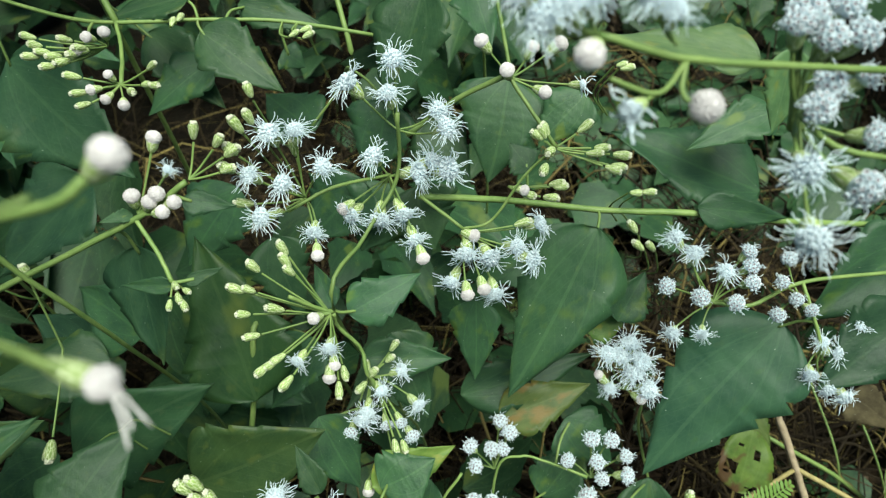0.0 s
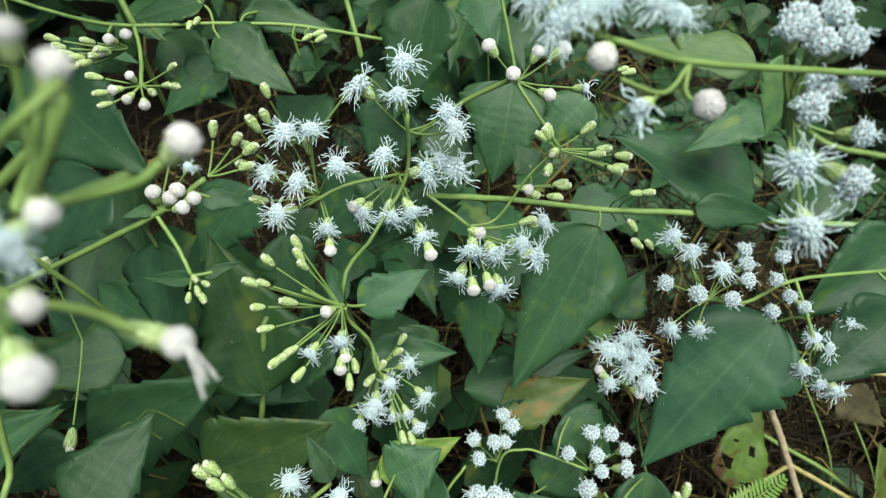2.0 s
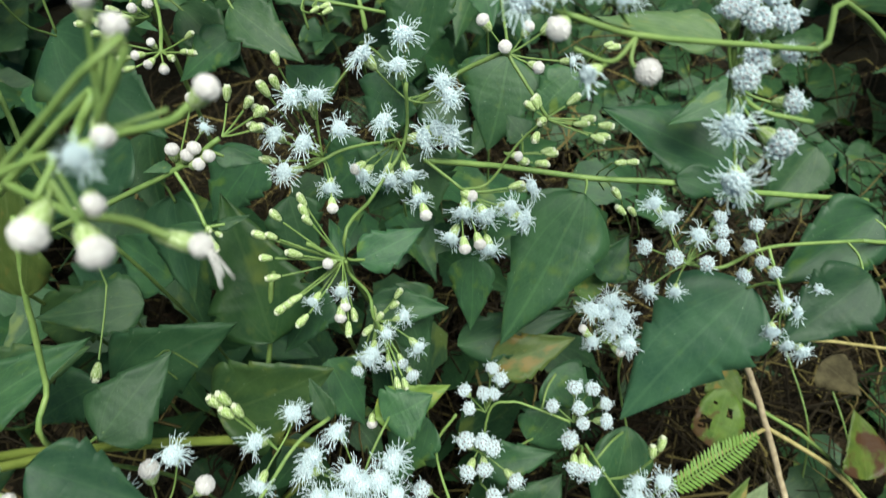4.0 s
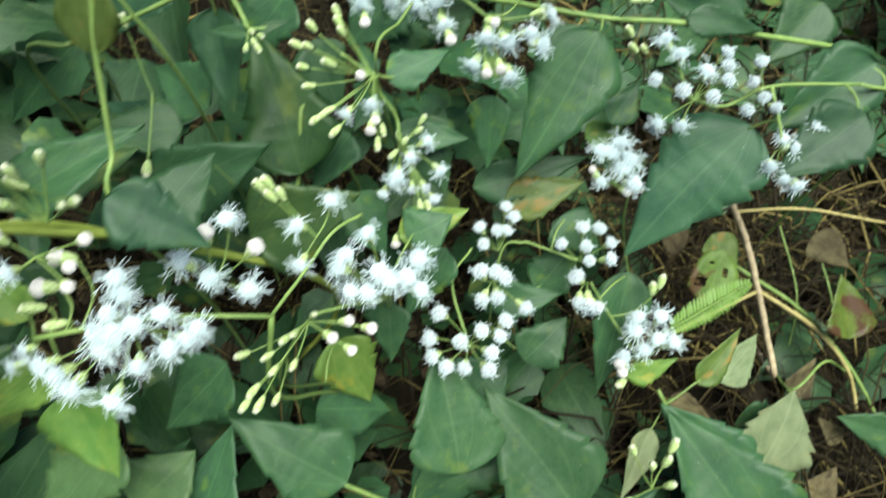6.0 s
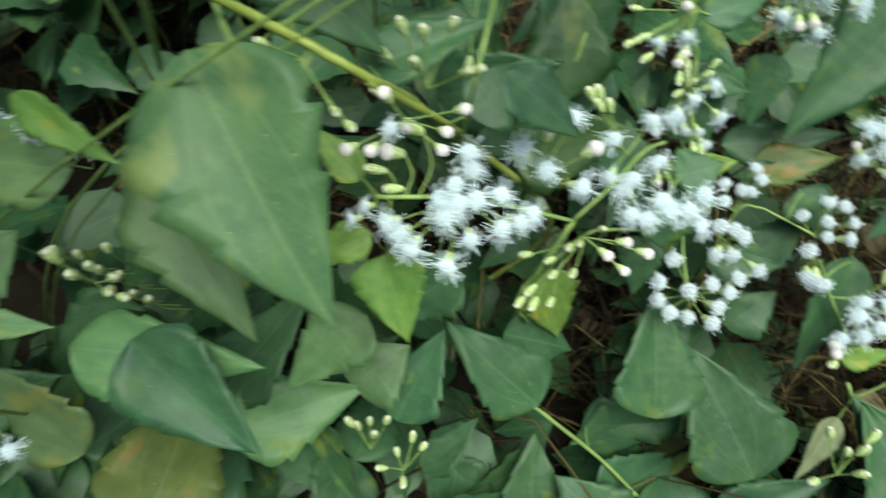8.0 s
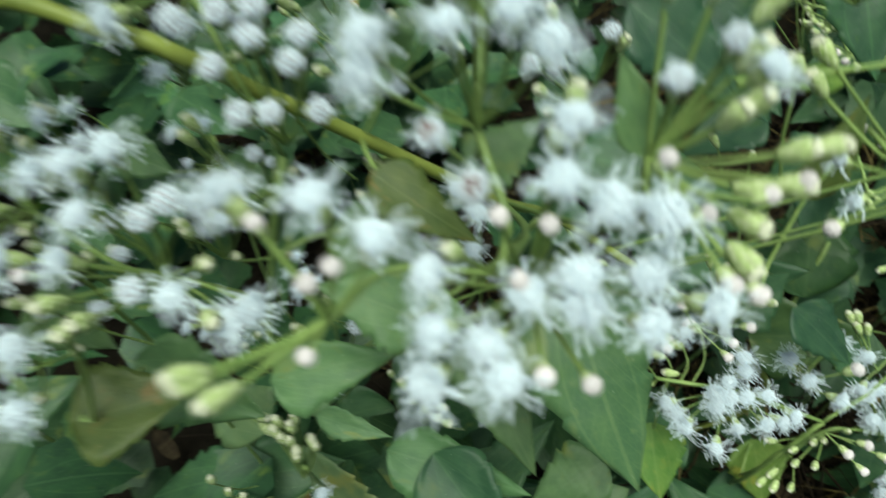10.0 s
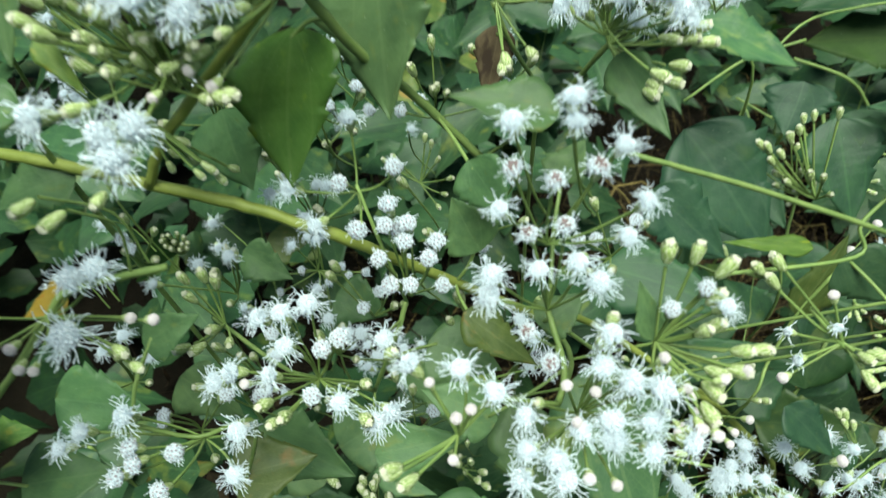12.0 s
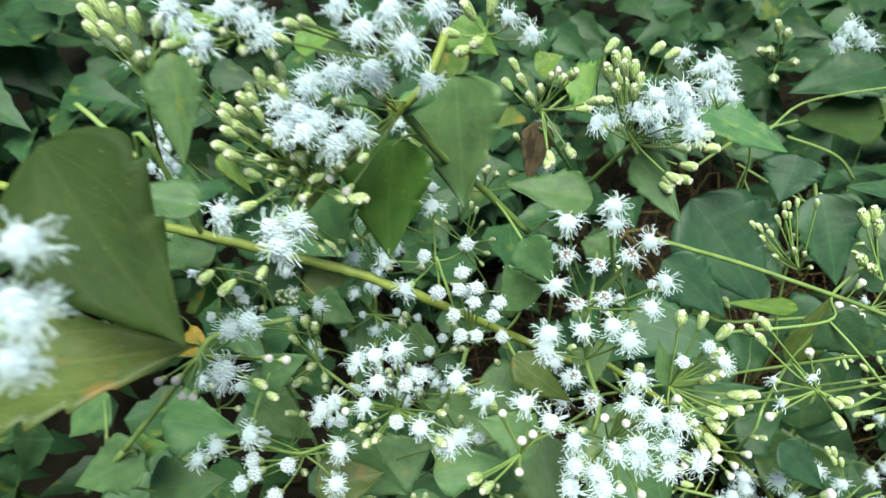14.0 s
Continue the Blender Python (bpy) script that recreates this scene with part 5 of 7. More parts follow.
p = plant("flowering_shrub", "flower cluster of white heads with drooping closed buds beneath", (-0.0599, 0.1254, 0.0900), "shrub")
stem(p, 0.0020, (-0.0317, 0.0809, 0.3537), (-0.0503, 0.0721, 0.3597), (-0.0641, 0.0644, 0.3577), (-0.0799, 0.0554, 0.3162), (-0.0669, 0.1009, 0.2144), (-0.0599, 0.1254, 0.0900))
heads(p, (-0.0320, 0.0825, 0.3512), "o", 0.0077, (-0.0478, 0.0876, 0.3774), (-0.0385, 0.0956, 0.3833), (-0.0165, 0.0873, 0.3771), (-0.0210, 0.0810, 0.3724), (-0.0148, 0.0769, 0.3694), (-0.0376, 0.0753, 0.3682), (-0.0449, 0.0755, 0.3684), (-0.0282, 0.0798, 0.3716), (-0.0500, 0.0837, 0.3745), (-0.0331, 0.0826, 0.3736))
heads(p, (-0.0625, 0.0644, 0.3602), "b", 0.0041, (-0.0860, 0.0470, 0.3622), (-0.0809, 0.0356, 0.3538), (-0.0731, 0.0423, 0.3588), (-0.0716, 0.0331, 0.3520), (-0.0784, 0.0311, 0.3505), (-0.0651, 0.0444, 0.3603), (-0.0689, 0.0526, 0.3664), (-0.0651, 0.0546, 0.3678), (-0.0841, 0.0309, 0.3503), (-0.0578, 0.0607, 0.3724), (-0.0756, 0.0469, 0.3622))
heads(p, (-0.0625, 0.0644, 0.3602), "p", 0.0047, (-0.0507, 0.0570, 0.3596), (-0.0439, 0.0632, 0.3643), (-0.0423, 0.0530, 0.3567), (-0.0343, 0.0608, 0.3625))
leaf(p, "g", 0.0237, (-0.0304, 0.0879, 0.3402), (-0.0298, 0.0676, 0.3189))
leaf(p, "y", 0.0375, (-0.0717, 0.1100, 0.2571), (-0.0478, 0.0905, 0.2201))
leaf(p, "g", 0.0267, (-0.0233, 0.1128, 0.3587), (-0.0023, 0.1219, 0.3655))
leaf(p, "g", 0.0269, (-0.0043, 0.1269, 0.3318), (-0.0243, 0.1031, 0.3017))

p = plant("flowering_shrub", "low shoot with broad green leaves on a slanting stem", (0.0616, 0.0824, 0.0900), "shrub")
stem(p, 0.0030, (-0.0738, 0.0411, 0.2308), (-0.0556, 0.0345, 0.2284), (-0.0089, 0.0260, 0.1946), (0.0416, 0.0124, 0.1595), (0.0546, 0.0579, 0.1282), (0.0616, 0.0824, 0.0900))
leaf(p, "g", 0.0465, (-0.0563, 0.0344, 0.2308), (-0.1164, 0.0572, 0.2678))
leaf(p, "g", 0.0478, (0.0060, 0.0384, 0.2449), (-0.0071, 0.0918, 0.2870))
leaf(p, "g", 0.0569, (0.0740, 0.0284, 0.2149), (0.0219, 0.0837, 0.2561))
leaf(p, "g", 0.0542, (-0.0827, 0.0863, 0.2146), (-0.0371, 0.0886, 0.2038))
leaf(p, "g", 0.0464, (0.0318, 0.0780, 0.2082), (-0.0236, 0.0364, 0.1774))
leaf(p, "g", 0.0358, (-0.1171, 0.0766, 0.2946), (-0.1495, 0.0510, 0.2632))
leaf(p, "g", 0.0449, (0.0105, 0.1028, 0.2018), (0.0397, 0.1216, 0.2157))
leaf(p, "g", 0.0370, (-0.1330, 0.0084, 0.2249), (-0.1193, 0.0559, 0.2588))
leaf(p, "g", 0.0400, (-0.2285, -0.0129, 0.2466), (-0.1919, 0.0474, 0.2920))
leaf(p, "g", 0.0379, (-0.2063, -0.0002, 0.2121), (-0.1441, 0.0524, 0.2453))
leaf(p, "g", 0.0446, (-0.0416, -0.0149, 0.1599), (-0.0493, 0.0328, 0.1924))
leaf(p, "g", 0.0452, (0.0095, -0.0090, 0.1740), (-0.0326, 0.0118, 0.1896))
leaf(p, "g", 0.0303, (0.0678, 0.0111, 0.1734), (0.1304, 0.0480, 0.1960))
leaf(p, "g", 0.0648, (0.1993, 0.0116, 0.1930), (0.1303, 0.0805, 0.2360))
leaf(p, "g", 0.0216, (-0.1119, -0.0102, 0.2019), (-0.0888, 0.0213, 0.2283))
leaf(p, "g", 0.0439, (-0.0212, 0.0465, 0.1885), (0.0358, 0.0599, 0.1954))
leaf(p, "g", 0.0412, (-0.0797, -0.0044, 0.1443), (-0.1207, 0.0154, 0.1591))
leaf(p, "g", 0.0464, (-0.1780, -0.0189, 0.1623), (-0.2091, -0.0050, 0.1728))
heads(p, (-0.1465, -0.0043, 0.2011), "b", 0.0052, (-0.1488, 0.0050, 0.2232), (-0.1547, 0.0016, 0.2211), (-0.1446, -0.0004, 0.2194), (-0.1597, 0.0023, 0.2217), (-0.1394, 0.0076, 0.2246))
heads(p, (-0.1244, -0.0113, 0.2016), "b", 0.0052, (-0.1229, 0.0039, 0.2178), (-0.1158, 0.0007, 0.2154), (-0.1227, -0.0178, 0.2032), (-0.1364, -0.0142, 0.2062), (-0.1297, -0.0051, 0.2120))
heads(p, (0.1176, 0.0390, 0.2266), "b", 0.0058, (0.1035, 0.0528, 0.2484), (0.1144, 0.0461, 0.2435), (0.1258, 0.0556, 0.2495), (0.1238, 0.0379, 0.2377), (0.1008, 0.0296, 0.2329), (0.1221, 0.0484, 0.2448))

p = plant("flowering_shrub", "leafy branch with one very large yellow-tipped leaf", (-0.1585, 0.1396, 0.0900), "shrub")

stem(p, 0.0023, (-0.2068, 0.0538, 0.4561), (-0.1820, 0.0203, 0.4640))
stem(p, 0.0040, (-0.1540, 0.0487, 0.4395), (-0.1178, 0.0971, 0.3669), (-0.0701, 0.1404, 0.2539), (-0.1585, 0.1396, 0.0900))
stem(p, 0.0030, (-0.2118, 0.0291, 0.4786), (-0.2375, 0.0527, 0.4128), (-0.2657, 0.0709, 0.3319))
leaf(p, "Y", 0.0540, (-0.1978, 0.0171, 0.4645), (-0.1414, -0.0271, 0.4126))
leaf(p, "y", 0.0167, (-0.1498, 0.0314, 0.3762), (-0.1763, 0.0139, 0.3653))
leaf(p, "k", 0.0401, (-0.2362, -0.0229, 0.3428), (-0.1749, -0.0508, 0.3216))
leaf(p, "g", 0.0227, (-0.1655, 0.0765, 0.4192), (-0.1200, 0.1054, 0.4310))
leaf(p, "g", 0.0283, (-0.1218, 0.0841, 0.3986), (-0.1014, 0.1154, 0.4069))
leaf(p, "g", 0.0294, (-0.2008, 0.0523, 0.3680), (-0.1621, 0.0825, 0.3749))
heads(p, (-0.1345, 0.0558, 0.4343), "b", 0.0043, (-0.1441, 0.0591, 0.4550), (-0.1368, 0.0586, 0.4544), (-0.1284, 0.0626, 0.4568), (-0.1372, 0.0503, 0.4488), (-0.1211, 0.0509, 0.4486), (-0.1177, 0.0521, 0.4493))
heads(p, (-0.1742, 0.0449, 0.4465), "b", 0.0037, (-0.1840, 0.0390, 0.4549), (-0.1800, 0.0352, 0.4523), (-0.1707, 0.0308, 0.4489), (-0.1571, 0.0261, 0.4453), (-0.1515, 0.0233, 0.4432))
heads(p, (-0.1406, 0.0491, 0.4240), "p", 0.0045, (-0.1482, 0.0485, 0.4359), (-0.1566, 0.0299, 0.4237), (-0.1482, 0.0310, 0.4241), (-0.1190, 0.0491, 0.4352), (-0.1234, 0.0415, 0.4303), (-0.1235, 0.0360, 0.4266))
heads(p, (-0.1406, 0.0491, 0.4240), "o", 0.0052, (-0.1429, 0.0390, 0.4293))

p = plant("flowering_shrub", "slender stem with narrow yellow-green leaf blades", (-0.1405, 0.1402, 0.0900), "shrub")
stem(p, 0.0022, (-0.1100, 0.1011, 0.4973), (-0.1164, 0.0944, 0.4721), (-0.1192, 0.0821, 0.4423), (-0.1205, 0.0702, 0.4193), (-0.1335, 0.1157, 0.2711), (-0.1405, 0.1402, 0.0900))
stem(p, 0.0011, (-0.0578, 0.0454, 0.5612), (-0.0453, 0.0466, 0.5660), (-0.0454, 0.0410, 0.5639))
stem(p, 0.0007, (-0.0453, 0.0466, 0.5660), (-0.0396, 0.0395, 0.5626))
leaf(p, "o", 0.0179, (-0.1164, 0.0938, 0.4716), (-0.1113, 0.1126, 0.5135))
leaf(p, "Y", 0.0234, (-0.1774, 0.1037, 0.3955), (-0.1348, 0.1180, 0.4072))
leaf(p, "g", 0.0279, (-0.1324, 0.1538, 0.3850), (-0.1750, 0.1432, 0.3894))
leaf(p, "g", 0.0259, (-0.1526, 0.1257, 0.3616), (-0.1808, 0.1115, 0.3498))
leaf(p, "g", 0.0289, (-0.1197, 0.1619, 0.3917), (-0.1511, 0.1843, 0.3976))
heads(p, (-0.0443, 0.0435, 0.5647), "p", 0.0043, (-0.0451, 0.0361, 0.5624), (-0.0367, 0.0347, 0.5612))

p = plant("flowering_shrub", "broad-leaved green shoot beneath white flower heads", (-0.1757, 0.0862, 0.0900), "shrub")

leaf(p, "g", 0.0400, (-0.2118, 0.0694, 0.4830), (-0.1434, 0.0753, 0.4759))
leaf(p, "g", 0.0330, (-0.2020, 0.0771, 0.4683), (-0.1522, 0.0672, 0.4371))
leaf(p, "h", 0.0394, (-0.2367, 0.0244, 0.3946), (-0.1846, -0.0141, 0.3516))
leaf(p, "h", 0.0322, (-0.2559, 0.0122, 0.4036), (-0.3092, 0.0018, 0.4043))
leaf(p, "h", 0.0361, (-0.2601, -0.0312, 0.3406), (-0.1846, -0.0181, 0.3294))
leaf(p, "h", 0.0382, (-0.1543, 0.0300, 0.3057), (-0.1848, -0.0069, 0.2804))
leaf(p, "w", 0.0155, (-0.2928, -0.0416, 0.3675), (-0.2553, -0.0330, 0.3635))
leaf(p, "y", 0.0134, (-0.2618, 0.0117, 0.4368), (-0.2255, 0.0054, 0.4221))
leaf(p, "w", 0.0441, (-0.3355, -0.0243, 0.3284), (-0.3088, 0.0111, 0.3473))
leaf(p, "w", 0.0408, (-0.3243, -0.0544, 0.3412), (-0.3736, -0.0411, 0.3520))
leaf(p, "w", 0.0441, (-0.2635, -0.0602, 0.2817), (-0.3131, -0.0402, 0.3103))
leaf(p, "h", 0.0440, (-0.1616, 0.0150, 0.2455), (-0.1361, 0.0422, 0.2587))
leaf(p, "h", 0.0435, (-0.2165, -0.0275, 0.2420), (-0.1553, 0.0175, 0.2456))

heads(p, (-0.2500, -0.0124, 0.3646), "b", 0.0049, (-0.2566, -0.0150, 0.3836), (-0.2488, -0.0181, 0.3792), (-0.2438, -0.0140, 0.3808), (-0.2355, -0.0149, 0.3779), (-0.2363, -0.0193, 0.3748), (-0.2310, -0.0193, 0.3733))
heads(p, (-0.3205, -0.0594, 0.3747), "b", 0.0061, (-0.3237, -0.0573, 0.3836), (-0.3172, -0.0577, 0.3814), (-0.3106, -0.0581, 0.3793), (-0.3070, -0.0607, 0.3764))
heads(p, (-0.3349, 0.0343, 0.3462), "o", 0.0052, (-0.3447, 0.0237, 0.3973), (-0.3382, 0.0206, 0.3895), (-0.3452, 0.0151, 0.3920), (-0.3383, 0.0116, 0.3839), (-0.3321, 0.0202, 0.3842), (-0.3240, 0.0357, 0.3885), (-0.3190, 0.0344, 0.3837), (-0.3108, 0.0422, 0.3834), (-0.3049, 0.0416, 0.3789))
heads(p, (-0.3107, 0.0524, 0.3421), "o", 0.0048, (-0.2917, 0.0491, 0.3760), (-0.2853, 0.0464, 0.3702), (-0.3294, 0.0131, 0.3777))
heads(p, (-0.2528, -0.0881, 0.4352), "b", 0.0042, (-0.2546, -0.0894, 0.4714), (-0.2524, -0.0895, 0.4700), (-0.2558, -0.0865, 0.4730), (-0.2431, -0.0858, 0.4655), (-0.2473, -0.0900, 0.4667), (-0.2501, -0.0889, 0.4687), (-0.2554, -0.0892, 0.4720), (-0.2520, -0.0827, 0.4717), (-0.2443, -0.0855, 0.4662), (-0.2470, -0.0904, 0.4664), (-0.2518, -0.0854, 0.4708), (-0.2454, -0.0848, 0.4671), (-0.2463, -0.0915, 0.4658))
stem(p, 0.0020, (-0.2491, -0.0887, 0.4504), (-0.2636, -0.0758, 0.3922), (-0.3023, -0.0412, 0.2499))
heads(p, (-0.2906, -0.0931, 0.3130), "o", 0.0056, (-0.2702, -0.0720, 0.3630), (-0.2750, -0.0886, 0.3621), (-0.2657, -0.0867, 0.3579), (-0.2572, -0.0837, 0.3547), (-0.2503, -0.0769, 0.3531), (-0.2776, -0.0937, 0.3627))
heads(p, (-0.3101, -0.1072, 0.3331), "b", 0.0050, (-0.2984, -0.0952, 0.3863), (-0.2929, -0.0939, 0.3830), (-0.2883, -0.0938, 0.3802), (-0.2844, -0.0936, 0.3779), (-0.3010, -0.1065, 0.3866), (-0.2908, -0.1013, 0.3807), (-0.3059, -0.0953, 0.3914), (-0.2853, -0.1040, 0.3770))
heads(p, (-0.2639, -0.0052, 0.3021), "b", 0.0042, (-0.2716, -0.0033, 0.3651), (-0.2639, -0.0016, 0.3622), (-0.2553, 0.0047, 0.3617), (-0.2559, -0.0037, 0.3576), (-0.2485, -0.0025, 0.3552), (-0.2495, -0.0086, 0.3527), (-0.2415, -0.0072, 0.3503), (-0.2358, -0.0071, 0.3484))
heads(p, (-0.3761, -0.0234, 0.3358), "b", 0.0046, (-0.3330, -0.0211, 0.3968), (-0.3296, -0.0228, 0.3932), (-0.3400, -0.0360, 0.3960), (-0.3353, -0.0346, 0.3926), (-0.3375, -0.0437, 0.3908), (-0.3331, -0.0275, 0.3939))
heads(p, (-0.3043, 0.0019, 0.3967), "o", 0.0053, (-0.3115, 0.0009, 0.4171), (-0.2965, 0.0089, 0.4189), (-0.3164, -0.0061, 0.4132), (-0.2679, 0.0152, 0.4156), (-0.2838, 0.0160, 0.4206), (-0.3550, -0.0386, 0.3998), (-0.3643, -0.0413, 0.4004))
heads(p, (-0.1309, 0.1390, 0.4185), "b", 0.0048, (-0.1574, 0.1515, 0.4480), (-0.1377, 0.1526, 0.4433), (-0.1276, 0.1070, 0.4066), (-0.1153, 0.1051, 0.4018), (-0.1061, 0.1110, 0.4036))

p = plant("flowering_shrub", "tall stout stem with a crowded crown of white heads and buds", (-0.2165, 0.0364, 0.0900), "shrub")
stem(p, 0.0042, (-0.4113, -0.1351, 0.6304), (-0.3846, -0.1243, 0.6259), (-0.3576, -0.1139, 0.6210), (-0.3490, -0.1110, 0.6190), (-0.3240, -0.1025, 0.6163), (-0.2976, -0.0938, 0.6131), (-0.2771, -0.0868, 0.6099), (-0.2616, -0.0798, 0.6036), (-0.2505, -0.0718, 0.5947), (-0.2180, -0.0256, 0.5389), (-0.2122, -0.0124, 0.5239), (-0.2062, 0.0306, 0.4809), (-0.1794, 0.0475, 0.4530), (-0.1543, 0.0487, 0.4409), (-0.1354, 0.0823, 0.3928), (-0.0701, 0.1404, 0.2539), (-0.1725, 0.1260, 0.0900))
stem(p, 0.0035, (-0.3018, -0.0962, 0.6146), (-0.2942, -0.0922, 0.6290), (-0.2800, -0.0787, 0.6488), (-0.2662, -0.0682, 0.6660), (-0.2599, -0.0633, 0.6746), (-0.2598, -0.0521, 0.6851))
stem(p, 0.0033, (-0.2668, -0.0652, 0.6647), (-0.2612, -0.0512, 0.6423), (-0.2545, -0.0360, 0.6234), (-0.2388, -0.0222, 0.5982))
stem(p, 0.0018, (-0.2876, -0.0843, 0.6403), (-0.2881, -0.0911, 0.6519), (-0.2959, -0.0985, 0.6492))
stem(p, 0.0017, (-0.3525, -0.0913, 0.6647), (-0.3698, -0.0838, 0.6366), (-0.3889, -0.0732, 0.5973))
stem(p, 0.0021, (-0.1956, -0.0698, 0.5962), (-0.1867, -0.0782, 0.5878), (-0.1850, -0.0842, 0.5812))
stem(p, 0.0023, (-0.1850, -0.0842, 0.5812), (-0.1922, -0.0490, 0.5547), (-0.2122, -0.0124, 0.5239))
stem(p, 0.0013, (-0.1966, -0.0675, 0.6033), (-0.1956, -0.0698, 0.5962))
stem(p, 0.0015, (-0.1848, -0.0854, 0.5829), (-0.1980, -0.0956, 0.5879), (-0.2006, -0.1075, 0.5885), (-0.2056, -0.1168, 0.5868))
stem(p, 0.0018, (-0.1689, -0.0701, 0.6005), (-0.1709, -0.0649, 0.5798), (-0.2122, -0.0124, 0.5239))
stem(p, 0.0020, (-0.2392, -0.0698, 0.5756), (-0.2404, -0.0759, 0.5631), (-0.2523, -0.0753, 0.5258))
stem(p, 0.0013, (-0.2392, -0.0698, 0.5756), (-0.2462, -0.0713, 0.6003), (-0.2534, -0.0688, 0.6140))
stem(p, 0.0018, (-0.2546, -0.0967, 0.5586), (-0.2682, -0.0982, 0.5573), (-0.2980, -0.0958, 0.5610))
stem(p, 0.0019, (-0.2546, -0.0967, 0.5586), (-0.2523, -0.0753, 0.5258))
stem(p, 0.0017, (-0.2888, -0.1364, 0.5621), (-0.2765, -0.1271, 0.5522), (-0.2643, -0.1159, 0.5532), (-0.2811, -0.1233, 0.4961))
stem(p, 0.0025, (-0.3229, -0.1620, 0.5639), (-0.3136, -0.1464, 0.5809), (-0.3055, -0.1335, 0.5961), (-0.3027, -0.1268, 0.6010), (-0.2833, -0.1110, 0.6053))
stem(p, 0.0028, (-0.3229, -0.1620, 0.5639), (-0.3472, -0.1731, 0.5297))
heads(p, (-0.2885, -0.0887, 0.6514), "o", 0.0061, (-0.2803, -0.0949, 0.6737), (-0.2752, -0.0932, 0.6725), (-0.2813, -0.0893, 0.6795), (-0.2658, -0.0896, 0.6708), (-0.2830, -0.0995, 0.6707), (-0.2691, -0.0946, 0.6678))
heads(p, (-0.2885, -0.0887, 0.6514), "o", 0.0062, (-0.2908, -0.1208, 0.6520), (-0.2773, -0.1160, 0.6491), (-0.2734, -0.1174, 0.6456), (-0.2722, -0.1115, 0.6506))
heads(p, (-0.2885, -0.0887, 0.6514), "b", 0.0037, (-0.2940, -0.0981, 0.6752), (-0.2989, -0.1030, 0.6732), (-0.2972, -0.1098, 0.6658), (-0.2928, -0.0948, 0.6777), (-0.2950, -0.1044, 0.6698), (-0.2904, -0.0897, 0.6811), (-0.2952, -0.1014, 0.6727), (-0.2934, -0.1097, 0.6639))
heads(p, (-0.2885, -0.0887, 0.6514), "b", 0.0035, (-0.2809, -0.1062, 0.6574), (-0.2873, -0.1046, 0.6623), (-0.2840, -0.1049, 0.6604), (-0.2684, -0.0953, 0.6609), (-0.2970, -0.1082, 0.6643))
heads(p, (-0.2885, -0.0887, 0.6514), "b", 0.0037, (-0.2781, -0.0904, 0.6619), (-0.2649, -0.0948, 0.6505), (-0.2633, -0.0934, 0.6510), (-0.2904, -0.1113, 0.6489), (-0.2874, -0.1277, 0.6317), (-0.2938, -0.1292, 0.6338), (-0.2803, -0.1202, 0.6348))
heads(p, (-0.2668, -0.0675, 0.6656), "o", 0.0058, (-0.2730, -0.0825, 0.6815), (-0.2680, -0.0780, 0.6829), (-0.2769, -0.0837, 0.6824), (-0.2532, -0.0720, 0.6805))
heads(p, (-0.2668, -0.0675, 0.6656), "b", 0.0035, (-0.2639, -0.0793, 0.6765), (-0.2732, -0.0860, 0.6752), (-0.2622, -0.0916, 0.6639))
heads(p, (-0.2668, -0.0675, 0.6656), "b", 0.0037, (-0.2765, -0.0917, 0.6598), (-0.2759, -0.0880, 0.6629), (-0.2716, -0.0847, 0.6638), (-0.2718, -0.0914, 0.6575), (-0.2762, -0.0964, 0.6551), (-0.2668, -0.0817, 0.6640), (-0.2826, -0.0952, 0.6598))
heads(p, (-0.2668, -0.0675, 0.6656), "p", 0.0027, (-0.2687, -0.0935, 0.6509), (-0.2743, -0.0939, 0.6535), (-0.2791, -0.1012, 0.6493))
leaf(p, "O", 0.0313, (-0.2757, -0.0600, 0.6493), (-0.2629, -0.0807, 0.6183))
leaf(p, "h", 0.0347, (-0.2670, -0.0350, 0.6637), (-0.2492, -0.0551, 0.6291), petiole=False)
leaf(p, "h", 0.0093, (-0.2683, -0.0656, 0.6652), (-0.2577, -0.0565, 0.6680))
leaf(p, "h", 0.0258, (-0.3104, -0.0607, 0.6159), (-0.2964, -0.0668, 0.5950))
leaf(p, "y", 0.0060, (-0.3048, -0.1058, 0.6590), (-0.2934, -0.1066, 0.6490))
leaf(p, "h", 0.0061, (-0.2774, -0.0687, 0.6643), (-0.2880, -0.0730, 0.6660))
leaf(p, "h", 0.0169, (-0.3252, -0.1015, 0.6149), (-0.3404, -0.1193, 0.6065))
heads(p, (-0.2613, -0.0755, 0.6871), "o", 0.0059, (-0.2591, -0.0918, 0.7002), (-0.2550, -0.0856, 0.7039), (-0.2488, -0.0882, 0.6976), (-0.2457, -0.0797, 0.7042), (-0.2658, -0.0910, 0.7049))
heads(p, (-0.2812, -0.0911, 0.6481), "o", 0.0062, (-0.2824, -0.0862, 0.6796), (-0.2862, -0.0923, 0.6719), (-0.2660, -0.0787, 0.6819), (-0.2865, -0.0950, 0.6764), (-0.2755, -0.0996, 0.6713))
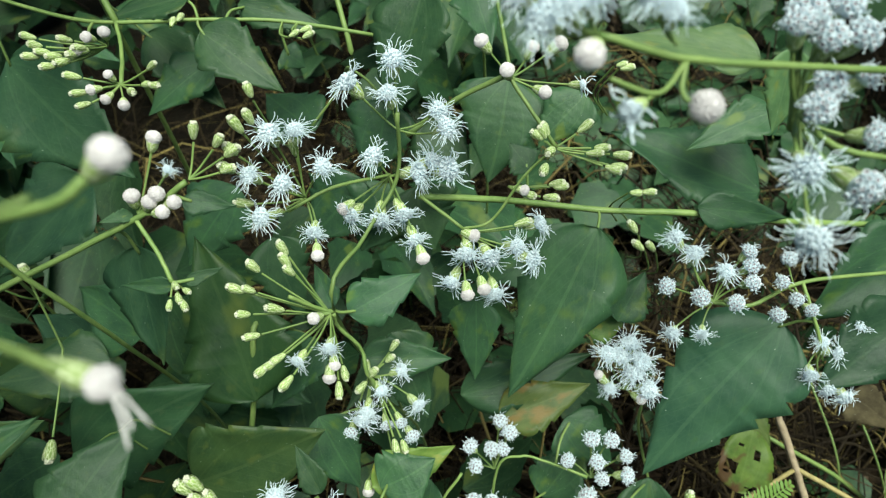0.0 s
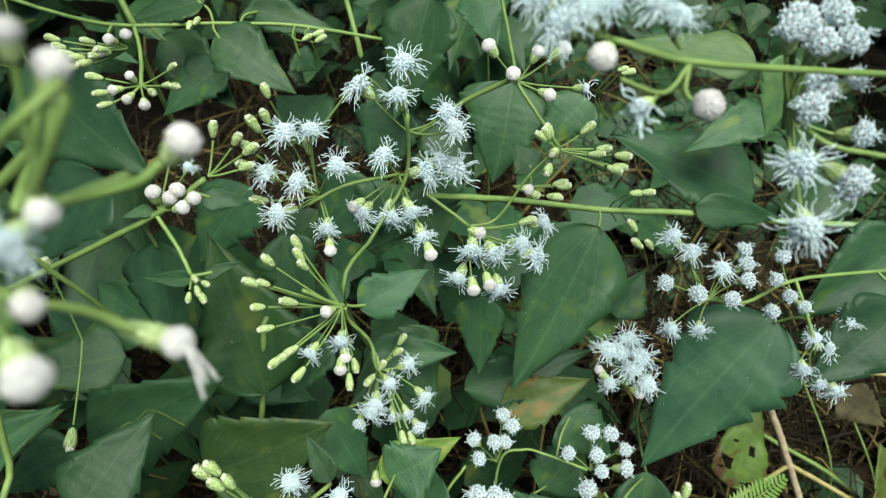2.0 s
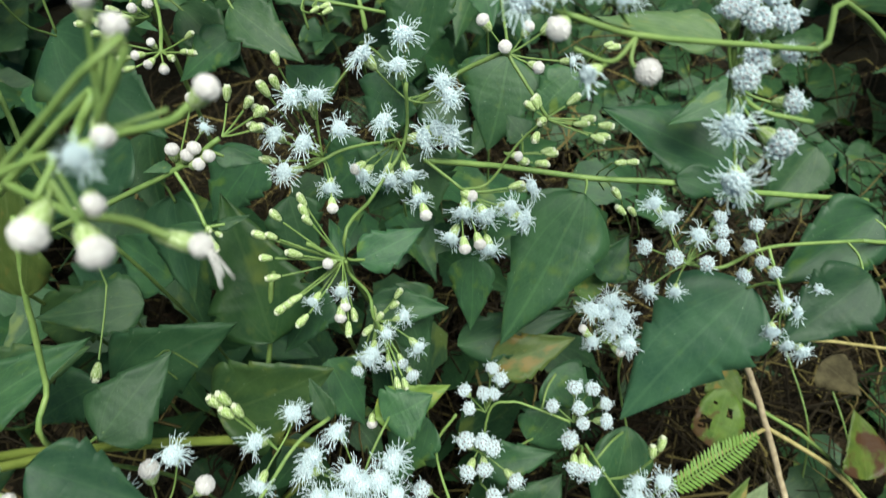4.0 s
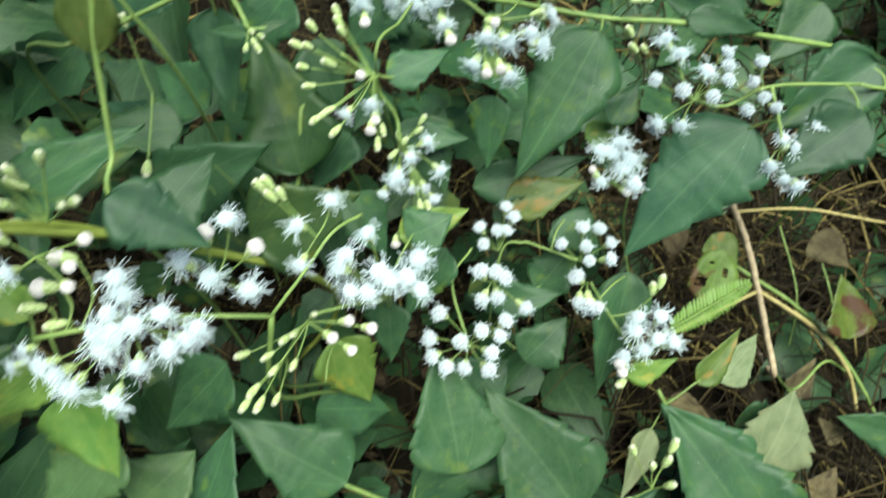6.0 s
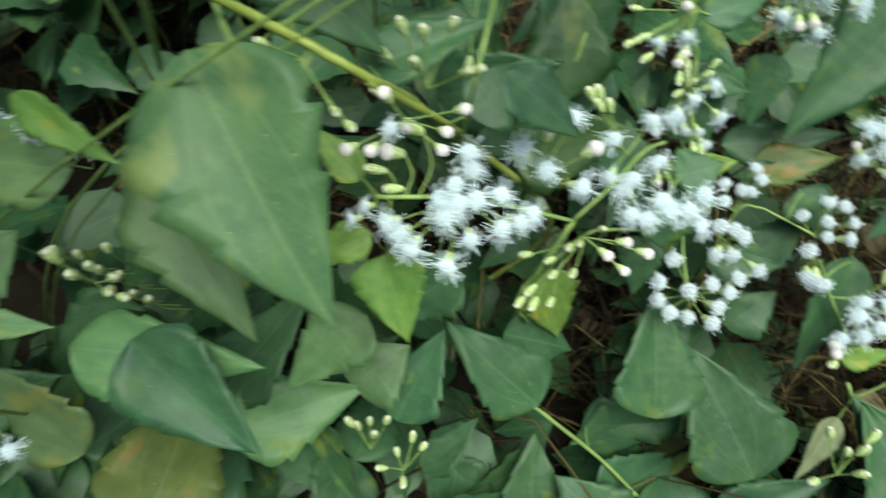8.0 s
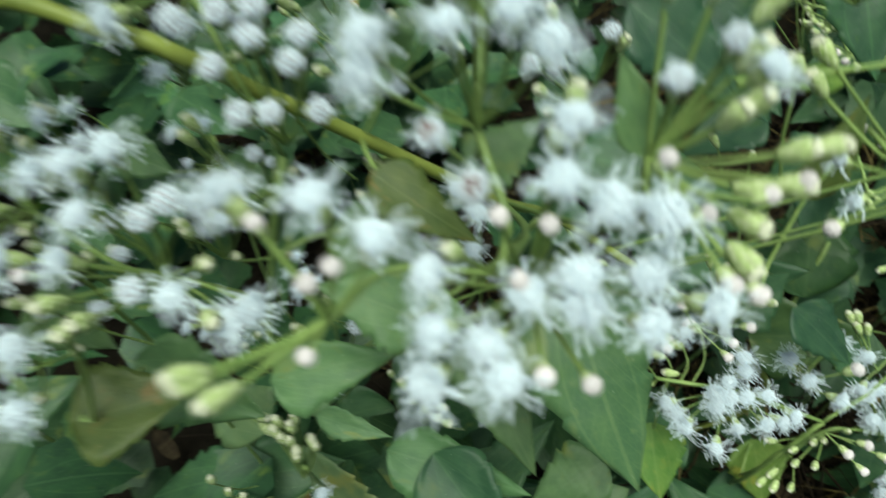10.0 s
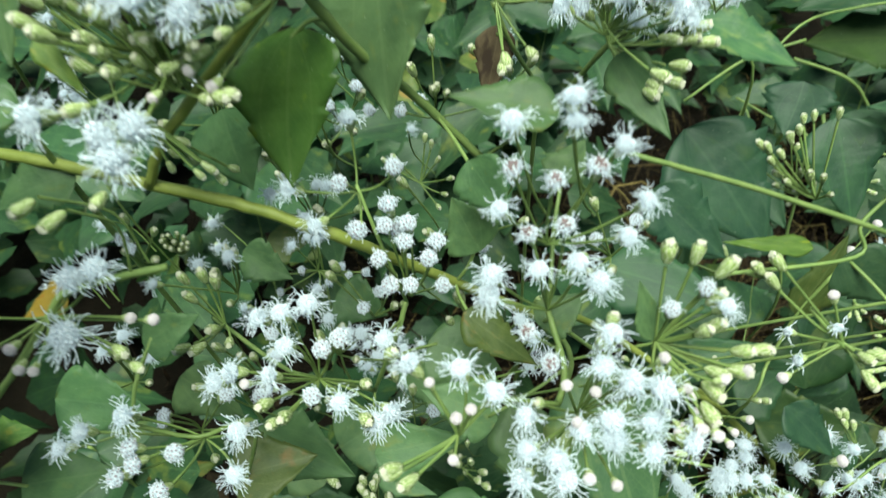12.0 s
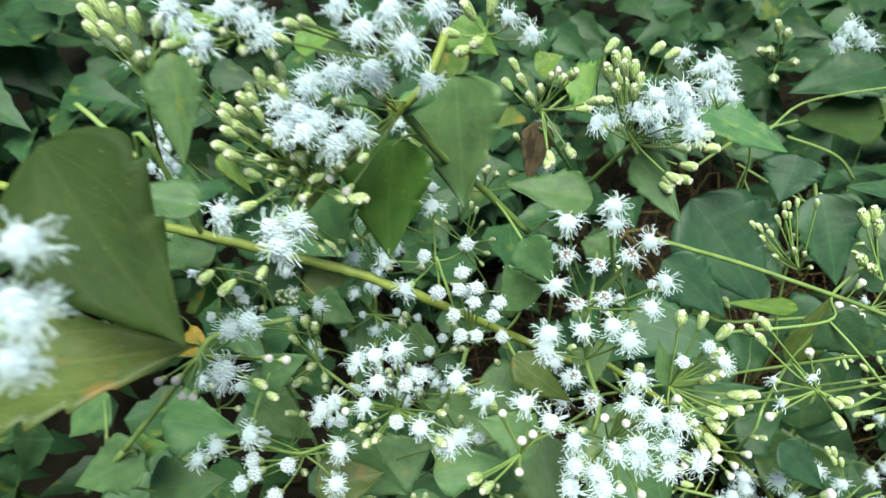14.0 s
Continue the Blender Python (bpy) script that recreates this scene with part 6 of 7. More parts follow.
heads(p, (-0.2831, -0.0919, 0.6458), "b", 0.0034, (-0.2915, -0.0961, 0.6818), (-0.3008, -0.0925, 0.6737), (-0.2917, -0.1034, 0.6785), (-0.2964, -0.1065, 0.6729), (-0.2950, -0.1079, 0.6699), (-0.2964, -0.0981, 0.6740), (-0.2974, -0.1050, 0.6604), (-0.2921, -0.0993, 0.6720), (-0.2882, -0.0947, 0.6800), (-0.2951, -0.0923, 0.6749), (-0.2853, -0.0947, 0.6780), (-0.2935, -0.1044, 0.6548), (-0.2831, -0.0981, 0.6555), (-0.2811, -0.0962, 0.6584), (-0.2768, -0.0810, 0.6544), (-0.2811, -0.0900, 0.6519), (-0.2890, -0.0995, 0.6647), (-0.2889, -0.0957, 0.6599), (-0.2951, -0.1000, 0.6649), (-0.2703, -0.0945, 0.6484))
heads(p, (-0.2893, -0.0979, 0.6403), "b", 0.0026, (-0.2920, -0.0854, 0.6433), (-0.2935, -0.0900, 0.6416), (-0.2857, -0.0933, 0.6320), (-0.2895, -0.0940, 0.6279), (-0.2904, -0.0889, 0.6220), (-0.2789, -0.0931, 0.6263), (-0.2806, -0.0951, 0.6250), (-0.2785, -0.0911, 0.6219), (-0.2892, -0.0963, 0.6251), (-0.2841, -0.0821, 0.6171))
heads(p, (-0.2613, -0.0755, 0.6871), "b", 0.0032, (-0.2733, -0.0993, 0.7012), (-0.2706, -0.0972, 0.7017), (-0.2744, -0.1026, 0.6987))
heads(p, (-0.3525, -0.0913, 0.6647), "b", 0.0050, (-0.3647, -0.0946, 0.6841), (-0.3626, -0.0913, 0.6861), (-0.3519, -0.0883, 0.6827), (-0.3452, -0.0856, 0.6813), (-0.3462, -0.0944, 0.6732), (-0.3625, -0.0967, 0.6807), (-0.3571, -0.0900, 0.6840), (-0.3576, -0.0944, 0.6800), (-0.3515, -0.0941, 0.6766))
heads(p, (-0.1998, -0.0650, 0.6134), "o", 0.0047, (-0.2087, -0.0706, 0.6485), (-0.1993, -0.0615, 0.6520), (-0.1973, -0.0643, 0.6482), (-0.1871, -0.0622, 0.6447))
heads(p, (-0.1998, -0.0650, 0.6134), "d", 0.0042, (-0.1906, -0.0658, 0.6402), (-0.1975, -0.0719, 0.6382), (-0.2060, -0.0748, 0.6401))
heads(p, (-0.1998, -0.0650, 0.6134), "o", 0.0042, (-0.2064, -0.0798, 0.6326), (-0.1798, -0.0633, 0.6337), (-0.1809, -0.0697, 0.6282))
heads(p, (-0.1951, -0.0717, 0.5986), "d", 0.0039, (-0.1992, -0.0798, 0.6287), (-0.1931, -0.0749, 0.6299))
heads(p, (-0.1951, -0.0717, 0.5986), "o", 0.0049, (-0.2042, -0.0862, 0.6195), (-0.1959, -0.0805, 0.6203), (-0.1889, -0.0753, 0.6214), (-0.1835, -0.0755, 0.6182), (-0.2033, -0.0893, 0.6161))
heads(p, (-0.1892, -0.0786, 0.5947), "d", 0.0040, (-0.1934, -0.0896, 0.6103), (-0.1868, -0.0912, 0.6052))
leaf(p, "h", 0.0152, (-0.2316, -0.0468, 0.6154), (-0.2161, -0.0504, 0.6036))
leaf(p, "h", 0.0122, (-0.2056, -0.0457, 0.6171), (-0.2032, -0.0358, 0.6251))
leaf(p, "h", 0.0134, (-0.1994, -0.0639, 0.5816), (-0.1910, -0.0521, 0.5882))
leaf(p, "h", 0.0172, (-0.2178, -0.0132, 0.6174), (-0.2480, -0.0273, 0.6206))
leaf(p, "h", 0.0246, (-0.2380, -0.0602, 0.5470), (-0.2135, -0.0546, 0.5388))
leaf(p, "o", 0.0147, (-0.2248, -0.0604, 0.5692), (-0.1999, -0.0588, 0.5571))
leaf(p, "h", 0.0186, (-0.2259, -0.0461, 0.5834), (-0.2397, -0.0418, 0.5950))
heads(p, (-0.1795, -0.0867, 0.5847), "o", 0.0053, (-0.1698, -0.0886, 0.6072), (-0.1636, -0.0863, 0.6060), (-0.1769, -0.0848, 0.6147), (-0.1761, -0.0897, 0.6096))
heads(p, (-0.1795, -0.0867, 0.5847), "o", 0.0050, (-0.1759, -0.0993, 0.5989), (-0.1707, -0.0949, 0.6003), (-0.1690, -0.0972, 0.5972), (-0.1633, -0.0909, 0.6000), (-0.1609, -0.0944, 0.5953), (-0.1544, -0.0894, 0.5966))
heads(p, (-0.1795, -0.0867, 0.5847), "o", 0.0050, (-0.1865, -0.1045, 0.6028), (-0.1839, -0.1084, 0.5977), (-0.1828, -0.1127, 0.5931), (-0.1748, -0.1080, 0.5931), (-0.1780, -0.1066, 0.5962))
heads(p, (-0.1795, -0.0867, 0.5847), "p", 0.0026, (-0.1814, -0.0958, 0.6067), (-0.1757, -0.0936, 0.6057), (-0.1769, -0.0994, 0.6009), (-0.1706, -0.1052, 0.5919), (-0.1651, -0.1031, 0.5909), (-0.1655, -0.0822, 0.6109))
heads(p, (-0.1795, -0.0867, 0.5847), "b", 0.0034, (-0.1784, -0.0859, 0.6116), (-0.1779, -0.0819, 0.6150), (-0.1854, -0.0998, 0.6022))
heads(p, (-0.2000, -0.1090, 0.5912), "o", 0.0048, (-0.2122, -0.1084, 0.6087), (-0.2024, -0.1036, 0.6079), (-0.1944, -0.1031, 0.6041))
heads(p, (-0.2000, -0.1090, 0.5912), "p", 0.0024, (-0.2066, -0.1096, 0.6075), (-0.1992, -0.1113, 0.6019), (-0.1971, -0.1086, 0.6032), (-0.1968, -0.1169, 0.5952))
heads(p, (-0.2000, -0.1090, 0.5912), "p", 0.0023, (-0.1590, -0.0823, 0.6043), (-0.1529, -0.0773, 0.6057))
heads(p, (-0.2000, -0.1090, 0.5912), "b", 0.0033, (-0.2054, -0.1262, 0.5971), (-0.2022, -0.1256, 0.5959), (-0.2060, -0.1257, 0.5979))
leaf(p, "h", 0.0196, (-0.2046, -0.0750, 0.5443), (-0.2282, -0.0811, 0.5515))

leaf(p, "h", 0.0193, (-0.2416, -0.0923, 0.5186), (-0.2153, -0.0737, 0.5218))
heads(p, (-0.1689, -0.0701, 0.6005), "b", 0.0040, (-0.1725, -0.0660, 0.6241), (-0.1671, -0.0631, 0.6239), (-0.1606, -0.0619, 0.6215), (-0.1605, -0.0668, 0.6168), (-0.1587, -0.0705, 0.6124), (-0.1603, -0.0723, 0.6115))
heads(p, (-0.1689, -0.0701, 0.6005), "b", 0.0040, (-0.1515, -0.0691, 0.6067), (-0.1487, -0.0673, 0.6069), (-0.1547, -0.0746, 0.6033), (-0.1507, -0.0720, 0.6035), (-0.1543, -0.0773, 0.6005), (-0.1532, -0.0805, 0.5969))
heads(p, (-0.1689, -0.0701, 0.6005), "c", 0.0037, (-0.1678, -0.0727, 0.6152), (-0.1627, -0.0664, 0.6184))
heads(p, (-0.1689, -0.0701, 0.6005), "o", 0.0045, (-0.1578, -0.0681, 0.6171))
heads(p, (-0.1689, -0.0701, 0.6005), "p", 0.0027, (-0.1533, -0.0849, 0.5957), (-0.1497, -0.0839, 0.5947), (-0.1490, -0.0724, 0.6052))
leaf(p, "h", 0.0070, (-0.1690, -0.0699, 0.6007), (-0.1768, -0.0653, 0.6124))

leaf(p, "k", 0.0214, (-0.1899, 0.0061, 0.5834), (-0.1599, 0.0065, 0.5673))
heads(p, (-0.2380, -0.0699, 0.5793), "c", 0.0047, (-0.2420, -0.0708, 0.6133), (-0.2359, -0.0712, 0.6095), (-0.2408, -0.0745, 0.6092), (-0.2350, -0.0744, 0.6060), (-0.2277, -0.0701, 0.6060), (-0.2280, -0.0739, 0.6027), (-0.2393, -0.0804, 0.6027))
heads(p, (-0.2380, -0.0699, 0.5793), "c", 0.0047, (-0.2367, -0.0803, 0.5939), (-0.2319, -0.0775, 0.5939), (-0.2243, -0.0733, 0.5938), (-0.2403, -0.0706, 0.6051))
heads(p, (-0.2551, -0.0667, 0.6095), "c", 0.0047, (-0.2467, -0.0788, 0.6083), (-0.2548, -0.0740, 0.6173), (-0.2438, -0.0643, 0.6204))
heads(p, (-0.2551, -0.0667, 0.6095), "o", 0.0051, (-0.2567, -0.0836, 0.6091), (-0.2660, -0.0811, 0.6166), (-0.2586, -0.0625, 0.6301))
heads(p, (-0.2546, -0.0967, 0.5586), "o", 0.0055, (-0.2529, -0.0958, 0.5926), (-0.2584, -0.1006, 0.5911), (-0.2631, -0.1044, 0.5901), (-0.2546, -0.1055, 0.5844))
heads(p, (-0.2546, -0.0967, 0.5586), "c", 0.0052, (-0.2439, -0.0955, 0.5835), (-0.2471, -0.0997, 0.5813))
heads(p, (-0.2546, -0.0967, 0.5586), "o", 0.0055, (-0.2322, -0.0912, 0.5857), (-0.2557, -0.1121, 0.5787), (-0.2648, -0.1168, 0.5793), (-0.2677, -0.1204, 0.5774))
heads(p, (-0.2546, -0.0967, 0.5586), "o", 0.0055, (-0.2369, -0.1070, 0.5733), (-0.2241, -0.1018, 0.5711), (-0.2269, -0.1054, 0.5693))
heads(p, (-0.2546, -0.0967, 0.5586), "c", 0.0045, (-0.2454, -0.1086, 0.5719))
heads(p, (-0.2546, -0.0967, 0.5586), "b", 0.0041, (-0.2319, -0.1016, 0.5785), (-0.2287, -0.1071, 0.5717), (-0.2529, -0.1178, 0.5748), (-0.2473, -0.1172, 0.5723), (-0.2494, -0.1197, 0.5710), (-0.2286, -0.0938, 0.5842))
heads(p, (-0.2546, -0.0967, 0.5586), "p", 0.0027, (-0.2608, -0.1168, 0.5770))
heads(p, (-0.2910, -0.0970, 0.5635), "b", 0.0038, (-0.2952, -0.0956, 0.5819), (-0.2912, -0.0948, 0.5805), (-0.2962, -0.1014, 0.5770), (-0.2935, -0.1118, 0.5657), (-0.2894, -0.1094, 0.5657), (-0.2872, -0.1036, 0.5699), (-0.2998, -0.0990, 0.5812), (-0.2817, -0.1035, 0.5671))
leaf(p, "h", 0.0275, (-0.3009, -0.0954, 0.4889), (-0.2600, -0.0863, 0.4751))
leaf(p, "h", 0.0187, (-0.3416, -0.0461, 0.5282), (-0.3188, -0.0417, 0.5199))
leaf(p, "h", 0.0209, (-0.2804, -0.0561, 0.5445), (-0.2613, -0.0522, 0.5377))
heads(p, (-0.2758, -0.1258, 0.5501), "o", 0.0054, (-0.2847, -0.1382, 0.5728), (-0.2931, -0.1464, 0.5697), (-0.2570, -0.1258, 0.5695), (-0.2539, -0.1329, 0.5610))
heads(p, (-0.2758, -0.1258, 0.5501), "c", 0.0051, (-0.2709, -0.1370, 0.5635), (-0.2818, -0.1420, 0.5648), (-0.2795, -0.1443, 0.5614), (-0.2825, -0.1487, 0.5588), (-0.2711, -0.1452, 0.5558))
heads(p, (-0.2758, -0.1258, 0.5501), "o", 0.0045, (-0.2981, -0.1514, 0.5648))
leaf(p, "o", 0.0222, (-0.2795, -0.1222, 0.5185), (-0.2584, -0.1029, 0.5178))
leaf(p, "h", 0.0255, (-0.3593, -0.1326, 0.5154), (-0.3279, -0.1165, 0.5133))
leaf(p, "h", 0.0196, (-0.3200, -0.1573, 0.5594), (-0.3365, -0.1768, 0.5499))
leaf(p, "h", 0.0235, (-0.3268, -0.1612, 0.5297), (-0.3032, -0.1426, 0.5344))
leaf(p, "y", 0.0112, (-0.3326, -0.1585, 0.5503), (-0.3198, -0.1489, 0.5524))
leaf(p, "h", 0.0250, (-0.3345, -0.0973, 0.5055), (-0.3069, -0.0950, 0.4926))
heads(p, (-0.3047, -0.1338, 0.5969), "o", 0.0066, (-0.2892, -0.1303, 0.6154), (-0.2851, -0.1261, 0.6171), (-0.2861, -0.1386, 0.6058))
heads(p, (-0.3047, -0.1338, 0.5969), "p", 0.0027, (-0.2794, -0.1264, 0.6033), (-0.2745, -0.1239, 0.6030), (-0.3071, -0.1486, 0.5976), (-0.3025, -0.1457, 0.5978), (-0.2990, -0.1475, 0.5941), (-0.2959, -0.1460, 0.5939))
heads(p, (-0.3047, -0.1338, 0.5969), "b", 0.0034, (-0.2794, -0.1325, 0.5976), (-0.2747, -0.1328, 0.5947), (-0.3108, -0.1438, 0.6041))
leaf(p, "x", 0.0111, (-0.3159, -0.1236, 0.5890), (-0.3247, -0.1333, 0.5847))
leaf(p, "h", 0.0134, (-0.2936, -0.1211, 0.5792), (-0.2822, -0.1089, 0.5844))
leaf(p, "o", 0.0348, (-0.3216, -0.1843, 0.6306), (-0.2780, -0.1485, 0.6324))
leaf(p, "h", 0.0216, (-0.3530, -0.1474, 0.5572), (-0.3613, -0.1644, 0.5456))
heads(p, (-0.3075, -0.0872, 0.6878), "o", 0.0059, (-0.3081, -0.1024, 0.6960), (-0.3132, -0.1026, 0.6988), (-0.3026, -0.1030, 0.6921), (-0.2948, -0.0933, 0.6971), (-0.2895, -0.0935, 0.6938), (-0.3012, -0.0954, 0.6988))
heads(p, (-0.3075, -0.0872, 0.6878), "b", 0.0036, (-0.2954, -0.0970, 0.6892), (-0.3046, -0.1048, 0.6870), (-0.3119, -0.1058, 0.6904), (-0.2887, -0.0936, 0.6886), (-0.3007, -0.0968, 0.6926))
heads(p, (-0.2649, -0.0159, 0.6719), "b", 0.0046, (-0.2725, -0.0262, 0.6739), (-0.2701, -0.0189, 0.6796), (-0.2642, -0.0139, 0.6811), (-0.2673, -0.0274, 0.6695), (-0.2641, -0.0233, 0.6717))
heads(p, (-0.2474, -0.0075, 0.6431), "b", 0.0040, (-0.2581, -0.0094, 0.6516), (-0.2335, -0.0104, 0.6619), (-0.2268, -0.0053, 0.6515), (-0.2380, -0.0087, 0.6580), (-0.2415, -0.0109, 0.6586), (-0.2488, -0.0087, 0.6477))
heads(p, (-0.2140, 0.0024, 0.6396), "b", 0.0042, (-0.2176, -0.0058, 0.6661), (-0.2180, 0.0015, 0.6564), (-0.2140, -0.0010, 0.6564), (-0.2183, -0.0091, 0.6594), (-0.2231, -0.0048, 0.6629), (-0.1946, 0.0032, 0.6381), (-0.1923, -0.0112, 0.6344))
heads(p, (-0.2129, 0.0010, 0.6365), "o", 0.0058, (-0.2074, 0.0031, 0.6554), (-0.2028, -0.0074, 0.6550), (-0.1991, -0.0036, 0.6582), (-0.1983, -0.0022, 0.6621), (-0.1948, 0.0001, 0.6514), (-0.1910, -0.0067, 0.6505), (-0.2078, -0.0034, 0.6497), (-0.2131, 0.0022, 0.6488), (-0.2194, -0.0019, 0.6442), (-0.2222, -0.0107, 0.6473))
heads(p, (-0.1946, 0.0915, 0.6122), "o", 0.0052, (-0.2072, 0.0883, 0.6308), (-0.1900, 0.0880, 0.6212), (-0.2000, 0.0818, 0.6275))
leaf(p, "y", 0.0120, (-0.2554, 0.0086, 0.6515), (-0.2468, 0.0143, 0.6562))
leaf(p, "y", 0.0200, (-0.2344, 0.0189, 0.6431), (-0.2474, 0.0157, 0.6466))
heads(p, (-0.2649, -0.0159, 0.6719), "o", 0.0050, (-0.2580, -0.0131, 0.6782), (-0.2495, -0.0124, 0.6738))
leaf(p, "y", 0.0131, (-0.3503, -0.0786, 0.6760), (-0.3361, -0.0658, 0.6802))
leaf(p, "y", 0.0107, (-0.3067, -0.0666, 0.6772), (-0.2957, -0.0572, 0.6799))
leaf(p, "y", 0.0185, (-0.2962, 0.0145, 0.6595), (-0.2757, 0.0162, 0.6490))

p = plant("flowering_shrub", "leafy stem with large smooth dark green leaves", (-0.3475, -0.0390, 0.0900), "shrub")
stem(p, 0.0023, (-0.3563, -0.1139, 0.6648), (-0.3459, -0.1137, 0.6592), (-0.3356, -0.1128, 0.6515), (-0.3275, -0.1090, 0.6417), (-0.3405, -0.0635, 0.3934), (-0.3475, -0.0390, 0.0900))
stem(p, 0.0016, (-0.2608, -0.1924, 0.6932), (-0.2523, -0.1910, 0.6895), (-0.2518, -0.1871, 0.6932))
leaf(p, "h", 0.0195, (-0.3415, -0.0867, 0.6747), (-0.3272, -0.1024, 0.6461), petiole=False)
leaf(p, "h", 0.0124, (-0.3074, -0.1150, 0.6443), (-0.3290, -0.1265, 0.6497))
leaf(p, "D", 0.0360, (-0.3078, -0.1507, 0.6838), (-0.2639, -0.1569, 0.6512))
heads(p, (-0.2588, -0.1872, 0.6895), "o", 0.0050, (-0.2485, -0.1815, 0.7043), (-0.2466, -0.1868, 0.6980), (-0.2448, -0.1869, 0.6968), (-0.2438, -0.1909, 0.6923))

p = plant("flowering_shrub", "bud-topped stem with pale yellow-green bracts", (-0.2595, 0.0942, 0.0900), "shrub")
stem(p, 0.0022, (-0.2144, 0.0148, 0.6272), (-0.2293, 0.0181, 0.6015), (-0.2395, 0.0242, 0.5832), (-0.2525, 0.0697, 0.3613), (-0.2595, 0.0942, 0.0900))
stem(p, 0.0020, (-0.2503, 0.0046, 0.6373), (-0.2455, 0.0123, 0.6196), (-0.2423, 0.0339, 0.5939))
heads(p, (-0.2137, 0.0121, 0.6287), "o", 0.0056, (-0.2080, 0.0132, 0.6474), (-0.2004, 0.0186, 0.6484), (-0.1954, 0.0155, 0.6426), (-0.2050, 0.0073, 0.6402), (-0.1917, 0.0147, 0.6399), (-0.2022, 0.0144, 0.6454))
heads(p, (-0.2137, 0.0121, 0.6287), "b", 0.0045, (-0.2268, 0.0169, 0.6582), (-0.2198, 0.0180, 0.6555), (-0.2229, 0.0159, 0.6552), (-0.2166, 0.0162, 0.6520), (-0.2235, 0.0132, 0.6530), (-0.2238, 0.0193, 0.6589))
heads(p, (-0.2137, 0.0121, 0.6287), "b", 0.0042, (-0.1910, 0.0090, 0.6282), (-0.1956, 0.0019, 0.6240), (-0.1910, 0.0053, 0.6247), (-0.1911, 0.0148, 0.6338), (-0.1895, 0.0184, 0.6363), (-0.1867, 0.0167, 0.6331), (-0.1956, 0.0001, 0.6223))
leaf(p, "h", 0.0149, (-0.2103, 0.0089, 0.6268), (-0.1856, -0.0061, 0.6139))
heads(p, (-0.2494, 0.0051, 0.6373), "b", 0.0043, (-0.2617, 0.0036, 0.6529), (-0.2572, 0.0016, 0.6486), (-0.2500, 0.0028, 0.6458), (-0.2334, 0.0071, 0.6408), (-0.2302, 0.0112, 0.6429), (-0.2277, 0.0127, 0.6429), (-0.2320, -0.0050, 0.6286), (-0.2381, -0.0100, 0.6271), (-0.2383, -0.0116, 0.6257))
heads(p, (-0.2494, 0.0051, 0.6373), "p", 0.0033, (-0.2471, 0.0113, 0.6522), (-0.2329, 0.0082, 0.6415))
leaf(p, "y", 0.0123, (-0.2370, 0.0277, 0.6444), (-0.2505, 0.0182, 0.6428))
leaf(p, "d", 0.0135, (-0.2567, 0.0231, 0.6212), (-0.2530, 0.0089, 0.5983))
heads(p, (-0.2494, 0.0051, 0.6373), "b", 0.0043, (-0.2117, 0.0387, 0.6558), (-0.2175, 0.0369, 0.6572), (-0.2331, 0.0286, 0.6579))

p = plant("flowering_shrub", "far shoot of small white flower heads", (-0.1944, 0.2276, 0.0900), "shrub")
stem(p, 0.0018, (-0.2019, 0.1315, 0.6049), (-0.1897, 0.1447, 0.5810), (-0.1744, 0.1576, 0.5404), (-0.1874, 0.2031, 0.3377), (-0.1944, 0.2276, 0.0900))
stem(p, 0.0021, (-0.1352, 0.1498, 0.5041), (-0.1298, 0.1397, 0.4694), (-0.1199, 0.1487, 0.4132), (-0.1329, 0.1942, 0.2678), (-0.1399, 0.2187, 0.0900))
heads(p, (-0.2012, 0.1320, 0.6020), "o", 0.0075, (-0.2071, 0.1258, 0.6172), (-0.1997, 0.1259, 0.6132), (-0.2028, 0.1168, 0.6063), (-0.1959, 0.1219, 0.6073), (-0.2216, 0.1226, 0.6221), (-0.2052, 0.1290, 0.6191))
leaf(p, "Y", 0.0235, (-0.2047, 0.1095, 0.6004), (-0.1591, 0.1199, 0.5852))
# k blades of this shoot carry their shade in the leaf colour
leaf(p, "k", 0.0515, (-0.1973, 0.1153, 0.5426), (-0.1410, 0.1030, 0.5001))
leaf(p, "g", 0.0342, (-0.1364, 0.1350, 0.5574), (-0.1113, 0.1117, 0.5217))
leaf(p, "k", 0.0357, (-0.1516, 0.2225, 0.5301), (-0.1491, 0.1990, 0.5064))
leaf(p, "k", 0.0120, (-0.0988, 0.1375, 0.5689), (-0.1277, 0.1244, 0.5722))
leaf(p, "O", 0.0080, (-0.1335, 0.0316, 0.5618), (-0.1623, 0.0173, 0.5640))
heads(p, (-0.1349, 0.1460, 0.5048), "b", 0.0035, (-0.1602, 0.1384, 0.5264), (-0.1537, 0.1398, 0.5241), (-0.1485, 0.1526, 0.5333), (-0.1437, 0.1505, 0.5287), (-0.1407, 0.1547, 0.5310), (-0.1325, 0.1656, 0.5368), (-0.1468, 0.1340, 0.5148), (-0.1376, 0.1369, 0.5125), (-0.1382, 0.1317, 0.5079), (-0.1380, 0.1440, 0.5194), (-0.1549, 0.1354, 0.5206), (-0.1305, 0.1435, 0.5148))

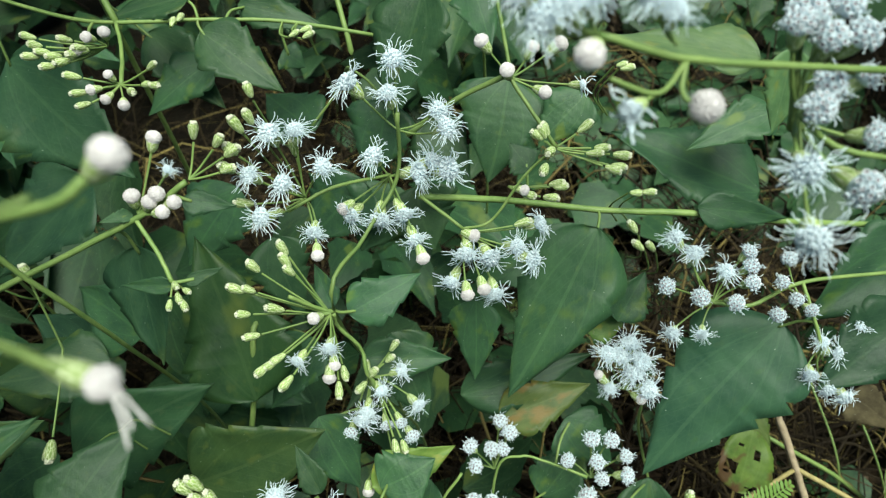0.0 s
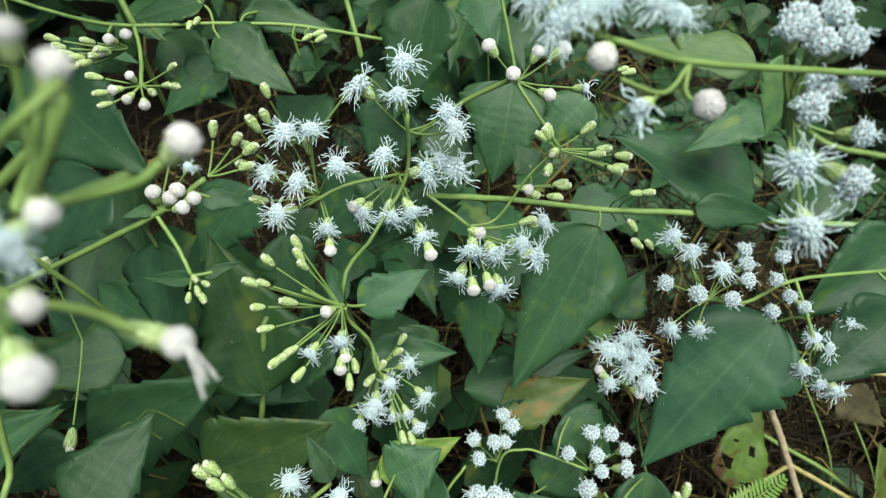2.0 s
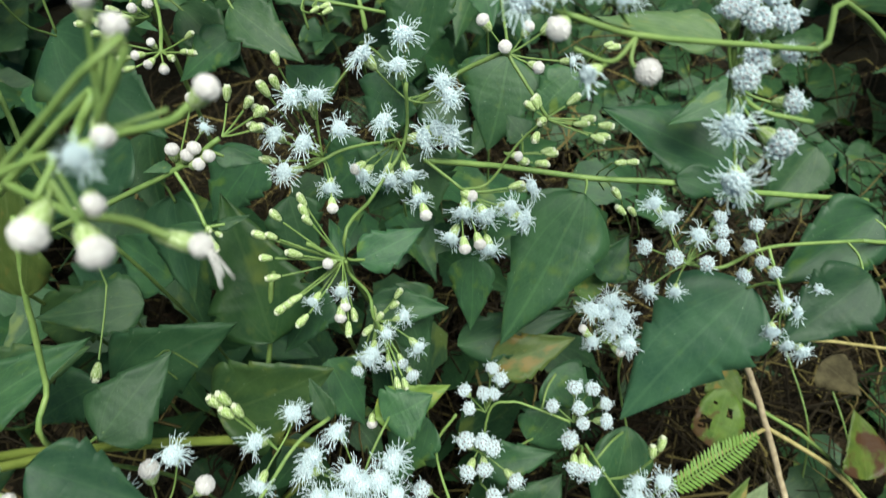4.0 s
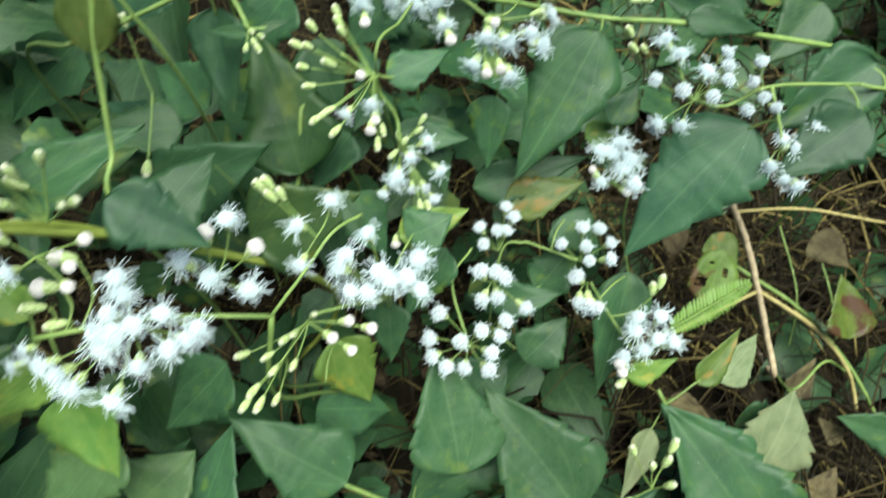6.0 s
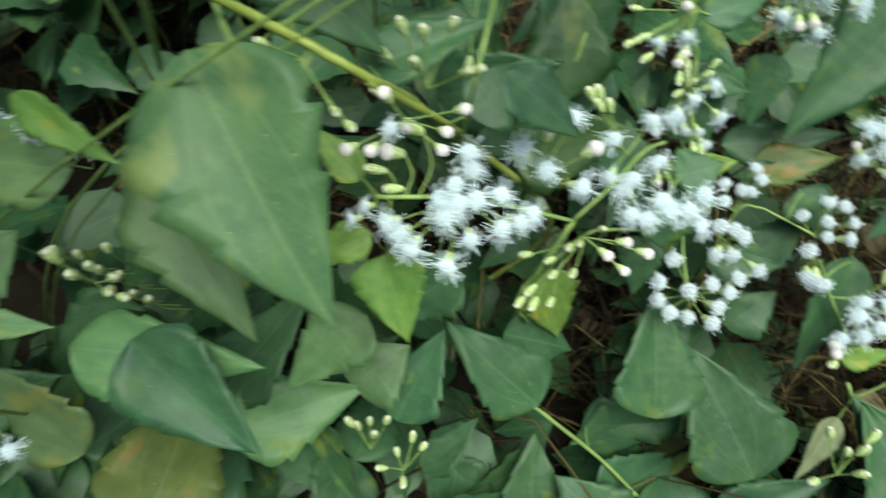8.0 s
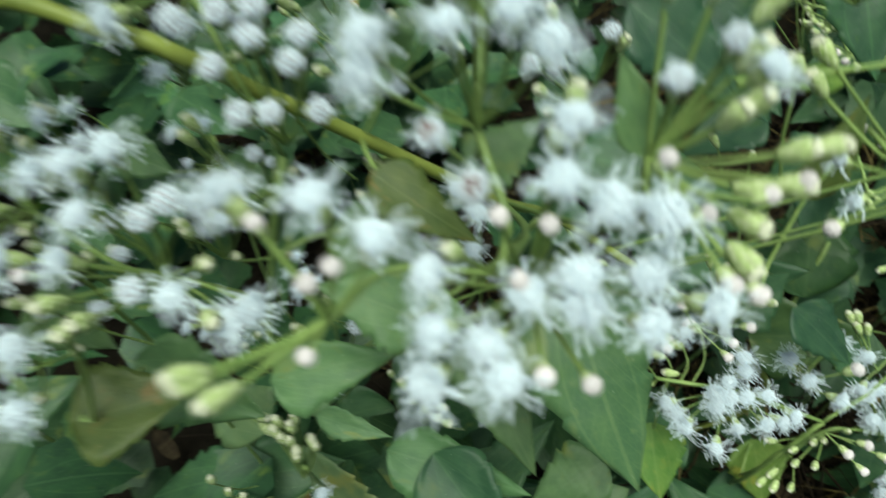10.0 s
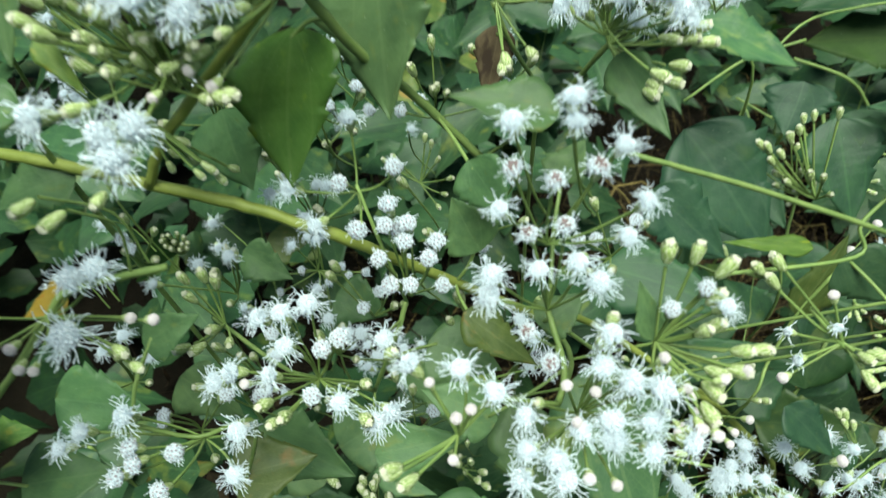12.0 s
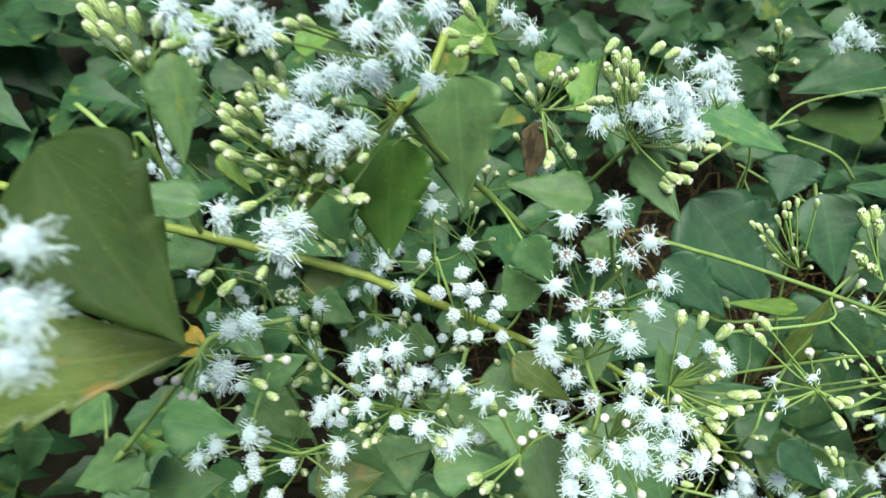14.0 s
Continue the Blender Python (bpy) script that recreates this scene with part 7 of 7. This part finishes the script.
p = plant("flowering_shrub", "shoot with thin stem and scattered small heads", (-0.4455, -0.0275, 0.0900), "shrub")
stem(p, 0.0020, (-0.1928, -0.0279, 0.6195), (-0.1626, -0.0130, 0.6096), (-0.1307, -0.0004, 0.5996), (-0.1053, 0.0129, 0.5879))
stem(p, 0.0014, (-0.1243, 0.0099, 0.6103), (-0.1307, -0.0004, 0.5996), (-0.1287, -0.0050, 0.5912), (-0.1605, -0.0309, 0.5915))
stem(p, 0.0015, (-0.1357, -0.0238, 0.5846), (-0.1243, -0.0256, 0.5767), (-0.1136, -0.0201, 0.5686), (-0.1029, -0.0061, 0.5685))
stem(p, 0.0016, (-0.1053, 0.0129, 0.5879), (-0.0955, 0.0225, 0.5471), (-0.3230, -0.0100, 0.3414), (-0.4455, -0.0275, 0.0900))
stem(p, 0.0017, (-0.1745, 0.1867, 0.5531), (-0.1616, 0.2104, 0.5685), (-0.1409, 0.2335, 0.5716), (-0.1075, 0.2631, 0.5739))
stem(p, 0.0024, (-0.1607, 0.2063, 0.5493), (-0.1303, 0.2147, 0.5406), (-0.1133, 0.2219, 0.5233))
stem(p, 0.0021, (-0.2081, 0.1814, 0.5221), (-0.1846, 0.2028, 0.5443), (-0.1583, 0.2157, 0.5569))
heads(p, (-0.1246, -0.0251, 0.5774), "s", 0.0031, (-0.1395, -0.0348, 0.5837), (-0.1346, -0.0380, 0.5780), (-0.1282, -0.0276, 0.5844))
heads(p, (-0.1246, -0.0251, 0.5774), "p", 0.0028, (-0.1323, -0.0229, 0.5911), (-0.1367, -0.0431, 0.5744))
heads(p, (-0.1246, -0.0251, 0.5774), "b", 0.0038, (-0.1189, -0.0287, 0.5782), (-0.1166, -0.0267, 0.5789), (-0.1161, -0.0317, 0.5739), (-0.1520, -0.0289, 0.5962), (-0.1480, -0.0252, 0.5975), (-0.1475, -0.0290, 0.5936))
heads(p, (-0.1179, 0.0087, 0.6057), "b", 0.0045, (-0.1311, 0.0131, 0.6244), (-0.1286, 0.0156, 0.6255), (-0.1270, 0.0043, 0.6139), (-0.1259, 0.0134, 0.6219), (-0.1230, 0.0042, 0.6116))
leaf(p, "g", 0.0234, (-0.1233, 0.0353, 0.5596), (-0.0987, 0.0361, 0.5470))
# k blades again: darker colour in place of shade
leaf(p, "k", 0.0206, (-0.1089, 0.0526, 0.4497), (-0.0806, 0.0507, 0.4323))
leaf(p, "k", 0.0410, (-0.1182, 0.2892, 0.5749), (-0.1675, 0.2448, 0.5598))
# dark olive paints the shade on this far blade
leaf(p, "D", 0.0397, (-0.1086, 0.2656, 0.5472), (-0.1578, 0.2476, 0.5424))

p = plant("flowering_shrub", "small white flower heads deep among the leaves", (-0.3538, 0.0653, 0.0900), "shrub")
stem(p, 0.0016, (-0.3247, -0.0177, 0.5162), (-0.3261, -0.0156, 0.4597), (-0.3338, -0.0047, 0.3853), (-0.3468, 0.0408, 0.2524), (-0.3538, 0.0653, 0.0900))
stem(p, 0.0017, (-0.4750, -0.0123, 0.5666), (-0.4828, -0.0115, 0.5346), (-0.4950, -0.0106, 0.4681), (-0.5080, 0.0349, 0.2979), (-0.5150, 0.0594, 0.0900))
heads(p, (-0.3209, -0.0244, 0.5077), "o", 0.0041, (-0.3222, -0.0255, 0.5297), (-0.3267, -0.0312, 0.5267), (-0.3182, -0.0242, 0.5287), (-0.3390, -0.0479, 0.5176), (-0.3362, -0.0580, 0.5066), (-0.3316, -0.0579, 0.5042), (-0.3108, -0.0369, 0.5126))
heads(p, (-0.3209, -0.0244, 0.5077), "c", 0.0038, (-0.3046, -0.0259, 0.5197), (-0.3004, -0.0266, 0.5167), (-0.2943, -0.0220, 0.5177), (-0.3070, -0.0326, 0.5146), (-0.2958, -0.0303, 0.5106), (-0.3244, -0.0459, 0.5116), (-0.3194, -0.0355, 0.5186))
heads(p, (-0.2885, 0.0166, 0.5436), "b", 0.0029, (-0.3004, 0.0080, 0.5568), (-0.2974, 0.0108, 0.5578), (-0.2853, 0.0220, 0.5618), (-0.2807, 0.0194, 0.5569), (-0.2734, 0.0174, 0.5510), (-0.2885, 0.0222, 0.5638), (-0.2734, 0.0122, 0.5460), (-0.2739, 0.0077, 0.5421))
heads(p, (-0.4750, -0.0123, 0.5666), "o", 0.0053, (-0.4784, -0.0114, 0.5915), (-0.4650, -0.0197, 0.5763), (-0.4552, -0.0278, 0.5633), (-0.4556, -0.0331, 0.5585), (-0.4892, -0.0016, 0.6067), (-0.4716, 0.0063, 0.6046), (-0.4933, -0.0063, 0.6045), (-0.4658, 0.0051, 0.6002))
heads(p, (-0.4737, -0.0258, 0.5457), "o", 0.0042, (-0.4691, -0.0121, 0.6174), (-0.4483, -0.0071, 0.6185), (-0.4547, 0.0025, 0.6167), (-0.4557, -0.0224, 0.6101), (-0.4561, -0.0256, 0.5832), (-0.4441, -0.0382, 0.5834), (-0.4523, -0.0294, 0.5734), (-0.4524, -0.0415, 0.5683), (-0.4504, -0.0345, 0.5566), (-0.4463, -0.0226, 0.6191), (-0.4499, -0.0344, 0.5702), (-0.4494, -0.0293, 0.5626), (-0.4480, -0.0068, 0.6115), (-0.4345, -0.0359, 0.5881))
heads(p, (-0.1400, 0.0308, 0.5824), "b", 0.0028, (-0.1597, 0.0278, 0.5982), (-0.1553, 0.0289, 0.5965), (-0.1621, 0.0278, 0.5986), (-0.1529, 0.0396, 0.6047), (-0.1502, 0.0414, 0.6056), (-0.1443, 0.0361, 0.6111), (-0.1543, 0.0361, 0.5987), (-0.1538, 0.0307, 0.5878), (-0.1505, 0.0226, 0.5909), (-0.1449, 0.0279, 0.5922), (-0.1414, 0.0258, 0.5938), (-0.1376, 0.0266, 0.5881), (-0.1530, 0.0342, 0.6035), (-0.1573, 0.0280, 0.5937))
heads(p, (-0.3066, -0.0934, 0.5838), "b", 0.0020, (-0.3032, -0.0985, 0.5947), (-0.3032, -0.0960, 0.5947), (-0.3017, -0.0944, 0.5947), (-0.3000, -0.0939, 0.5935), (-0.3026, -0.0983, 0.5928), (-0.3013, -0.0963, 0.5933), (-0.2992, -0.0955, 0.5926), (-0.2985, -0.0943, 0.5925), (-0.3009, -0.0981, 0.5924), (-0.2999, -0.0964, 0.5910), (-0.3035, -0.0975, 0.5953), (-0.2983, -0.0953, 0.5914))
heads(p, (-0.4750, -0.0123, 0.5666), "o", 0.0041, (-0.3641, -0.0402, 0.5313), (-0.3580, -0.0453, 0.5231), (-0.4188, -0.0946, 0.5098), (-0.4166, -0.0901, 0.5129), (-0.4072, -0.0652, 0.5312))
heads(p, (-0.4750, -0.0123, 0.5666), "o", 0.0039, (-0.3298, 0.0211, 0.6001), (-0.3246, 0.0201, 0.5963), (-0.3333, 0.0170, 0.5982), (-0.3270, 0.0267, 0.6040), (-0.2902, 0.0148, 0.5725))
heads(p, (-0.3377, -0.0434, 0.5924), "b", 0.0036, (-0.3203, -0.0489, 0.6072), (-0.3252, -0.0502, 0.6088), (-0.3370, -0.0623, 0.6037), (-0.3272, -0.0413, 0.6183), (-0.3229, -0.0537, 0.6041))
heads(p, (-0.3377, -0.0434, 0.5924), "c", 0.0039, (-0.3237, -0.0480, 0.6159), (-0.3232, -0.0509, 0.6128), (-0.3292, -0.0517, 0.6154))
heads(p, (-0.3109, -0.0403, 0.5776), "b", 0.0036, (-0.2979, -0.0478, 0.5930), (-0.2949, -0.0323, 0.6061), (-0.3005, -0.0413, 0.6006), (-0.3008, -0.0416, 0.6004), (-0.3054, -0.0510, 0.5941))
heads(p, (-0.3109, -0.0403, 0.5776), "o", 0.0046, (-0.2981, -0.0602, 0.5873), (-0.2984, -0.0367, 0.6097), (-0.3001, -0.0485, 0.5995))
heads(p, (-0.3125, -0.0747, 0.5445), "b", 0.0036, (-0.3079, -0.0762, 0.5701), (-0.3052, -0.0757, 0.5692), (-0.3084, -0.0830, 0.5640), (-0.3085, -0.0823, 0.5648), (-0.3008, -0.0862, 0.5569))
heads(p, (-0.3125, -0.0747, 0.5445), "o", 0.0040, (-0.3232, -0.0969, 0.5649), (-0.3122, -0.0854, 0.5697), (-0.3043, -0.0789, 0.5716))
heads(p, (-0.3076, -0.0339, 0.5522), "b", 0.0039, (-0.2831, -0.0346, 0.5678), (-0.3081, -0.0394, 0.5770), (-0.2949, -0.0420, 0.5673), (-0.3117, -0.0416, 0.5768), (-0.2965, -0.0420, 0.5681))
heads(p, (-0.3076, -0.0339, 0.5522), "o", 0.0043, (-0.2970, -0.0484, 0.5683), (-0.2971, -0.0389, 0.5773), (-0.2938, -0.0373, 0.5770))
heads(p, (-0.3367, -0.0910, 0.5631), "b", 0.0034, (-0.3265, -0.0964, 0.5820), (-0.3207, -0.0905, 0.5844), (-0.3300, -0.0928, 0.5873), (-0.3264, -0.0987, 0.5798), (-0.3175, -0.0956, 0.5778))
heads(p, (-0.3367, -0.0910, 0.5631), "c", 0.0038, (-0.3225, -0.0989, 0.5833), (-0.3257, -0.0985, 0.5855), (-0.3313, -0.1094, 0.5782))
heads(p, (-0.2734, -0.0687, 0.5258), "b", 0.0037, (-0.2660, -0.0716, 0.5485), (-0.2585, -0.0755, 0.5407), (-0.2705, -0.0776, 0.5454), (-0.2479, -0.0697, 0.5404), (-0.2718, -0.0767, 0.5469))
heads(p, (-0.2734, -0.0687, 0.5258), "o", 0.0040, (-0.2620, -0.0733, 0.5508), (-0.2694, -0.0737, 0.5544), (-0.2580, -0.0714, 0.5503))
heads(p, (-0.2920, -0.0901, 0.5231), "b", 0.0036, (-0.2816, -0.0908, 0.5464), (-0.2976, -0.0984, 0.5480), (-0.2987, -0.1093, 0.5383), (-0.2900, -0.0963, 0.5458), (-0.2863, -0.0943, 0.5456))
heads(p, (-0.2920, -0.0901, 0.5231), "c", 0.0046, (-0.2782, -0.1026, 0.5393), (-0.2815, -0.0883, 0.5546), (-0.2776, -0.0921, 0.5489))
heads(p, (-0.2425, -0.0203, 0.5621), "b", 0.0036, (-0.2365, -0.0305, 0.5787), (-0.2377, -0.0254, 0.5842), (-0.2227, -0.0226, 0.5786), (-0.2617, -0.0349, 0.5884), (-0.2488, -0.0404, 0.5761))
heads(p, (-0.2425, -0.0203, 0.5621), "c", 0.0039, (-0.2411, -0.0330, 0.5848), (-0.2304, -0.0370, 0.5752), (-0.2287, -0.0188, 0.5914))
heads(p, (-0.2249, -0.0405, 0.5258), "b", 0.0037, (-0.2339, -0.0449, 0.5562), (-0.2348, -0.0458, 0.5559), (-0.2342, -0.0517, 0.5500), (-0.2273, -0.0451, 0.5524), (-0.2104, -0.0330, 0.5547))
heads(p, (-0.2249, -0.0405, 0.5258), "o", 0.0047, (-0.2132, -0.0420, 0.5536), (-0.2067, -0.0431, 0.5490), (-0.2053, -0.0493, 0.5424))
heads(p, (-0.2777, 0.0135, 0.5822), "b", 0.0039, (-0.2680, 0.0058, 0.5992), (-0.2818, 0.0048, 0.6058), (-0.2789, 0.0140, 0.6129), (-0.2725, 0.0041, 0.6000), (-0.2719, 0.0053, 0.6009))
heads(p, (-0.2777, 0.0135, 0.5822), "c", 0.0043, (-0.2787, -0.0090, 0.5970), (-0.2738, -0.0029, 0.6000), (-0.2519, 0.0080, 0.5984))
heads(p, (-0.2626, -0.0581, 0.5432), "b", 0.0035, (-0.2702, -0.0648, 0.5707), (-0.2703, -0.0674, 0.5682), (-0.2526, -0.0578, 0.5677), (-0.2469, -0.0611, 0.5614), (-0.2493, -0.0630, 0.5609))
heads(p, (-0.2626, -0.0581, 0.5432), "c", 0.0039, (-0.2534, -0.0647, 0.5674), (-0.2490, -0.0540, 0.5751), (-0.2561, -0.0703, 0.5637))
heads(p, (-0.3012, -0.1147, 0.5167), "b", 0.0035, (-0.2866, -0.1108, 0.5421), (-0.2823, -0.1231, 0.5281), (-0.2995, -0.1251, 0.5356), (-0.2908, -0.1105, 0.5447), (-0.2777, -0.1123, 0.5358))
heads(p, (-0.3012, -0.1147, 0.5167), "c", 0.0044, (-0.2981, -0.1254, 0.5405), (-0.2986, -0.1241, 0.5420), (-0.2833, -0.1102, 0.5467))
heads(p, (-0.3582, -0.1057, 0.4943), "b", 0.0041, (-0.3520, -0.1083, 0.5180), (-0.3565, -0.1083, 0.5205), (-0.3385, -0.1080, 0.5109), (-0.3509, -0.1179, 0.5084), (-0.3424, -0.1186, 0.5030))
heads(p, (-0.3582, -0.1057, 0.4943), "o", 0.0045, (-0.3389, -0.1032, 0.5216), (-0.3552, -0.1106, 0.5235), (-0.3504, -0.1032, 0.5279))
heads(p, (-0.1948, -0.0062, 0.5611), "b", 0.0035, (-0.1905, -0.0233, 0.5722), (-0.1995, -0.0253, 0.5752), (-0.1862, -0.0101, 0.5823), (-0.2022, -0.0138, 0.5875), (-0.1965, -0.0273, 0.5717))
heads(p, (-0.1948, -0.0062, 0.5611), "c", 0.0044, (-0.1886, -0.0133, 0.5865), (-0.2022, -0.0261, 0.5819), (-0.1976, -0.0232, 0.5821))
heads(p, (-0.3075, -0.0085, 0.5821), "b", 0.0039, (-0.2937, -0.0121, 0.6008), (-0.3083, -0.0241, 0.5974), (-0.3080, -0.0138, 0.6070), (-0.2985, -0.0283, 0.5881), (-0.2919, -0.0210, 0.5914))
heads(p, (-0.3075, -0.0085, 0.5821), "c", 0.0043, (-0.2872, -0.0164, 0.5990), (-0.2939, -0.0137, 0.6053), (-0.3003, -0.0228, 0.6002))
heads(p, (-0.2634, 0.0405, 0.5836), "b", 0.0041, (-0.2694, 0.0291, 0.6058), (-0.2610, 0.0322, 0.6040), (-0.2655, 0.0185, 0.5935), (-0.2550, 0.0310, 0.5996), (-0.2487, 0.0374, 0.6022))
heads(p, (-0.2634, 0.0405, 0.5836), "o", 0.0045, (-0.2517, 0.0249, 0.5980), (-0.2555, 0.0314, 0.6062), (-0.2596, 0.0347, 0.6116))
heads(p, (-0.2453, -0.0622, 0.4780), "b", 0.0041, (-0.2542, -0.0604, 0.5142), (-0.2394, -0.0703, 0.4968), (-0.2393, -0.0689, 0.4980), (-0.2466, -0.0601, 0.5103), (-0.2520, -0.0694, 0.5045))
heads(p, (-0.2453, -0.0622, 0.4780), "c", 0.0052, (-0.2358, -0.0627, 0.5079), (-0.2501, -0.0751, 0.5040), (-0.2366, -0.0768, 0.4950))
heads(p, (-0.1430, 0.2340, 0.5998), "o", 0.0069, (-0.1455, 0.2175, 0.6154), (-0.1539, 0.2085, 0.6114), (-0.1517, 0.2170, 0.6184), (-0.1391, 0.2172, 0.6114))
heads(p, (-0.1800, 0.1957, 0.5988), "b", 0.0061, (-0.1859, 0.1849, 0.6219), (-0.1787, 0.1671, 0.6004), (-0.1727, 0.1776, 0.6072), (-0.1852, 0.1749, 0.6117), (-0.1805, 0.1847, 0.6186), (-0.1891, 0.1726, 0.6117))

# ---- low plants that fill the shade ----
undergrowth(70, 0.65, 21, True)
undergrowth(40, 1.5, 22, False)
foliage("undergrowth_leaves", "dense toothed green leaves in deep shade", 1700, 31, low_spot)
foliage("bank_leaves", "mass of green leaves covering the bank", 13000, 32, far_spot)
